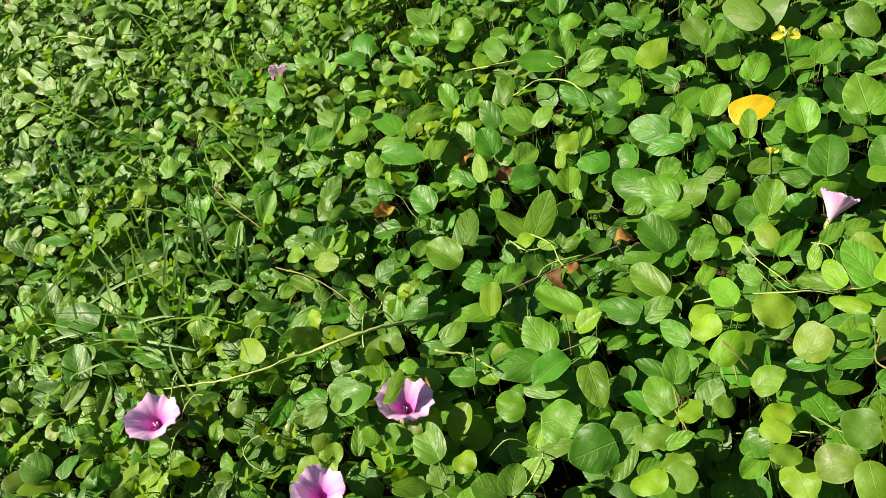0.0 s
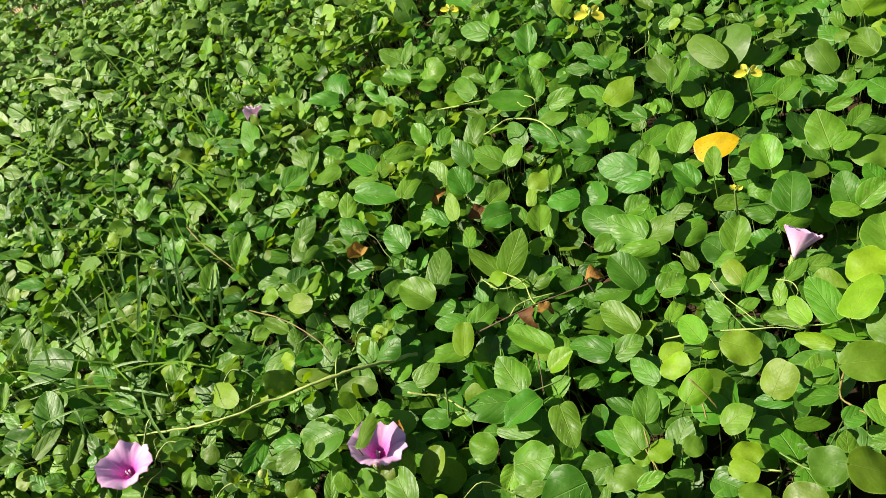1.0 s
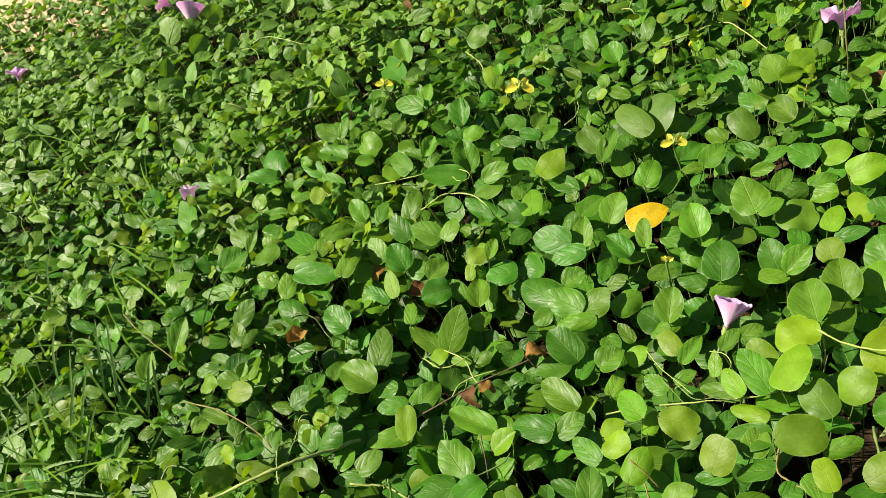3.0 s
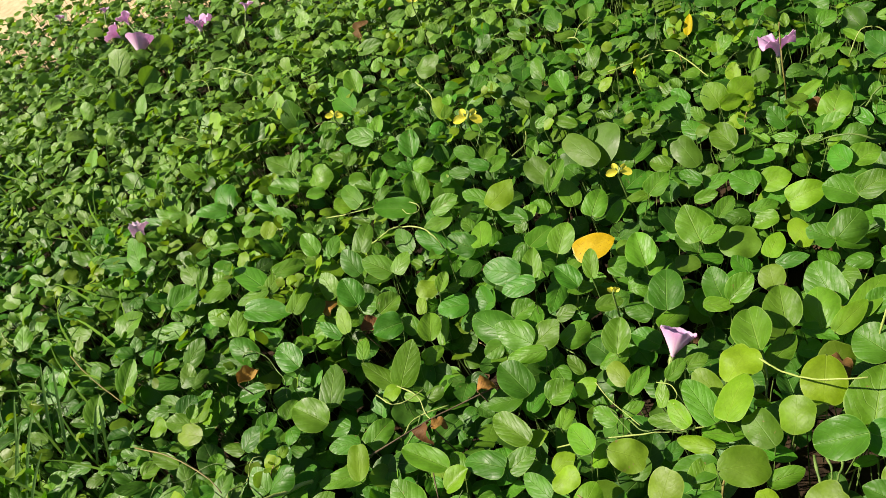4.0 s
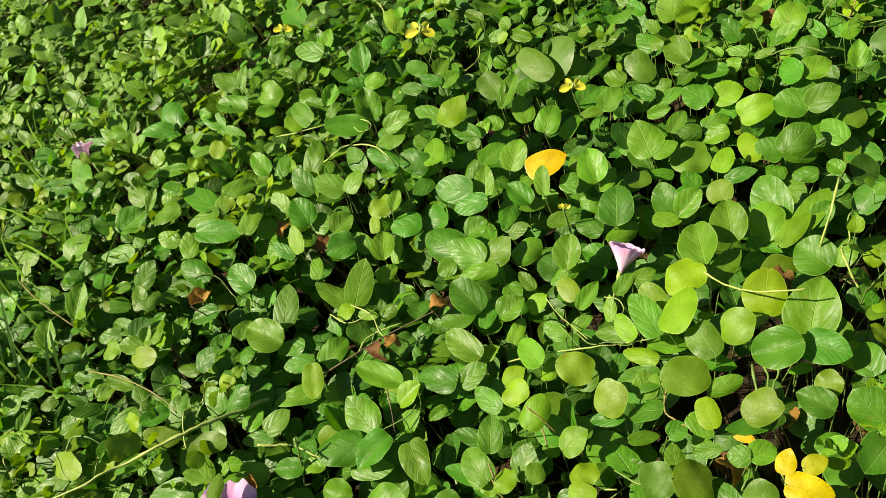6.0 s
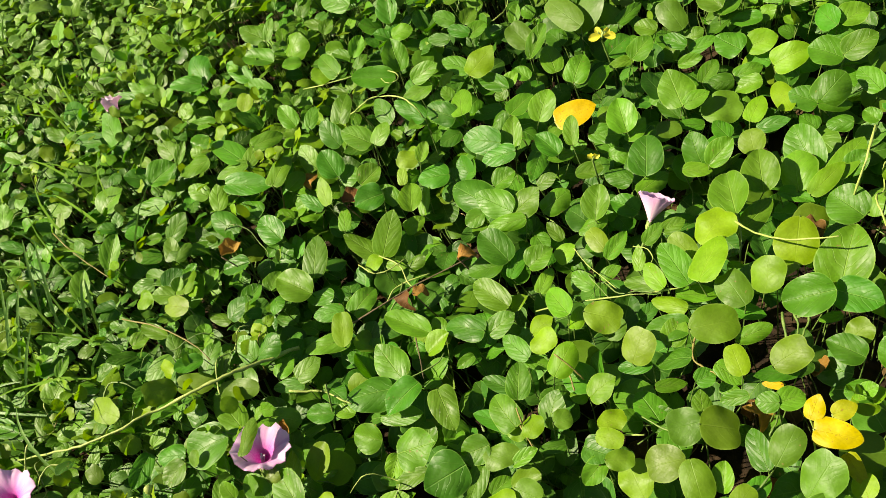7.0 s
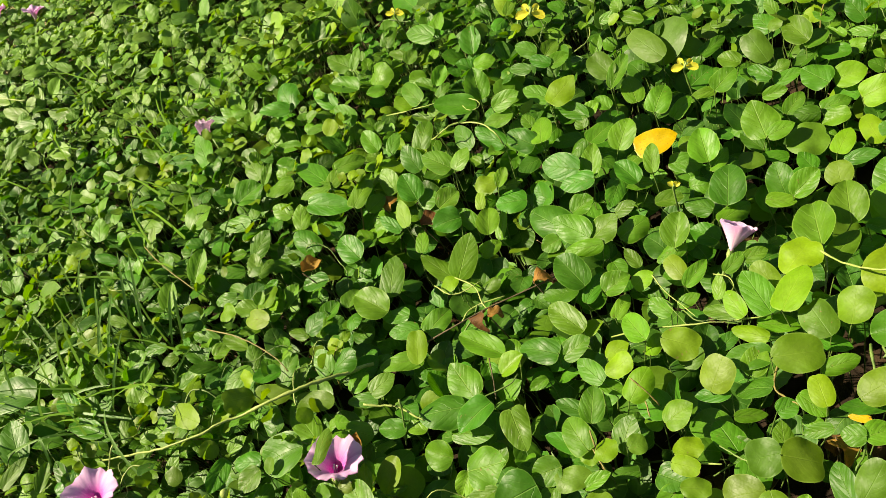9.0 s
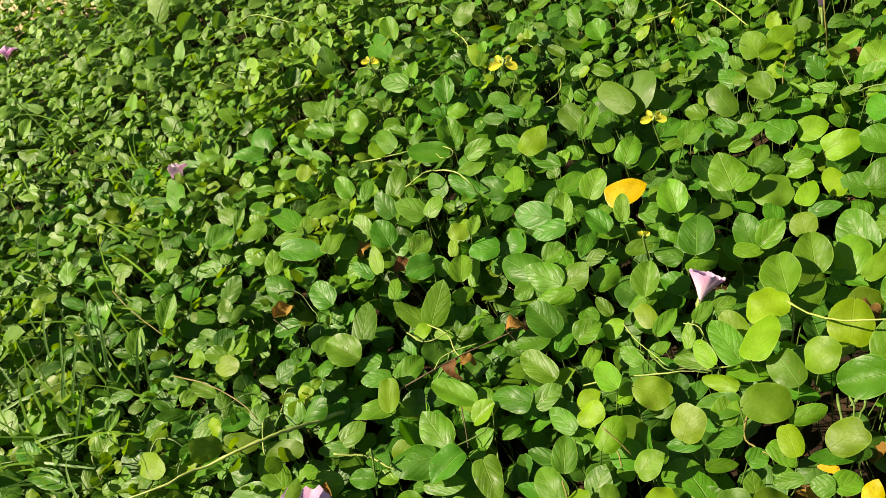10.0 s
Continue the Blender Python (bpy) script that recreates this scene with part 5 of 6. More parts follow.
# No leaf grows through the mouth of a flower.
BLOOMS = [
    ((-0.415, 0.672, 0.195), (0.28, -0.01, 0.96), 0.063),
    ((-0.113, 0.498, 0.208), (0.44, 0.11, 0.89), 0.059),
    ((-0.229, 0.446, 0.216), (0.37, 0.01, 0.93), 0.052),
    ((0.388, 0.460, 0.198), (0.69, 0.31, 0.65), 0.039),
    ((-0.100, 1.265, 0.198), (0.05, 0.62, 0.78), 0.034),
    ((0.025, 2.145, 0.211), (-0.48, 0.51, 0.72), 0.049),
    ((0.081, 2.009, 0.212), (0.53, 0.55, 0.64), 0.066),
    ((0.073, 2.175, 0.219), (-0.05, 0.62, 0.79), 0.035),
    ((0.221, 1.937, 0.203), (0.42, 0.34, 0.84), 0.054),
    ((0.336, 1.905, 0.190), (0.56, 0.19, 0.81), 0.027),
    ((-0.083, 2.570, 0.186), (0.48, 0.24, 0.84), 0.025),
    ((0.042, 2.308, 0.219), (0.48, 0.24, 0.84), 0.020),
    ((0.830, 0.745, 0.198), (0.26, 0.36, 0.9), 0.044),
    ((-0.411, 2.335, 0.182), (0.4, 0.07, 0.91), 0.053),
    ((-0.520, 2.485, 0.189), (0.24, 0.24, 0.94), 0.049),
]


def in_bloom(p):
    for mouth, axis, across in BLOOMS:
        v = Vector(p) - Vector(mouth)
        along = v.dot(Vector(axis).normalized())
        if -0.9 * across < along < 0.15 * across and (v - Vector(axis).normalized() * along).length < across * (0.24 + 0.20 * max(-1.0, along / across)):
            return True
    return False


leaves = [leaf for leaf in leaves if not any(in_bloom(leaf[3] @ Vector((0, leaf[4] * s, 0))) for s in (0.1, 0.4, 0.7, 1.0))]

# ---- ground ----
bm = bmesh.new()
grid = [-60, -20, -7, -3.5] + [-2.2 + 0.1 * i for i in range(45)] + [3.5, 7, 20, 60]
rows = [[bm.verts.new((x, y + 1.2, 0.025 * noise.noise((x * 1.7, y * 1.7, 2.0)) - 0.012 + (0.02 * noise.noise((x * 9, y * 9, 4.0)) if abs(x) < 3 and abs(y) < 3 else 0))) for x in grid] for y in grid]
for lower, upper in zip(rows, rows[1:]):
    for i in range(len(grid) - 1):
        bm.faces.new((lower[i], lower[i + 1], upper[i + 1], upper[i]))
tagged(part("ground", bm, GROUND), "pale beach sand, dark with humus and painted shade under the vines", "ground", kind="structure")

# ---- vines: leaves gathered plant by plant, each with its stems ----
CELL = 0.24
plants, massed = {}, []
for leaf in leaves:
    kind, tone, shape, m, length = leaf
    x, y = m.translation.x, m.translation.y
    if y > 1.40 - 0.25 * x or y < 0.02 or x > 1.05 or x < -0.75:
        massed.append(leaf)
    else:
        plants.setdefault(("glory" if kind in ("round", "glory") else "bean", int(x // CELL), int(y // CELL)), []).append(leaf)

LOOKS = {"bean": ("beach_bean_vine", "creeping beach bean with rounded green leaves", BEAN),
         "glory": ("beach_morning_glory_vine", "beach morning glory with notched smooth leaves", GLORY)}


def stalk_points(foot, base, r):
    """A leaf stalk that rises from its runner and bends to the leaf."""
    foot, base = Vector(foot), Vector(base)
    knee = foot.lerp(base, 0.55) + Vector((r.gauss(0, 0.006), r.gauss(0, 0.006), 0.012))
    return [foot, foot.lerp(knee, 0.5) + Vector((0, 0, 0.006)), knee, base]


for (kind, i, j), mine in plants.items():
    name, label, coats = LOOKS[kind]
    r = random.Random(i * 131 + j * 17 + len(kind))
    cx, cy = (i + 0.5) * CELL, (j + 0.5) * CELL
    light = sum(tone for _, tone, *_ in mine) / len(mine)
    vine = tagged(new(name), label + (", many young and yellowish" if light > 1.7 else ", mostly dark" if light < 1.15 else ""), "vine", "vines of the mat")
    vine.location = (cx, cy, 0)
    stems = Stalks()
    for n in range(2):
        a = r.uniform(0, 6.283)
        way = Vector((math.cos(a), math.sin(a), 0)) * r.uniform(0.12, 0.20)
        z = r.uniform(0.02, 0.12)
        side = Vector((-way.y, way.x, 0)) * r.uniform(-0.3, 0.3)
        stems.add(bow(-way + Vector((0, 0, 0.002)), way + Vector((0, 0, z)), r.uniform(-0.01, 0.03), 6, side), 0.0022, 0.0014)
    for _, tone, shape, m, length in mine:
        base = m.translation - Vector((cx, cy, 0))
        tip = m @ Vector((0, 0.5 * length, 0)) - m.translation
        foot = Vector((base.x + 0.8 * tip.x + r.gauss(0, 0.012), base.y + 0.8 * tip.y + r.gauss(0, 0.012), max(0.0, min(0.06, base.z - 0.08) * r.random())))
        stems.add(stalk_points(foot, base, r), 0.0009, 0.0007)
    stems.done("stem", STEM, vine, "thin branching green stem with leaf stalks")
    for blade, tone, shape, m, length in mine:
        ob = new("leaf", coated(blade, shape, coats[tone]))
        ob.parent = vine
        ob.matrix_basis = Matrix.Translation((-cx, -cy, 0)) @ m @ Matrix.Diagonal((length, length, length, 1))


@functools.lru_cache(None)
def blade_data(kind, shape):
    """Vertices, faces and both maps of a blade as plain lists."""
    me = SHAPES[kind][shape]
    maps = [[tuple(layer.data[a].uv) for p in me.polygons for a in p.loop_indices] for layer in me.uv_layers]
    return np.array([tuple(p.co) for p in me.vertices]), [tuple(p.vertices) for p in me.polygons], maps[0], maps[1]


def massed_mesh(name, some, materials, label):
    """Many leaves in one mesh."""
    v, f, uv, rims, which = [], [], [], [], []
    for kind, tone, shape, m, length in some:
        points, polys, flat_uv, flat_rim = blade_data(kind, shape)
        start = len(v)
        turn = np.array(m.to_3x3()) * length
        v.extend((points @ turn.T + np.array(m.translation)).tolist())
        f.extend([tuple(start + a for a in poly) for poly in polys])
        uv.extend(flat_uv)
        rims.extend(flat_rim)
        which.extend([1 if tone >= 2 and len(materials) > 1 else 0] * len(polys))
    me = bpy.data.meshes.new(name)
    me.from_pydata(v, [], f)
    me.uv_layers.new(name="UVMap").data.foreach_set("uv", np.array(uv, np.float32).ravel())
    me.uv_layers.new(name="rim").data.foreach_set("uv", np.array(rims, np.float32).ravel())
    for coat in materials:
        me.materials.append(coat)
    me.polygons.foreach_set("material_index", which)
    me.polygons.foreach_set("use_smooth", [True] * len(f))
    return tagged(new(name, me), label, "foliage", kind="stuff")


massed_mesh("massed_leaves", massed, FAR, "dense far mat of small green beach vine leaves")
r = random.Random(5)
stalks = Stalks()
for kind, tone, shape, m, length in massed[::2]:
    b = m.translation
    stalks.add([(b.x + r.gauss(0, 0.02), b.y + r.gauss(0, 0.02), 0.0), b + Vector((r.gauss(0, 0.006), r.gauss(0, 0.006), -0.04)), b], 0.0009, 0.0007)
tagged(stalks.done("massed_stalks", STEM), "thin green stalks below the far leaves", "stems", kind="stuff")

# ---- the mat goes on round about, in coarser leaves ----
r = random.Random(41)
v, f = [], []
disc = [(0.42 * math.sin(2 * math.pi * i / 8), 0.5 - 0.5 * math.cos(2 * math.pi * i / 8)) for i in range(8)]
while len(f) < 9000 * 3:
    a, reach = r.uniform(0, 6.283), 2.75 * math.sqrt(r.random())
    x, y = 0.3 + reach * math.cos(a), 0.4 + reach * math.sin(a)
    if in_view(x, y) or y > edge(x) or reach > 2.50 + 0.25 * noise.noise((3 * math.cos(a), 3 * math.sin(a), 8.0)):
        continue
    turn = blade_turn(r.uniform(0, 6.283), r.uniform(-0.3, 0.5), r.gauss(0, 0.3))
    size, lift = r.uniform(0.05, 0.085), 0.05 + 0.14 * (reach < 2.3) * r.random() ** 0.5 + 0.02 * r.random()
    start = len(v)
    v.extend(tuple(Vector((x, y, lift)) + turn @ Vector((px * size, py * size, (abs(px) * 0.35 - 0.3 * (py - 0.4) ** 2) * size))) for px, py in disc)
    for quad in ((0, 1, 2, 7), (7, 2, 3, 6), (6, 3, 4, 5)):
        f.append(tuple(start + q for q in quad))
me = bpy.data.meshes.new("outer_leaves")
me.from_pydata(v, [], f)
me.uv_layers.new(name="UVMap").data.foreach_set("uv", np.array([w for q in me.polygons for w in ((0.5 + disc[k % 8][0], disc[k % 8][1]) for k in q.vertices)], np.float32).ravel())
me.uv_layers.new(name="rim")
me.materials.append(FAR[0])
tagged(new("outer_leaves", me), "green beach vine leaves that carry the mat on", "foliage", kind="stuff")

# ---- the lower storey of leaves, their colours darkened for shade ----
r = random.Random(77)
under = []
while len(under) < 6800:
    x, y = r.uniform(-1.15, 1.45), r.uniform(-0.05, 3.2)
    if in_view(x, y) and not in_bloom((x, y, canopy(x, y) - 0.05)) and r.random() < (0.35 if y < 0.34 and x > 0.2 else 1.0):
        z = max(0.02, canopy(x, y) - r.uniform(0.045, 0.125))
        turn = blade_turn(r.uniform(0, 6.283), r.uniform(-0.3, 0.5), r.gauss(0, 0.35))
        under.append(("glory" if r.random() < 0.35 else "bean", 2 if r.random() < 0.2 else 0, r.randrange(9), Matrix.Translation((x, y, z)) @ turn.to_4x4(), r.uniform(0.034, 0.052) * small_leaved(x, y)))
massed_mesh("undergrowth_leaves", under, LOWER, "lower leaves deep inside the vine mat, colours darkened for shade")

# ---- young shoots and thin stems that weave through the top ----


def young_shoot(foot, heading, rise, seed):
    """A thin shoot that climbs out of the mat, with small folded leaves along it and a bud at the tip."""
    r = random.Random(seed)
    shoot = tagged(new("young_shoot"), "young light green shoot with small folded leaves", "shoot", "young shoots")
    shoot.location = foot
    way = Vector((math.cos(heading), math.sin(heading), 0)) * r.uniform(0.02, 0.07)
    line = bow((0, 0, -0.05), way + Vector((0, 0, rise)), 0.012, 7, Vector((-way.y, way.x, 0)) * r.uniform(-0.4, 0.4))
    bm = bmesh.new()
    tube(bm, line, 0.0013, 0.0007, 5)
    part("stem", bm, STEM if r.random() < 0.6 else RED_STEM, shoot)
    for n, p in enumerate(line[3:] + [line[-1]]):
        size = r.uniform(0.014, 0.026) * (1.1 - 0.12 * n)
        turn = blade_turn(heading + (1.2 if n % 2 else -1.2) + r.gauss(0, 0.4), r.uniform(0.2, 1.1), r.gauss(0, 0.3))
        ob = new("leaf", coated("glory" if seed % 3 else "bean", r.randrange(1, 9), (GLORY if seed % 3 else BEAN)[3 if r.random() < 0.55 else 2]))
        ob.parent = shoot
        ob.matrix_basis = Matrix.Translation(p) @ turn.to_4x4() @ Matrix.Diagonal((size, size, size, 1))


r = random.Random(52)
for n in range(150):
    x, y = r.uniform(-0.6, 0.95), r.uniform(0.1, 1.6)
    if in_view(x, y) and not set_out(x, y) and not in_bloom((x, y, canopy(x, y) + 0.01)) and noise.noise((x * 3.1, y * 3.1, 9.0)) + r.gauss(0, 0.3) > -0.1:
        young_shoot((x, y, canopy(x, y)), r.uniform(0, 6.283), r.uniform(0.0, 0.022), n)

# ---- litter on the ground ----
r = random.Random(21)
fallen = []
for n in range(900):
    x, y = r.uniform(-1.0, 1.2), r.uniform(0.0, 2.4)
    if in_view(x, y):
        turn = blade_turn(r.uniform(0, 6.283), r.gauss(0, 0.35), r.gauss(0, 0.5))
        fallen.append(("dead", 0, r.randrange(9), Matrix.Translation((x, y, r.uniform(0.008, 0.03))) @ turn.to_4x4(), r.uniform(0.025, 0.05)))
tagged(massed_mesh("leaf_litter", fallen, [LITTER], "curled brown dead leaves lying on the ground"), category="litter")
bm = bmesh.new()
for n in range(500):
    x, y, a = r.uniform(-1.0, 1.2), r.uniform(0.0, 2.4), r.uniform(0, 6.283)
    if in_view(x, y):
        w = Vector((math.cos(a), math.sin(a), r.gauss(0, 0.25))) * r.uniform(0.03, 0.09)
        tube(bm, bow(Vector((x, y, 0.015)) - w * 0.5, Vector((x, y, 0.02 + r.random() * 0.04)) + w * 0.5, r.uniform(0, 0.01), 3), 0.0010, 0.0006, 3)
tagged(part("dry_straw", bm, STRAW), "dry broken straw and twigs on the ground", "litter", kind="stuff")

# ---- grass between the leaves ----


def grass(bm, foot, tip, bend, width):
    """One flat blade of grass with a keel, from foot to tip."""
    foot, tip = Vector(foot), Vector(tip)
    side = (tip - foot).cross(Vector((0.3, -0.6, 0.8))).normalized()
    rows = []
    for i, s in enumerate((0, 0.2, 0.4, 0.6, 0.8, 0.93, 1.0)):
        p = foot.lerp(tip, s) + Vector(bend) * (4 * s * (1 - s))
        w = width * (1 - s) ** 0.5 * (0.6 + 0.8 * min(1, 2 * s)) if s < 1 else 0.0002
        rows.append([bm.verts.new(p - side * w), bm.verts.new(p - Vector((0, 0, 0.25 * w))), bm.verts.new(p + side * w)])
    for a, b in zip(rows, rows[1:]):
        bm.faces.new((a[0], a[1], b[1], b[0]))
        bm.faces.new((a[1], a[2], b[2], b[1]))


bm = bmesh.new()
r = random.Random(31)
tufts = [(-0.33, 0.92), (-0.28, 1.02), (-0.45, 0.86), (-0.42, 1.05), (-0.52, 0.98), (-0.36, 1.18), (-0.22, 1.12), (-0.55, 1.25), (-0.62, 1.0), (-0.18, 1.35), (-0.4, 1.5), (-0.7, 1.4), (-0.6, 1.7), (-0.3, 1.75), (-0.05, 1.9), (-0.39, 0.86), (-0.34, 0.86), (-0.43, 0.83)]
for cx, cy in tufts:
    for n in range(r.randint(4, 9)):
        foot = (cx + r.gauss(0, 0.035), cy + r.gauss(0, 0.035), 0)
        a, reach = r.uniform(0, 6.283), r.uniform(0.02, 0.16)
        tip = (foot[0] + math.cos(a) * reach, foot[1] + math.sin(a) * reach, r.uniform(0.17, 0.29))
        grass(bm, foot, tip, (math.cos(a) * -0.02, math.sin(a) * -0.02, 0.03), r.uniform(0.0012, 0.0024))
tagged(part("grass", bm, GRASS), "thin green grass blades growing up through the vines", "grass", kind="stuff")

# ---- flowers ----


def funnel(bm, rings, ruffle, seed, crumple=0.0, start=0.0, lobes=5):
    """A surface of turning: rings of (height, radius), ruffled towards the rim."""
    r = random.Random(seed)
    layer = bm.loops.layers.uv.new("UVMap")
    n, made = 40, []
    wild = [r.gauss(0, 1) for _ in range(n)]
    top = rings[-1][0]
    for i, (z, rad) in enumerate(rings):
        s = i / (len(rings) - 1)
        row = []
        for j in range(n):
            a = 2 * math.pi * j / n
            k = 1 + s * s * (0.045 * math.cos(lobes * a + 0.6) + ruffle * 0.05 * math.sin(11 * a + seed)) + crumple * s * 0.16 * wild[j // 4 * 4]
            lift = s * s * rad * (0.16 * ruffle * ruffle * math.cos(lobes * a) + ruffle * 0.09 * math.sin(13 * a + 2 * seed) + 0.03 * wild[j]) + crumple * s * 0.3 * rad * wild[(j // 5 * 5 + 3) % n]
            crease = 1 - 0.05 * s * abs(math.cos(lobes * a / 2 + 0.3)) ** 8
            row.append(bm.verts.new((rad * k * crease * math.cos(a), rad * k * crease * math.sin(a), z + lift)))
        made.append(row)
    for i, (lower, upper) in enumerate(zip(made, made[1:])):
        for j in range(n):
            f = bm.faces.new((lower[j], lower[(j + 1) % n], upper[(j + 1) % n], upper[j]))
            v0, v1 = start + (1 - start) * i / (len(rings) - 1), start + (1 - start) * (i + 1) / (len(rings) - 1)
            for loop, uv in zip(f.loops, ((j / n, v0), ((j + 1) / n, v0), ((j + 1) / n, v1), (j / n, v1))):
                loop[layer].uv = uv


def sepal(bm, angle, size):
    """One pointed green sepal that hugs the tube."""
    out = Vector((math.cos(angle), math.sin(angle), 0))
    side = Vector((-out.y, out.x, 0))
    rows = []
    for s, w in ((0, 0.45), (0.35, 0.8), (0.7, 0.6), (1.0, 0.05)):
        c = out * size * (0.30 + 0.16 * s) + Vector((0, 0, size * 1.3 * s))
        rows.append([bm.verts.new(c + side * size * 0.42 * w * t - out * size * 0.10 * abs(t)) for t in (-1, 0, 1)])
    for a, b in zip(rows, rows[1:]):
        for i in range(2):
            bm.faces.new((a[i], a[i + 1], b[i + 1], b[i]))


def morning_glory(mouth, axis, across, flare=1.0, seed=1, crumple=0.0, label="open mauve morning glory flower with a magenta throat", faded=False):
    """A funnel flower whose mouth centre and axis are given, on a stalk that comes up from the mat."""
    axis = Vector(axis).normalized()
    rad, deep = across / 2, across * (0.55 if crumple >= 1 else 0.80 if flare > 0.8 else 1.0)
    calyx = Vector(mouth) - axis * deep
    flower = tagged(new("morning_glory_flower"), label, "flower", "mauve flowers")
    flower.matrix_basis = Matrix.Translation(calyx) @ axis.to_track_quat("Z", "Y").to_matrix().to_4x4()
    bm = bmesh.new()
    shape = [(0.34, 0.13), (0.48, 0.17), (0.60, 0.25), (0.72, 0.38), (0.82, 0.55), (0.90, 0.72), (0.96, 0.89), (1.0, 1.06)]
    if flare < 0.75:
        shape = [(z, 0.13 + 0.87 * ((z - 0.34) / 0.66) ** 1.15) for z, _ in shape]
    funnel(bm, [(deep * z, rad * (k * flare + k * k * (1 - flare) if 0.75 < flare < 1 else k)) for z, k in shape], 0.8 if flare > 0.8 else 0.35, seed, crumple)
    corolla = part("corolla", bm, FADED_PETAL if faded else PETAL, flower, "limp faded pink petals" if faded else "thin mauve petal funnel, magenta inside")
    bm = bmesh.new()
    funnel(bm, [(deep * z - 0.0007, rad * (k * flare + k * k * (1 - flare) if 0.75 < flare < 1 else k) + 0.0006) for z, k in shape], 0.8 if flare > 0.8 else 0.35, seed, crumple)
    part("outer_skin", bm, FADED_PETAL if faded else OUTER_PETAL, corolla, "paler outside of the petals")
    bm = bmesh.new()
    funnel(bm, [(0.0, rad * 0.01), (deep * 0.01, rad * 0.09), (deep * 0.15, rad * 0.11), (deep * 0.345, rad * 0.14)], 0.0, seed)
    part("tube", bm, TUBE, flower, "pale mauve flower tube")
    for i in range(5):
        bm = bmesh.new()
        sepal(bm, 2 * math.pi * i / 5, rad * 0.42)
        part("sepal", bm, CALYX, flower)
    if flare > 0.8 and not crumple:
        for i in range(3):
            bm = bmesh.new()
            a = 2.1 * i + seed
            tube(bm, [(0.02 * rad, 0, deep * 0.1), (0.06 * rad * math.cos(a), 0.06 * rad * math.sin(a), deep * 0.6), (0.08 * rad * math.cos(a), 0.08 * rad * math.sin(a), deep * 0.70)], rad * 0.022, rad * 0.038, 5)
            part("stamen", bm, STAMEN, flower)
    bm = bmesh.new()
    foot = flower.matrix_basis.inverted() @ Vector((calyx.x + 0.012, calyx.y + 0.02, max(0.03, calyx.z - 0.12)))
    back = Vector((0, 0, -0.022))
    tube(bm, [foot, foot.lerp(back, 0.5) + Vector((0.004, 0.002, 0)), back, (0, 0, 0.002)], 0.0016, 0.0022, 6)
    part("stalk", bm, STEM, flower, "green flower stalk")


def petal(bm, m, length, width, cup):
    """A rounded, cupped petal with some thickness."""
    rows = []
    for s, w in ((0.0, 0.15), (0.2, 0.6), (0.45, 0.95), (0.7, 1.0), (0.9, 0.7), (1.0, 0.25)):
        rows.append([bm.verts.new(m @ Vector((t * w * width / 2, s * length, cup * (t * t * w - 0.7 * s * s) * width))) for t in (-1, -0.5, 0, 0.5, 1)])
    for a, b in zip(rows, rows[1:]):
        for i in range(4):
            bm.faces.new((a[i], a[i + 1], b[i + 1], b[i]))


def bean_flower(place, across, side, up, seed, stage=1.0):
    """A yellow pea flower: a broad wing and a smaller upper petal to each side, a green heart, on an upright stalk."""
    r = random.Random(seed)
    flower = tagged(new("bean_flower"), "small bright yellow pea flower on an upright stalk" if stage > 0.7 else "half-open yellow flower bud on a green stalk", "flower", "yellow flowers")
    side, up = Vector(side).normalized(), Vector(up).normalized()
    turn = Matrix((side, up.cross(side), up)).transposed()
    flower.matrix_basis = Matrix.Translation(place) @ turn.to_4x4()
    half = across / 2
    for s in (-1, 1):
        for name, angle, reach, wide, front in (("wing_petal", -14 + r.uniform(-12, 12), 0.98, 0.66, 0.10), ("upper_petal", 52 + r.uniform(-10, 10), 0.72, 0.50, -0.06)):
            a = radians(angle * stage + 90 * (1 - stage))
            along = Vector((s * math.cos(a), -front * 2, math.sin(a))).normalized()
            face = Vector((0.25 * s, -0.9, 0.35))
            across_it = along.cross(face).normalized()
            m = Matrix((across_it, along, across_it.cross(along))).transposed().to_4x4()
            bm = bmesh.new()
            petal(bm, Matrix.Translation((s * half * 0.10, -front * half, 0)) @ m, half * reach, half * wide, 0.28)
            part(name, bm, BEAN_PETAL, flower)
    bm = bmesh.new()
    tube(bm, [(0, -half * 0.1, -half * 0.2), (0, -half * 0.25, half * 0.06), (half * 0.05, -half * 0.28, half * 0.22), (half * 0.08, -half * 0.18, half * 0.34)], half * 0.12, half * 0.05, 6)
    part("keel", bm, CALYX, flower, "greenish yellow curled keel")
    bm = bmesh.new()
    foot = flower.matrix_basis.inverted() @ Vector((place[0] + r.uniform(-0.01, 0.02), place[1] + r.uniform(-0.01, 0.02), 0.05))
    tube(bm, [foot, foot * 0.5 + Vector((0.004, 0.003, 0)), Vector((0, 0, -half * 0.3)), Vector((0, 0, -half * 0.05))], 0.0014, 0.0011, 6)
    part("stalk", bm, STEM, flower, "green upright stalk")
    for i in range(3):
        bm = bmesh.new()
        x = (i - 1) * 0.22 * half
        tube(bm, [(x * 0.3, 0.1 * half, -half * 0.15), (x, 0.05 * half, half * 0.10), (x * 1.3, 0, half * (0.30 + 0.12 * (i == 1)))], half * 0.09, half * 0.04, 5)
        part("bud", bm, CALYX, flower)


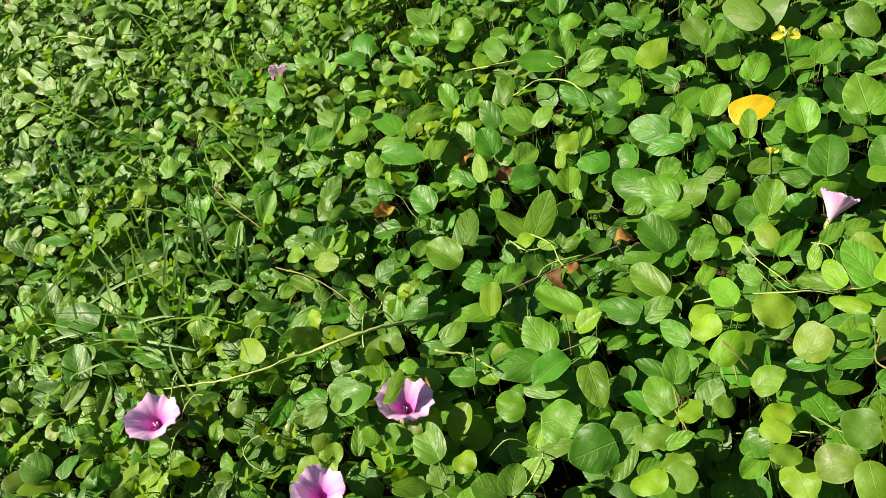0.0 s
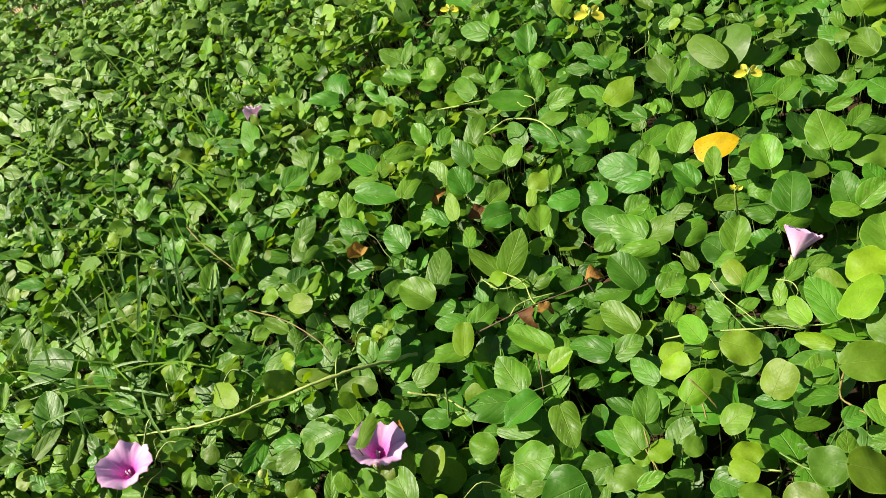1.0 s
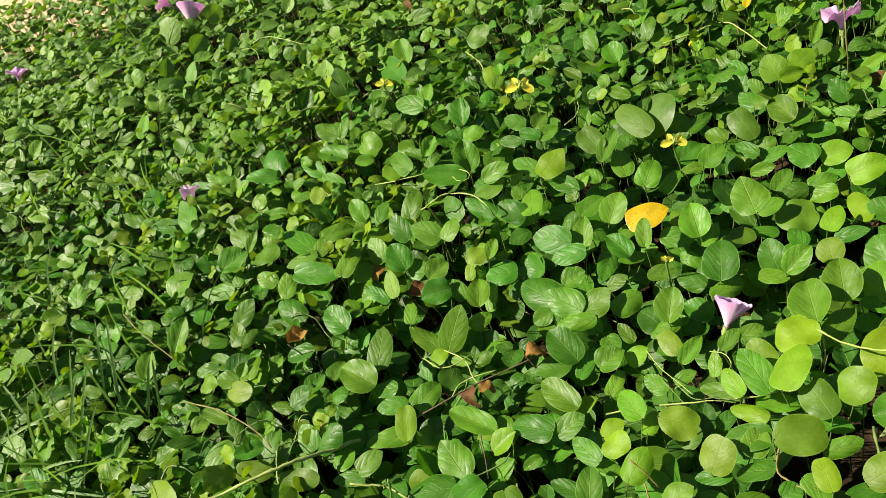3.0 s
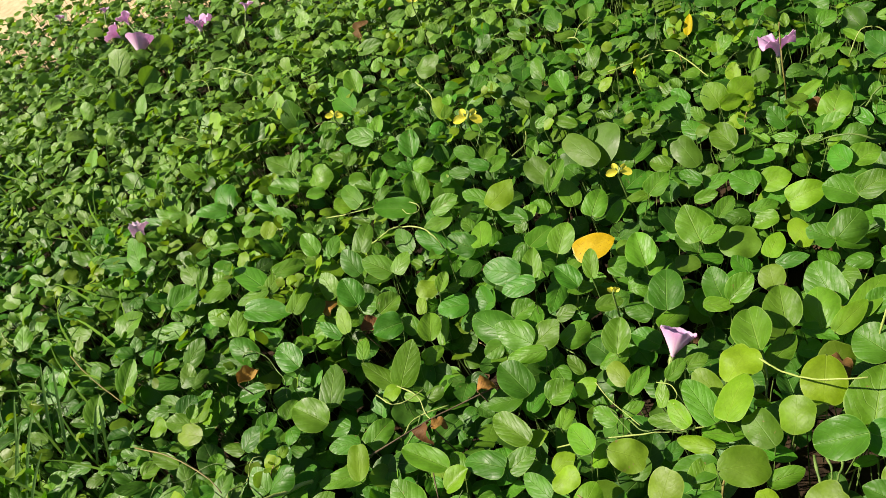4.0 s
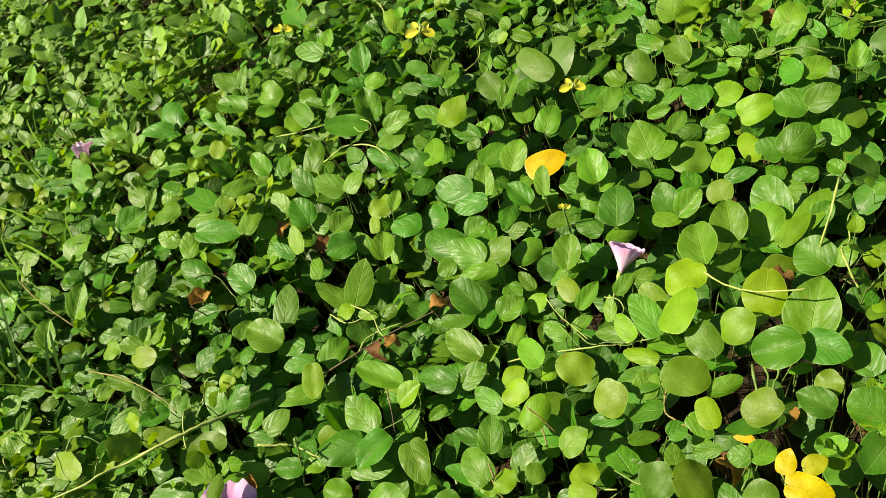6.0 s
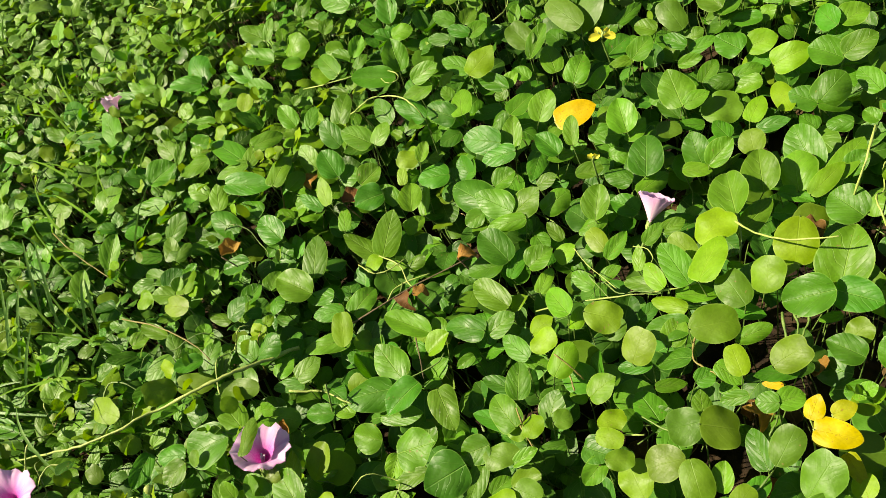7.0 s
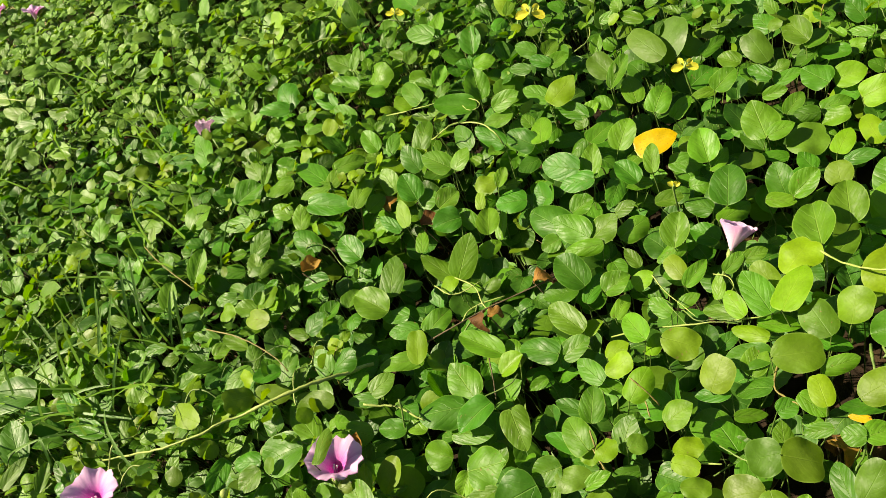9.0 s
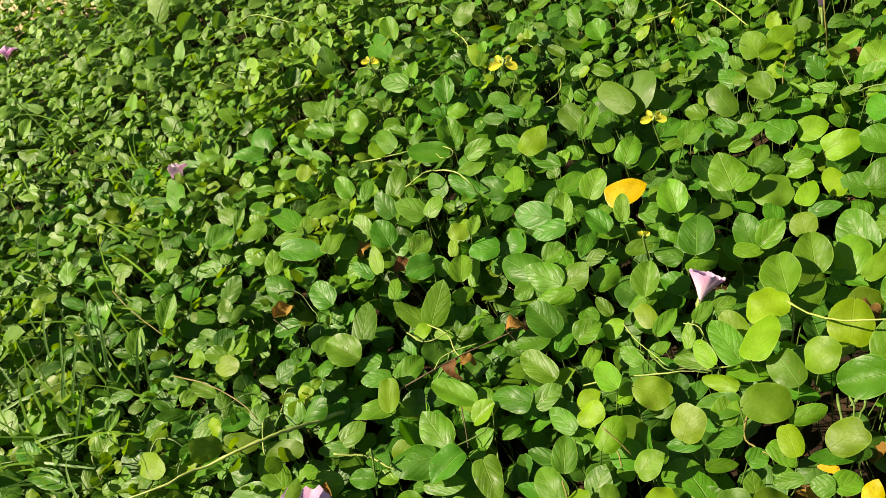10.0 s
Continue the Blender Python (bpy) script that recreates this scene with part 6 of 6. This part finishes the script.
def lone_leaf(name, kind, material, row, label, category="leaf"):
    """A withered leaf that lies loose on the mat, with a short stalk."""
    x, y, z, rx, ry, rz, size, *width = row
    thing = tagged(new(name), label, category, "withered leaves")
    thing.matrix_basis = pose(x, y, z, rx, ry, rz)
    ob = new("blade", coated(kind, 0 if material is YELLOW else int(abs(x * 1000)) % 9, material))
    ob.parent = thing
    across = width[0] if width else size
    ob.matrix_basis = Matrix.Diagonal((across / 1000, size / 1000, min(size, across) / 1000, 1))
    bm = bmesh.new()
    foot = thing.matrix_basis.inverted() @ (thing.matrix_basis @ Vector((0, size / 1400, 0)) - Vector((0, 0, 0.09)))
    tube(bm, [foot, foot * 0.4 + Vector((0.003, 0, 0.002)), (0, 0, -0.0004)], 0.0011, 0.0008, 5)
    part("stalk", bm, OLD_STEM if kind == "dead" else RUNNER, thing)


def runner(points, thick, material, label, name="vine_runner", end=0.75):
    """A creeping stem through points, smoothed, thickened at its nodes, with a few joints."""
    p = [Vector(q) for q in points]
    p = [p[0] * 2 - p[1]] + p + [p[-1] * 2 - p[-2]]
    fine = []
    for a, b, c, d in zip(p, p[1:], p[2:], p[3:]):
        for s in (0, 0.25, 0.5, 0.75):
            fine.append(0.5 * (2 * b + (c - a) * s + (2 * a - 5 * b + 4 * c - d) * s * s + (3 * b - a - 3 * c + d) * s ** 3))
    fine.append(p[-2])
    r = random.Random(len(points) + int(p[1].x * 1000))
    fine = [q + Vector((r.gauss(0, 1), r.gauss(0, 1), r.gauss(0, 1))) * thick * 0.22 for q in fine]
    stem = bmesh.new()
    tube(stem, fine, thick, thick * end, 7)
    for v in stem.verts:
        i = min(range(len(fine)), key=lambda n: (fine[n] - v.co).length_squared)
        if i % 5 == 2:
            v.co = fine[i] + (v.co - fine[i]) * 1.35
    thing = part(name, stem, material)
    return tagged(thing, label, "stem", "runners and tendrils")


# Thin stems that wind over and under the leaves.
r = random.Random(63)
for n in range(70):
    x, y, a, bendy = r.uniform(-0.7, 0.9), r.uniform(0.15, 1.6), r.uniform(0, 6.283), r.gauss(0, 0.5)
    if not in_view(x, y) or set_out(x, y):
        continue
    trail = []
    for i in range(6):
        trail.append((x, y, canopy(x, y) + (0.004 if i in (1, 2, 4) else -0.014) + r.uniform(-0.006, 0.008)))
        x, y, a = x + 0.026 * math.cos(a), y + 0.026 * math.sin(a), a + bendy + r.gauss(0, 0.35)
    runner(trail, r.uniform(0.0006, 0.0012), r.choice((STEM, STEM, RUNNER)), "thin green stem winding through the leaves", end=0.5)

# ---- flowers, withered leaves, runners ----
morning_glory((-0.415, 0.672, 0.195), (0.28, -0.01, 0.96), 0.063, 1.00, 1)
morning_glory((-0.113, 0.498, 0.208), (0.44, 0.11, 0.89), 0.059, 1.00, 2)
morning_glory((-0.229, 0.446, 0.216), (0.37, 0.01, 0.93), 0.052, 1.00, 3, crumple=0.2)
morning_glory((0.388, 0.460, 0.198), (0.69, 0.31, 0.65), 0.039, 0.70, 4, label="half-open pale mauve flower seen as a narrow trumpet")
morning_glory((-0.100, 1.265, 0.198), (0.05, 0.62, 0.78), 0.034, 0.90, 5, crumple=0.8, label="small wilted pale pink flower, petals faded and limp", faded=True)
morning_glory((0.025, 2.145, 0.211), (-0.48, 0.51, 0.72), 0.049, 0.90, 6)
morning_glory((0.081, 2.009, 0.212), (0.53, 0.55, 0.64), 0.066, 0.70, 7, label="mauve trumpet flower standing over the leaves")
morning_glory((0.073, 2.175, 0.219), (-0.05, 0.62, 0.79), 0.035, 0.80, 8, crumple=0.5)
morning_glory((0.221, 1.937, 0.203), (0.42, 0.34, 0.84), 0.054, 1.00, 9, crumple=0.6, label="wide mauve flower with a ragged rim")
morning_glory((0.336, 1.905, 0.190), (0.56, 0.19, 0.81), 0.027, 0.80, 10, crumple=0.6)
morning_glory((-0.083, 2.570, 0.186), (0.48, 0.24, 0.84), 0.025, 0.90, 11, crumple=0.6)
morning_glory((0.042, 2.308, 0.219), (0.48, 0.24, 0.84), 0.020, 0.90, 12, crumple=0.6)
morning_glory((0.830, 0.745, 0.198), (0.26, 0.36, 0.9), 0.044, 0.85, 13, crumple=0.7, label="mauve flower with crumpled petals")
morning_glory((-0.411, 2.335, 0.182), (0.4, 0.07, 0.91), 0.053, 0.90, 14, crumple=0.3)
morning_glory((-0.520, 2.485, 0.189), (0.24, 0.24, 0.94), 0.049, 0.90, 15, crumple=0.3)

bean_flower((0.429, 0.966, 0.222), 0.043, (0.84, -0.47, -0.28), (0.5, 0.31, 0.81), 16, 1.0)
bean_flower((0.509, 0.708, 0.199), 0.033, (0.84, -0.47, -0.28), (0.5, 0.31, 0.81), 17, 1.0)
bean_flower((0.283, 1.194, 0.215), 0.029, (0.84, -0.47, -0.28), (0.5, 0.31, 0.81), 18, 0.8)
bean_flower((0.371, 0.549, 0.204), 0.016, (0.84, -0.47, -0.28), (0.5, 0.31, 0.81), 19, 0.5)
bean_flower((0.327, 0.232, 0.176), 0.012, (0.84, -0.45, -0.31), (0.56, 0.43, 0.71), 20, 0.5)
bean_flower((0.551, 1.374, 0.228), 0.024, (0.84, -0.47, -0.28), (0.5, 0.31, 0.81), 21, 0.5)

lone_leaf("yellow_leaf", "oval", YELLOW, (0.380, 0.640, 0.192, 7, 19, -110, 54, 37), "orange-yellow withering leaf with brown specks")
lone_leaf("yellow_leaf", "oval", LEMON, (0.308, 0.171, 0.223, 4, 12, -144, 37, 26), "broad lemon-yellow withering leaf")
lone_leaf("yellow_leaf", "oval", LEMON, (0.312, 0.178, 0.223, 17, -7, -67, 23, 17), "lemon-yellow withering leaf folded upright")
lone_leaf("yellow_leaf", "oval", LEMON, (0.311, 0.173, 0.197, 2, 12, -153, 20, 13), "small lemon-yellow withering leaf under a broad one")
lone_leaf("yellow_leaf", "oval", LIME, (0.327, 0.170, 0.226, 11, 8, -108, 21, 17), "greenish yellow withering leaf")
lone_leaf("yellow_leaf", "oval", LIME, (0.317, 0.145, 0.207, -6, 11, 163, 27, 15), "greenish yellow leaf among green ones")
lone_leaf("yellow_leaf", "oval", YELLOW, (0.322, 0.216, 0.210, -3, -13, 39, 18, 8), "narrow orange-yellow scrap of leaf")
lone_leaf("dead_leaf", "dead", TAN, (-0.105, 0.521, 0.153, 19, 3, -51, 28), "curled yellow-brown leaf behind a flower")
lone_leaf("yellow_leaf", "oval", LEMON, (0.797, 0.895, 0.171, 27, 1, -51, 38, 14), "narrow yellow leaf standing upright")
lone_leaf("yellow_leaf", "bean", LEMON, (0.702, 0.914, 0.145, 38, -1, -93, 24), "small yellow leaf among green ones")
lone_leaf("dead_leaf", "dead", TAN, (-0.060, 0.793, 0.192, -17, 5, -96, 31), "curled brown dead leaf over green ones")
lone_leaf("dead_leaf", "dead", BROWN, (0.110, 0.587, 0.164, -34, 29, 121, 26), "shrivelled brown dead leaf hanging down")
lone_leaf("dead_leaf", "dead", TAN, (0.113, 0.574, 0.169, -15, -12, -108, 20), "tan curled dying leaf on a runner")
lone_leaf("dead_leaf", "dead", BROWN, (0.111, 0.793, 0.142, -10, 3, -102, 31), "brown and yellow dying leaf")
lone_leaf("dead_leaf", "dead", TAN, (0.081, 0.857, 0.152, 19, 0, -72, 26), "withered yellow leaf scrap under green leaves")
lone_leaf("dead_leaf", "dead", BROWN, (0.437, 1.432, 0.191, 51, -10, -81, 40), "dark red-brown dead leaf standing upright")
lone_leaf("dead_leaf", "dead", TAN, (0.181, 0.581, 0.164, -6, -9, -105, 24), "tan dead leaf among green leaves")
lone_leaf("dead_leaf", "dead", TAN, (0.308, 0.240, 0.153, -23, -32, 180, 31), "crumpled brown dead leaf near the ground")
lone_leaf("dead_leaf", "dead", BROWN, (0.302, 0.232, 0.134, 24, 32, 1, 26), "crumpled brown dead leaf near the ground")
lone_leaf("dead_leaf", "dead", TAN, (0.368, 0.237, 0.150, 4, -22, -135, 23), "tan dead leaf on the ground")
lone_leaf("dead_leaf", "dead", BROWN, (0.267, 0.173, 0.082, 15, -28, -98, 32), "brown dead leaf on the ground")
lone_leaf("dead_leaf", "dead", BROWN, (0.107, 0.288, 0.074, 2, -12, -89, 24), "brown dead leaf on the ground")
lone_leaf("dead_leaf", "dead", BROWN, (0.778, 0.652, 0.145, -4, -9, -140, 31), "red-brown dead leaf among green ones")
lone_leaf("dead_leaf", "dead", BROWN, (0.473, 0.341, 0.185, -18, -31, -155, 26), "torn brown dead leaf under green ones")

runner([(-0.038, 0.626, 0.148), (-0.080, 0.621, 0.174), (-0.108, 0.618, 0.190), (-0.137, 0.620, 0.199), (-0.170, 0.624, 0.202), (-0.207, 0.636, 0.196), (-0.230, 0.638, 0.203), (-0.257, 0.639, 0.205), (-0.305, 0.655, 0.203), (-0.344, 0.683, 0.192), (-0.412, 0.734, 0.167)], 0.0024, RUNNER, "pale green creeping runner lying over the leaves", end=0.45)
runner([(0.014, 0.605, 0.152), (0.073, 0.591, 0.163), (0.125, 0.591, 0.155), (0.194, 0.578, 0.153), (0.233, 0.579, 0.148)], 0.0010, OLD_STEM, "brown creeping runner under the leaves")
runner([(0.178, 0.906, 0.175), (0.197, 0.875, 0.195), (0.212, 0.856, 0.213), (0.229, 0.855, 0.213), (0.248, 0.836, 0.214), (0.259, 0.813, 0.215), (0.262, 0.785, 0.214), (0.265, 0.779, 0.196)], 0.0012, RUNNER, "pale jointed runner arching over the leaves")
runner([(0.214, 0.472, 0.136), (0.243, 0.437, 0.165), (0.283, 0.401, 0.178), (0.320, 0.367, 0.190), (0.348, 0.355, 0.187)], 0.0009, RUNNER, "pale creeping runner between the leaves")
runner([(-0.206, 0.791, 0.205), (-0.164, 0.733, 0.211), (-0.136, 0.681, 0.205), (-0.127, 0.649, 0.199)], 0.0009, RED_STEM, "thin reddish young shoot with new leaves")
runner([(0.834, 0.743, 0.224), (0.803, 0.711, 0.207), (0.793, 0.697, 0.167), (0.801, 0.702, 0.107)], 0.0011, RED_STEM, "thin reddish upright shoot before a flower")
runner([(0.566, 0.345, 0.245), (0.533, 0.325, 0.240), (0.517, 0.320, 0.206), (0.525, 0.329, 0.140)], 0.0012, RUNNER, "upright green shoot above the leaves")
runner([(0.667, 0.935, 0.167), (0.703, 0.922, 0.165), (0.740, 0.910, 0.166), (0.759, 0.891, 0.167), (0.756, 0.850, 0.166), (0.744, 0.794, 0.167)], 0.0012, RUNNER, "pale thin tendril over the leaves", "tendril")
runner([(0.166, 1.010, 0.178), (0.190, 0.954, 0.205), (0.217, 0.932, 0.209), (0.248, 0.914, 0.209), (0.273, 0.887, 0.209), (0.277, 0.864, 0.212), (0.268, 0.856, 0.213), (0.258, 0.865, 0.212), (0.257, 0.881, 0.211)], 0.0008, RUNNER, "curling pale tendril over the leaves", "tendril")
runner([(0.416, 0.383, 0.207), (0.410, 0.347, 0.225), (0.411, 0.319, 0.241), (0.418, 0.294, 0.256), (0.436, 0.269, 0.269)], 0.0010, RUNNER, "long green leaf stalk over the leaves", "tendril")
runner([(0.057, 1.696, 0.173), (0.101, 1.721, 0.169), (0.131, 1.702, 0.176), (0.144, 1.655, 0.182), (0.138, 1.598, 0.184)], 0.0009, RUNNER, "pale arching tendril over the leaves", "tendril")
runner([(0.145, 1.704, 0.179), (0.179, 1.687, 0.184), (0.209, 1.628, 0.183), (0.228, 1.528, 0.198)], 0.0010, RUNNER, "pale arching tendril over the leaves", "tendril")
runner([(0.438, 1.183, 0.191), (0.432, 1.137, 0.203), (0.428, 1.099, 0.208), (0.421, 1.077, 0.207)], 0.0012, RUNNER, "short pale tendril over the leaves", "tendril")
runner([(0.097, 1.298, 0.188), (0.132, 1.311, 0.190), (0.165, 1.306, 0.187), (0.190, 1.281, 0.184)], 0.0009, RUNNER, "pale arching tendril over the leaves", "tendril")
runner([(0.173, 1.415, 0.198), (0.182, 1.390, 0.197), (0.188, 1.362, 0.192), (0.210, 1.369, 0.194), (0.228, 1.377, 0.199)], 0.0008, RUNNER, "curling pale tendril over the leaves", "tendril")
runner([(0.428, 0.843, 0.211), (0.457, 0.861, 0.200), (0.478, 0.889, 0.190), (0.489, 0.914, 0.186)], 0.0009, RUNNER, "curling pale tendril over the leaves", "tendril")
runner([(-0.307, 0.552, 0.195), (-0.298, 0.561, 0.194), (-0.283, 0.562, 0.193), (-0.265, 0.553, 0.192), (-0.249, 0.536, 0.191)], 0.0011, RUNNER, "curling green tendril near a flower", "tendril")
runner([(-0.308, 0.560, 0.193), (-0.307, 0.544, 0.193), (-0.299, 0.527, 0.192), (-0.284, 0.511, 0.191), (-0.272, 0.513, 0.190)], 0.0010, STEM, "curling green tendril near a flower", "tendril")
runner([(-0.064, 0.550, 0.188), (-0.048, 0.539, 0.183), (-0.033, 0.529, 0.179), (-0.021, 0.509, 0.174), (-0.013, 0.497, 0.171)], 0.0013, RUNNER, "pale creeping stem with nodes")
runner([(-0.024, 0.523, 0.194), (-0.030, 0.516, 0.179), (-0.049, 0.506, 0.137)], 0.0013, STEM, "upright green shoot above the leaves")
runner([(0.309, 0.208, 0.197), (0.297, 0.199, 0.201), (0.286, 0.195, 0.201), (0.276, 0.188, 0.198), (0.267, 0.178, 0.195), (0.264, 0.170, 0.194)], 0.0009, STEM, "winding pale green tendril over a leaf", "tendril")
runner([(0.264, 0.171, 0.194), (0.245, 0.168, 0.192), (0.230, 0.171, 0.191)], 0.0009, STEM, "winding pale green tendril over a leaf", "tendril")
runner([(0.282, 0.189, 0.199), (0.274, 0.178, 0.196), (0.279, 0.166, 0.196), (0.290, 0.157, 0.197)], 0.0008, RUNNER, "thin tendril wound over a leaf", "tendril")
runner([(0.197, 0.347, 0.185), (0.194, 0.359, 0.197), (0.188, 0.376, 0.209)], 0.0009, RED_STEM, "reddish young shoot with pale leaves")
runner([(0.127, 0.363, 0.192), (0.121, 0.347, 0.180), (0.117, 0.339, 0.150)], 0.0009, RED_STEM, "reddish young shoot with pale leaves")
runner([(-0.443, 1.771, 0.202), (-0.500, 1.853, 0.202), (-0.563, 1.944, 0.188), (-0.587, 1.947, 0.188)], 0.0012, RUNNER, "pale arching tendril over the leaves", "tendril")
runner([(-0.399, 1.130, 0.180), (-0.392, 1.105, 0.175), (-0.410, 1.061, 0.166), (-0.442, 1.049, 0.167), (-0.475, 1.033, 0.172), (-0.483, 1.011, 0.173)], 0.0009, RUNNER, "long thin winding tendril over the leaves", "tendril")
runner([(-0.592, 0.892, 0.187), (-0.547, 0.883, 0.185), (-0.503, 0.874, 0.182), (-0.451, 0.839, 0.188)], 0.0011, STEM, "long thin green stem")
# ---- stems that show between the leaves ----
runner([(0.108, 0.676, 0.142), (0.121, 0.642, 0.144), (0.117, 0.609, 0.147), (0.119, 0.590, 0.148)], 0.0009, RUNNER, "thin pale stem between the leaves")
runner([(0.080, 0.680, 0.146), (0.089, 0.653, 0.147), (0.105, 0.643, 0.147), (0.131, 0.643, 0.146)], 0.0009, RUNNER, "thin pale stem between the leaves")
runner([(0.083, 0.604, 0.146), (0.101, 0.614, 0.145), (0.124, 0.609, 0.145), (0.145, 0.601, 0.145)], 0.0010, RUNNER, "thin pale stem between the leaves")
runner([(0.079, 0.590, 0.146), (0.098, 0.600, 0.146), (0.112, 0.615, 0.145)], 0.0010, STEM, "thin green leaf stalk between the leaves")
runner([(0.289, 0.489, 0.168), (0.287, 0.470, 0.168), (0.286, 0.454, 0.170), (0.287, 0.434, 0.174), (0.287, 0.409, 0.180)], 0.0006, RUNNER, "thin pale stem between the leaves")
runner([(0.286, 0.429, 0.169), (0.287, 0.405, 0.175), (0.302, 0.390, 0.181), (0.314, 0.368, 0.189)], 0.0007, STEM, "thin green leaf stalk between the leaves")
runner([(0.281, 0.460, 0.163), (0.278, 0.429, 0.168), (0.276, 0.406, 0.173)], 0.0006, STEM, "thin green leaf stalk between the leaves")
runner([(0.371, 0.267, 0.214), (0.358, 0.250, 0.214), (0.342, 0.233, 0.213)], 0.0013, STEM, "thin green leaf stalk between the leaves")
runner([(0.381, 0.263, 0.210), (0.373, 0.250, 0.211), (0.362, 0.241, 0.211)], 0.0011, STEM, "thin green leaf stalk between the leaves")
runner([(0.391, 0.253, 0.211), (0.378, 0.245, 0.211), (0.362, 0.237, 0.211)], 0.0011, STEM, "thin green leaf stalk between the leaves")
runner([(0.308, 0.310, 0.198), (0.288, 0.293, 0.196), (0.287, 0.277, 0.199), (0.290, 0.264, 0.202)], 0.0010, RED_STEM, "thin reddish shoot stem between the leaves")
runner([(0.128, 0.373, 0.171), (0.120, 0.357, 0.171), (0.118, 0.336, 0.172), (0.117, 0.327, 0.172)], 0.0009, RED_STEM, "thin reddish shoot stem between the leaves")
runner([(0.194, 0.375, 0.181), (0.188, 0.357, 0.181), (0.183, 0.345, 0.180)], 0.0010, RED_STEM, "thin reddish shoot stem between the leaves")
runner([(0.329, 0.429, 0.194), (0.335, 0.414, 0.200), (0.332, 0.400, 0.202), (0.322, 0.394, 0.201)], 0.0006, RUNNER, "thin pale stem between the leaves")
runner([(0.086, 0.533, 0.152), (0.077, 0.507, 0.153), (0.066, 0.478, 0.154)], 0.0008, OLD_STEM, "thin brown stem between the leaves")
runner([(0.036, 0.488, 0.163), (0.058, 0.485, 0.161), (0.087, 0.481, 0.159), (0.102, 0.486, 0.159)], 0.0009, STEM, "thin green leaf stalk between the leaves")
runner([(-0.276, 1.082, 0.174), (-0.257, 1.016, 0.177), (-0.231, 0.946, 0.181), (-0.215, 0.907, 0.182)], 0.0009, RED_STEM, "thin reddish shoot stem between the leaves")
runner([(0.433, 0.388, 0.185), (0.413, 0.362, 0.198), (0.388, 0.337, 0.208)], 0.0011, STEM, "thin green leaf stalk between the leaves")
runner([(0.228, 0.236, 0.178), (0.228, 0.255, 0.176), (0.222, 0.272, 0.172), (0.218, 0.287, 0.170)], 0.0009, STEM, "thin green leaf stalk between the leaves")
runner([(0.207, 0.269, 0.177), (0.195, 0.280, 0.174), (0.187, 0.286, 0.173)], 0.0008, RUNNER, "thin pale stem between the leaves")

# ---- grass that leans over ----
bm = bmesh.new()
for foot, tip in [
    ((-0.393, 0.870, 0.155), (-0.347, 1.016, 0.216)), ((-0.388, 0.866, 0.156), (-0.326, 0.977, 0.209)), ((-0.387, 0.899, 0.173), (-0.346, 0.967, 0.207)),
    ((-0.457, 0.960, 0.133), (-0.487, 1.095, 0.193)), ((-0.463, 0.909, 0.138), (-0.507, 1.078, 0.196)), ((-0.515, 0.972, 0.162), (-0.437, 1.005, 0.171)),
    ((-0.542, 0.968, 0.166), (-0.371, 0.930, 0.190)), ((-0.479, 0.877, 0.164), (-0.365, 0.820, 0.192)), ((-0.498, 0.981, 0.159), (-0.419, 0.946, 0.176)),
    ((-0.389, 0.820, 0.156), (-0.320, 0.874, 0.215)), ((-0.322, 0.922, 0.150), (-0.278, 1.019, 0.227)), ((-0.343, 0.954, 0.148), (-0.296, 1.037, 0.225)),
    ((-0.280, 0.858, 0.159), (-0.231, 0.883, 0.224)), ((-0.261, 0.851, 0.163), (-0.227, 0.878, 0.225)), ((-0.604, 0.932, 0.174), (-0.477, 0.875, 0.180)),
    ((-0.635, 0.988, 0.162), (-0.527, 1.036, 0.197)), ((-0.580, 0.832, 0.167), (-0.461, 0.797, 0.195)), ((-0.478, 0.770, 0.175), (-0.478, 0.809, 0.195))]:
    grass(bm, foot, tip, (0.006, 0.0, 0.012), 0.0021)
for foot, tip in [
    ((-0.441, 0.799, 0.174), (-0.478, 0.798, 0.196)), ((-0.513, 1.355, 0.164), (-0.512, 1.521, 0.225)), ((-0.317, 1.591, 0.163), (-0.282, 1.573, 0.224)),
    ((-0.268, 1.382, 0.170), (-0.227, 1.391, 0.234)), ((0.037, 1.328, 0.160), (0.061, 1.298, 0.223)), ((-0.498, 1.841, 0.165), (-0.449, 1.857, 0.239)),
    ((-0.352, 0.756, 0.178), (-0.451, 0.844, 0.181)), ((-0.354, 0.660, 0.177), (-0.370, 0.769, 0.206)), ((-0.397, 0.986, 0.159), (-0.365, 1.117, 0.208)),
    ((-0.382, 1.210, 0.186), (-0.339, 1.307, 0.224))]:
    grass(bm, foot, tip, (-0.006, 0.0, 0.012), 0.0019)
tagged(part("tall_grass", bm, GRASS), "taller thin grass blades leaning over the leaves", "grass", kind="stuff")
bud = tagged(new("flower_bud"), "small tan seed capsule on a thin stalk", "bud")
bud.location = (-0.249, 0.552, 0.192)
bm = bmesh.new()
bmesh.ops.create_icosphere(bm, subdivisions=2, radius=0.0055, matrix=Matrix.Diagonal((1, 1, 1.25, 1)))
part("capsule", bm, RUNNER, bud)
bm = bmesh.new()
tube(bm, [(0.01, 0.012, -0.1), (0.008, 0.004, -0.04), (0, 0, 0)], 0.0012, 0.001, 5)
part("stalk", bm, STEM, bud)
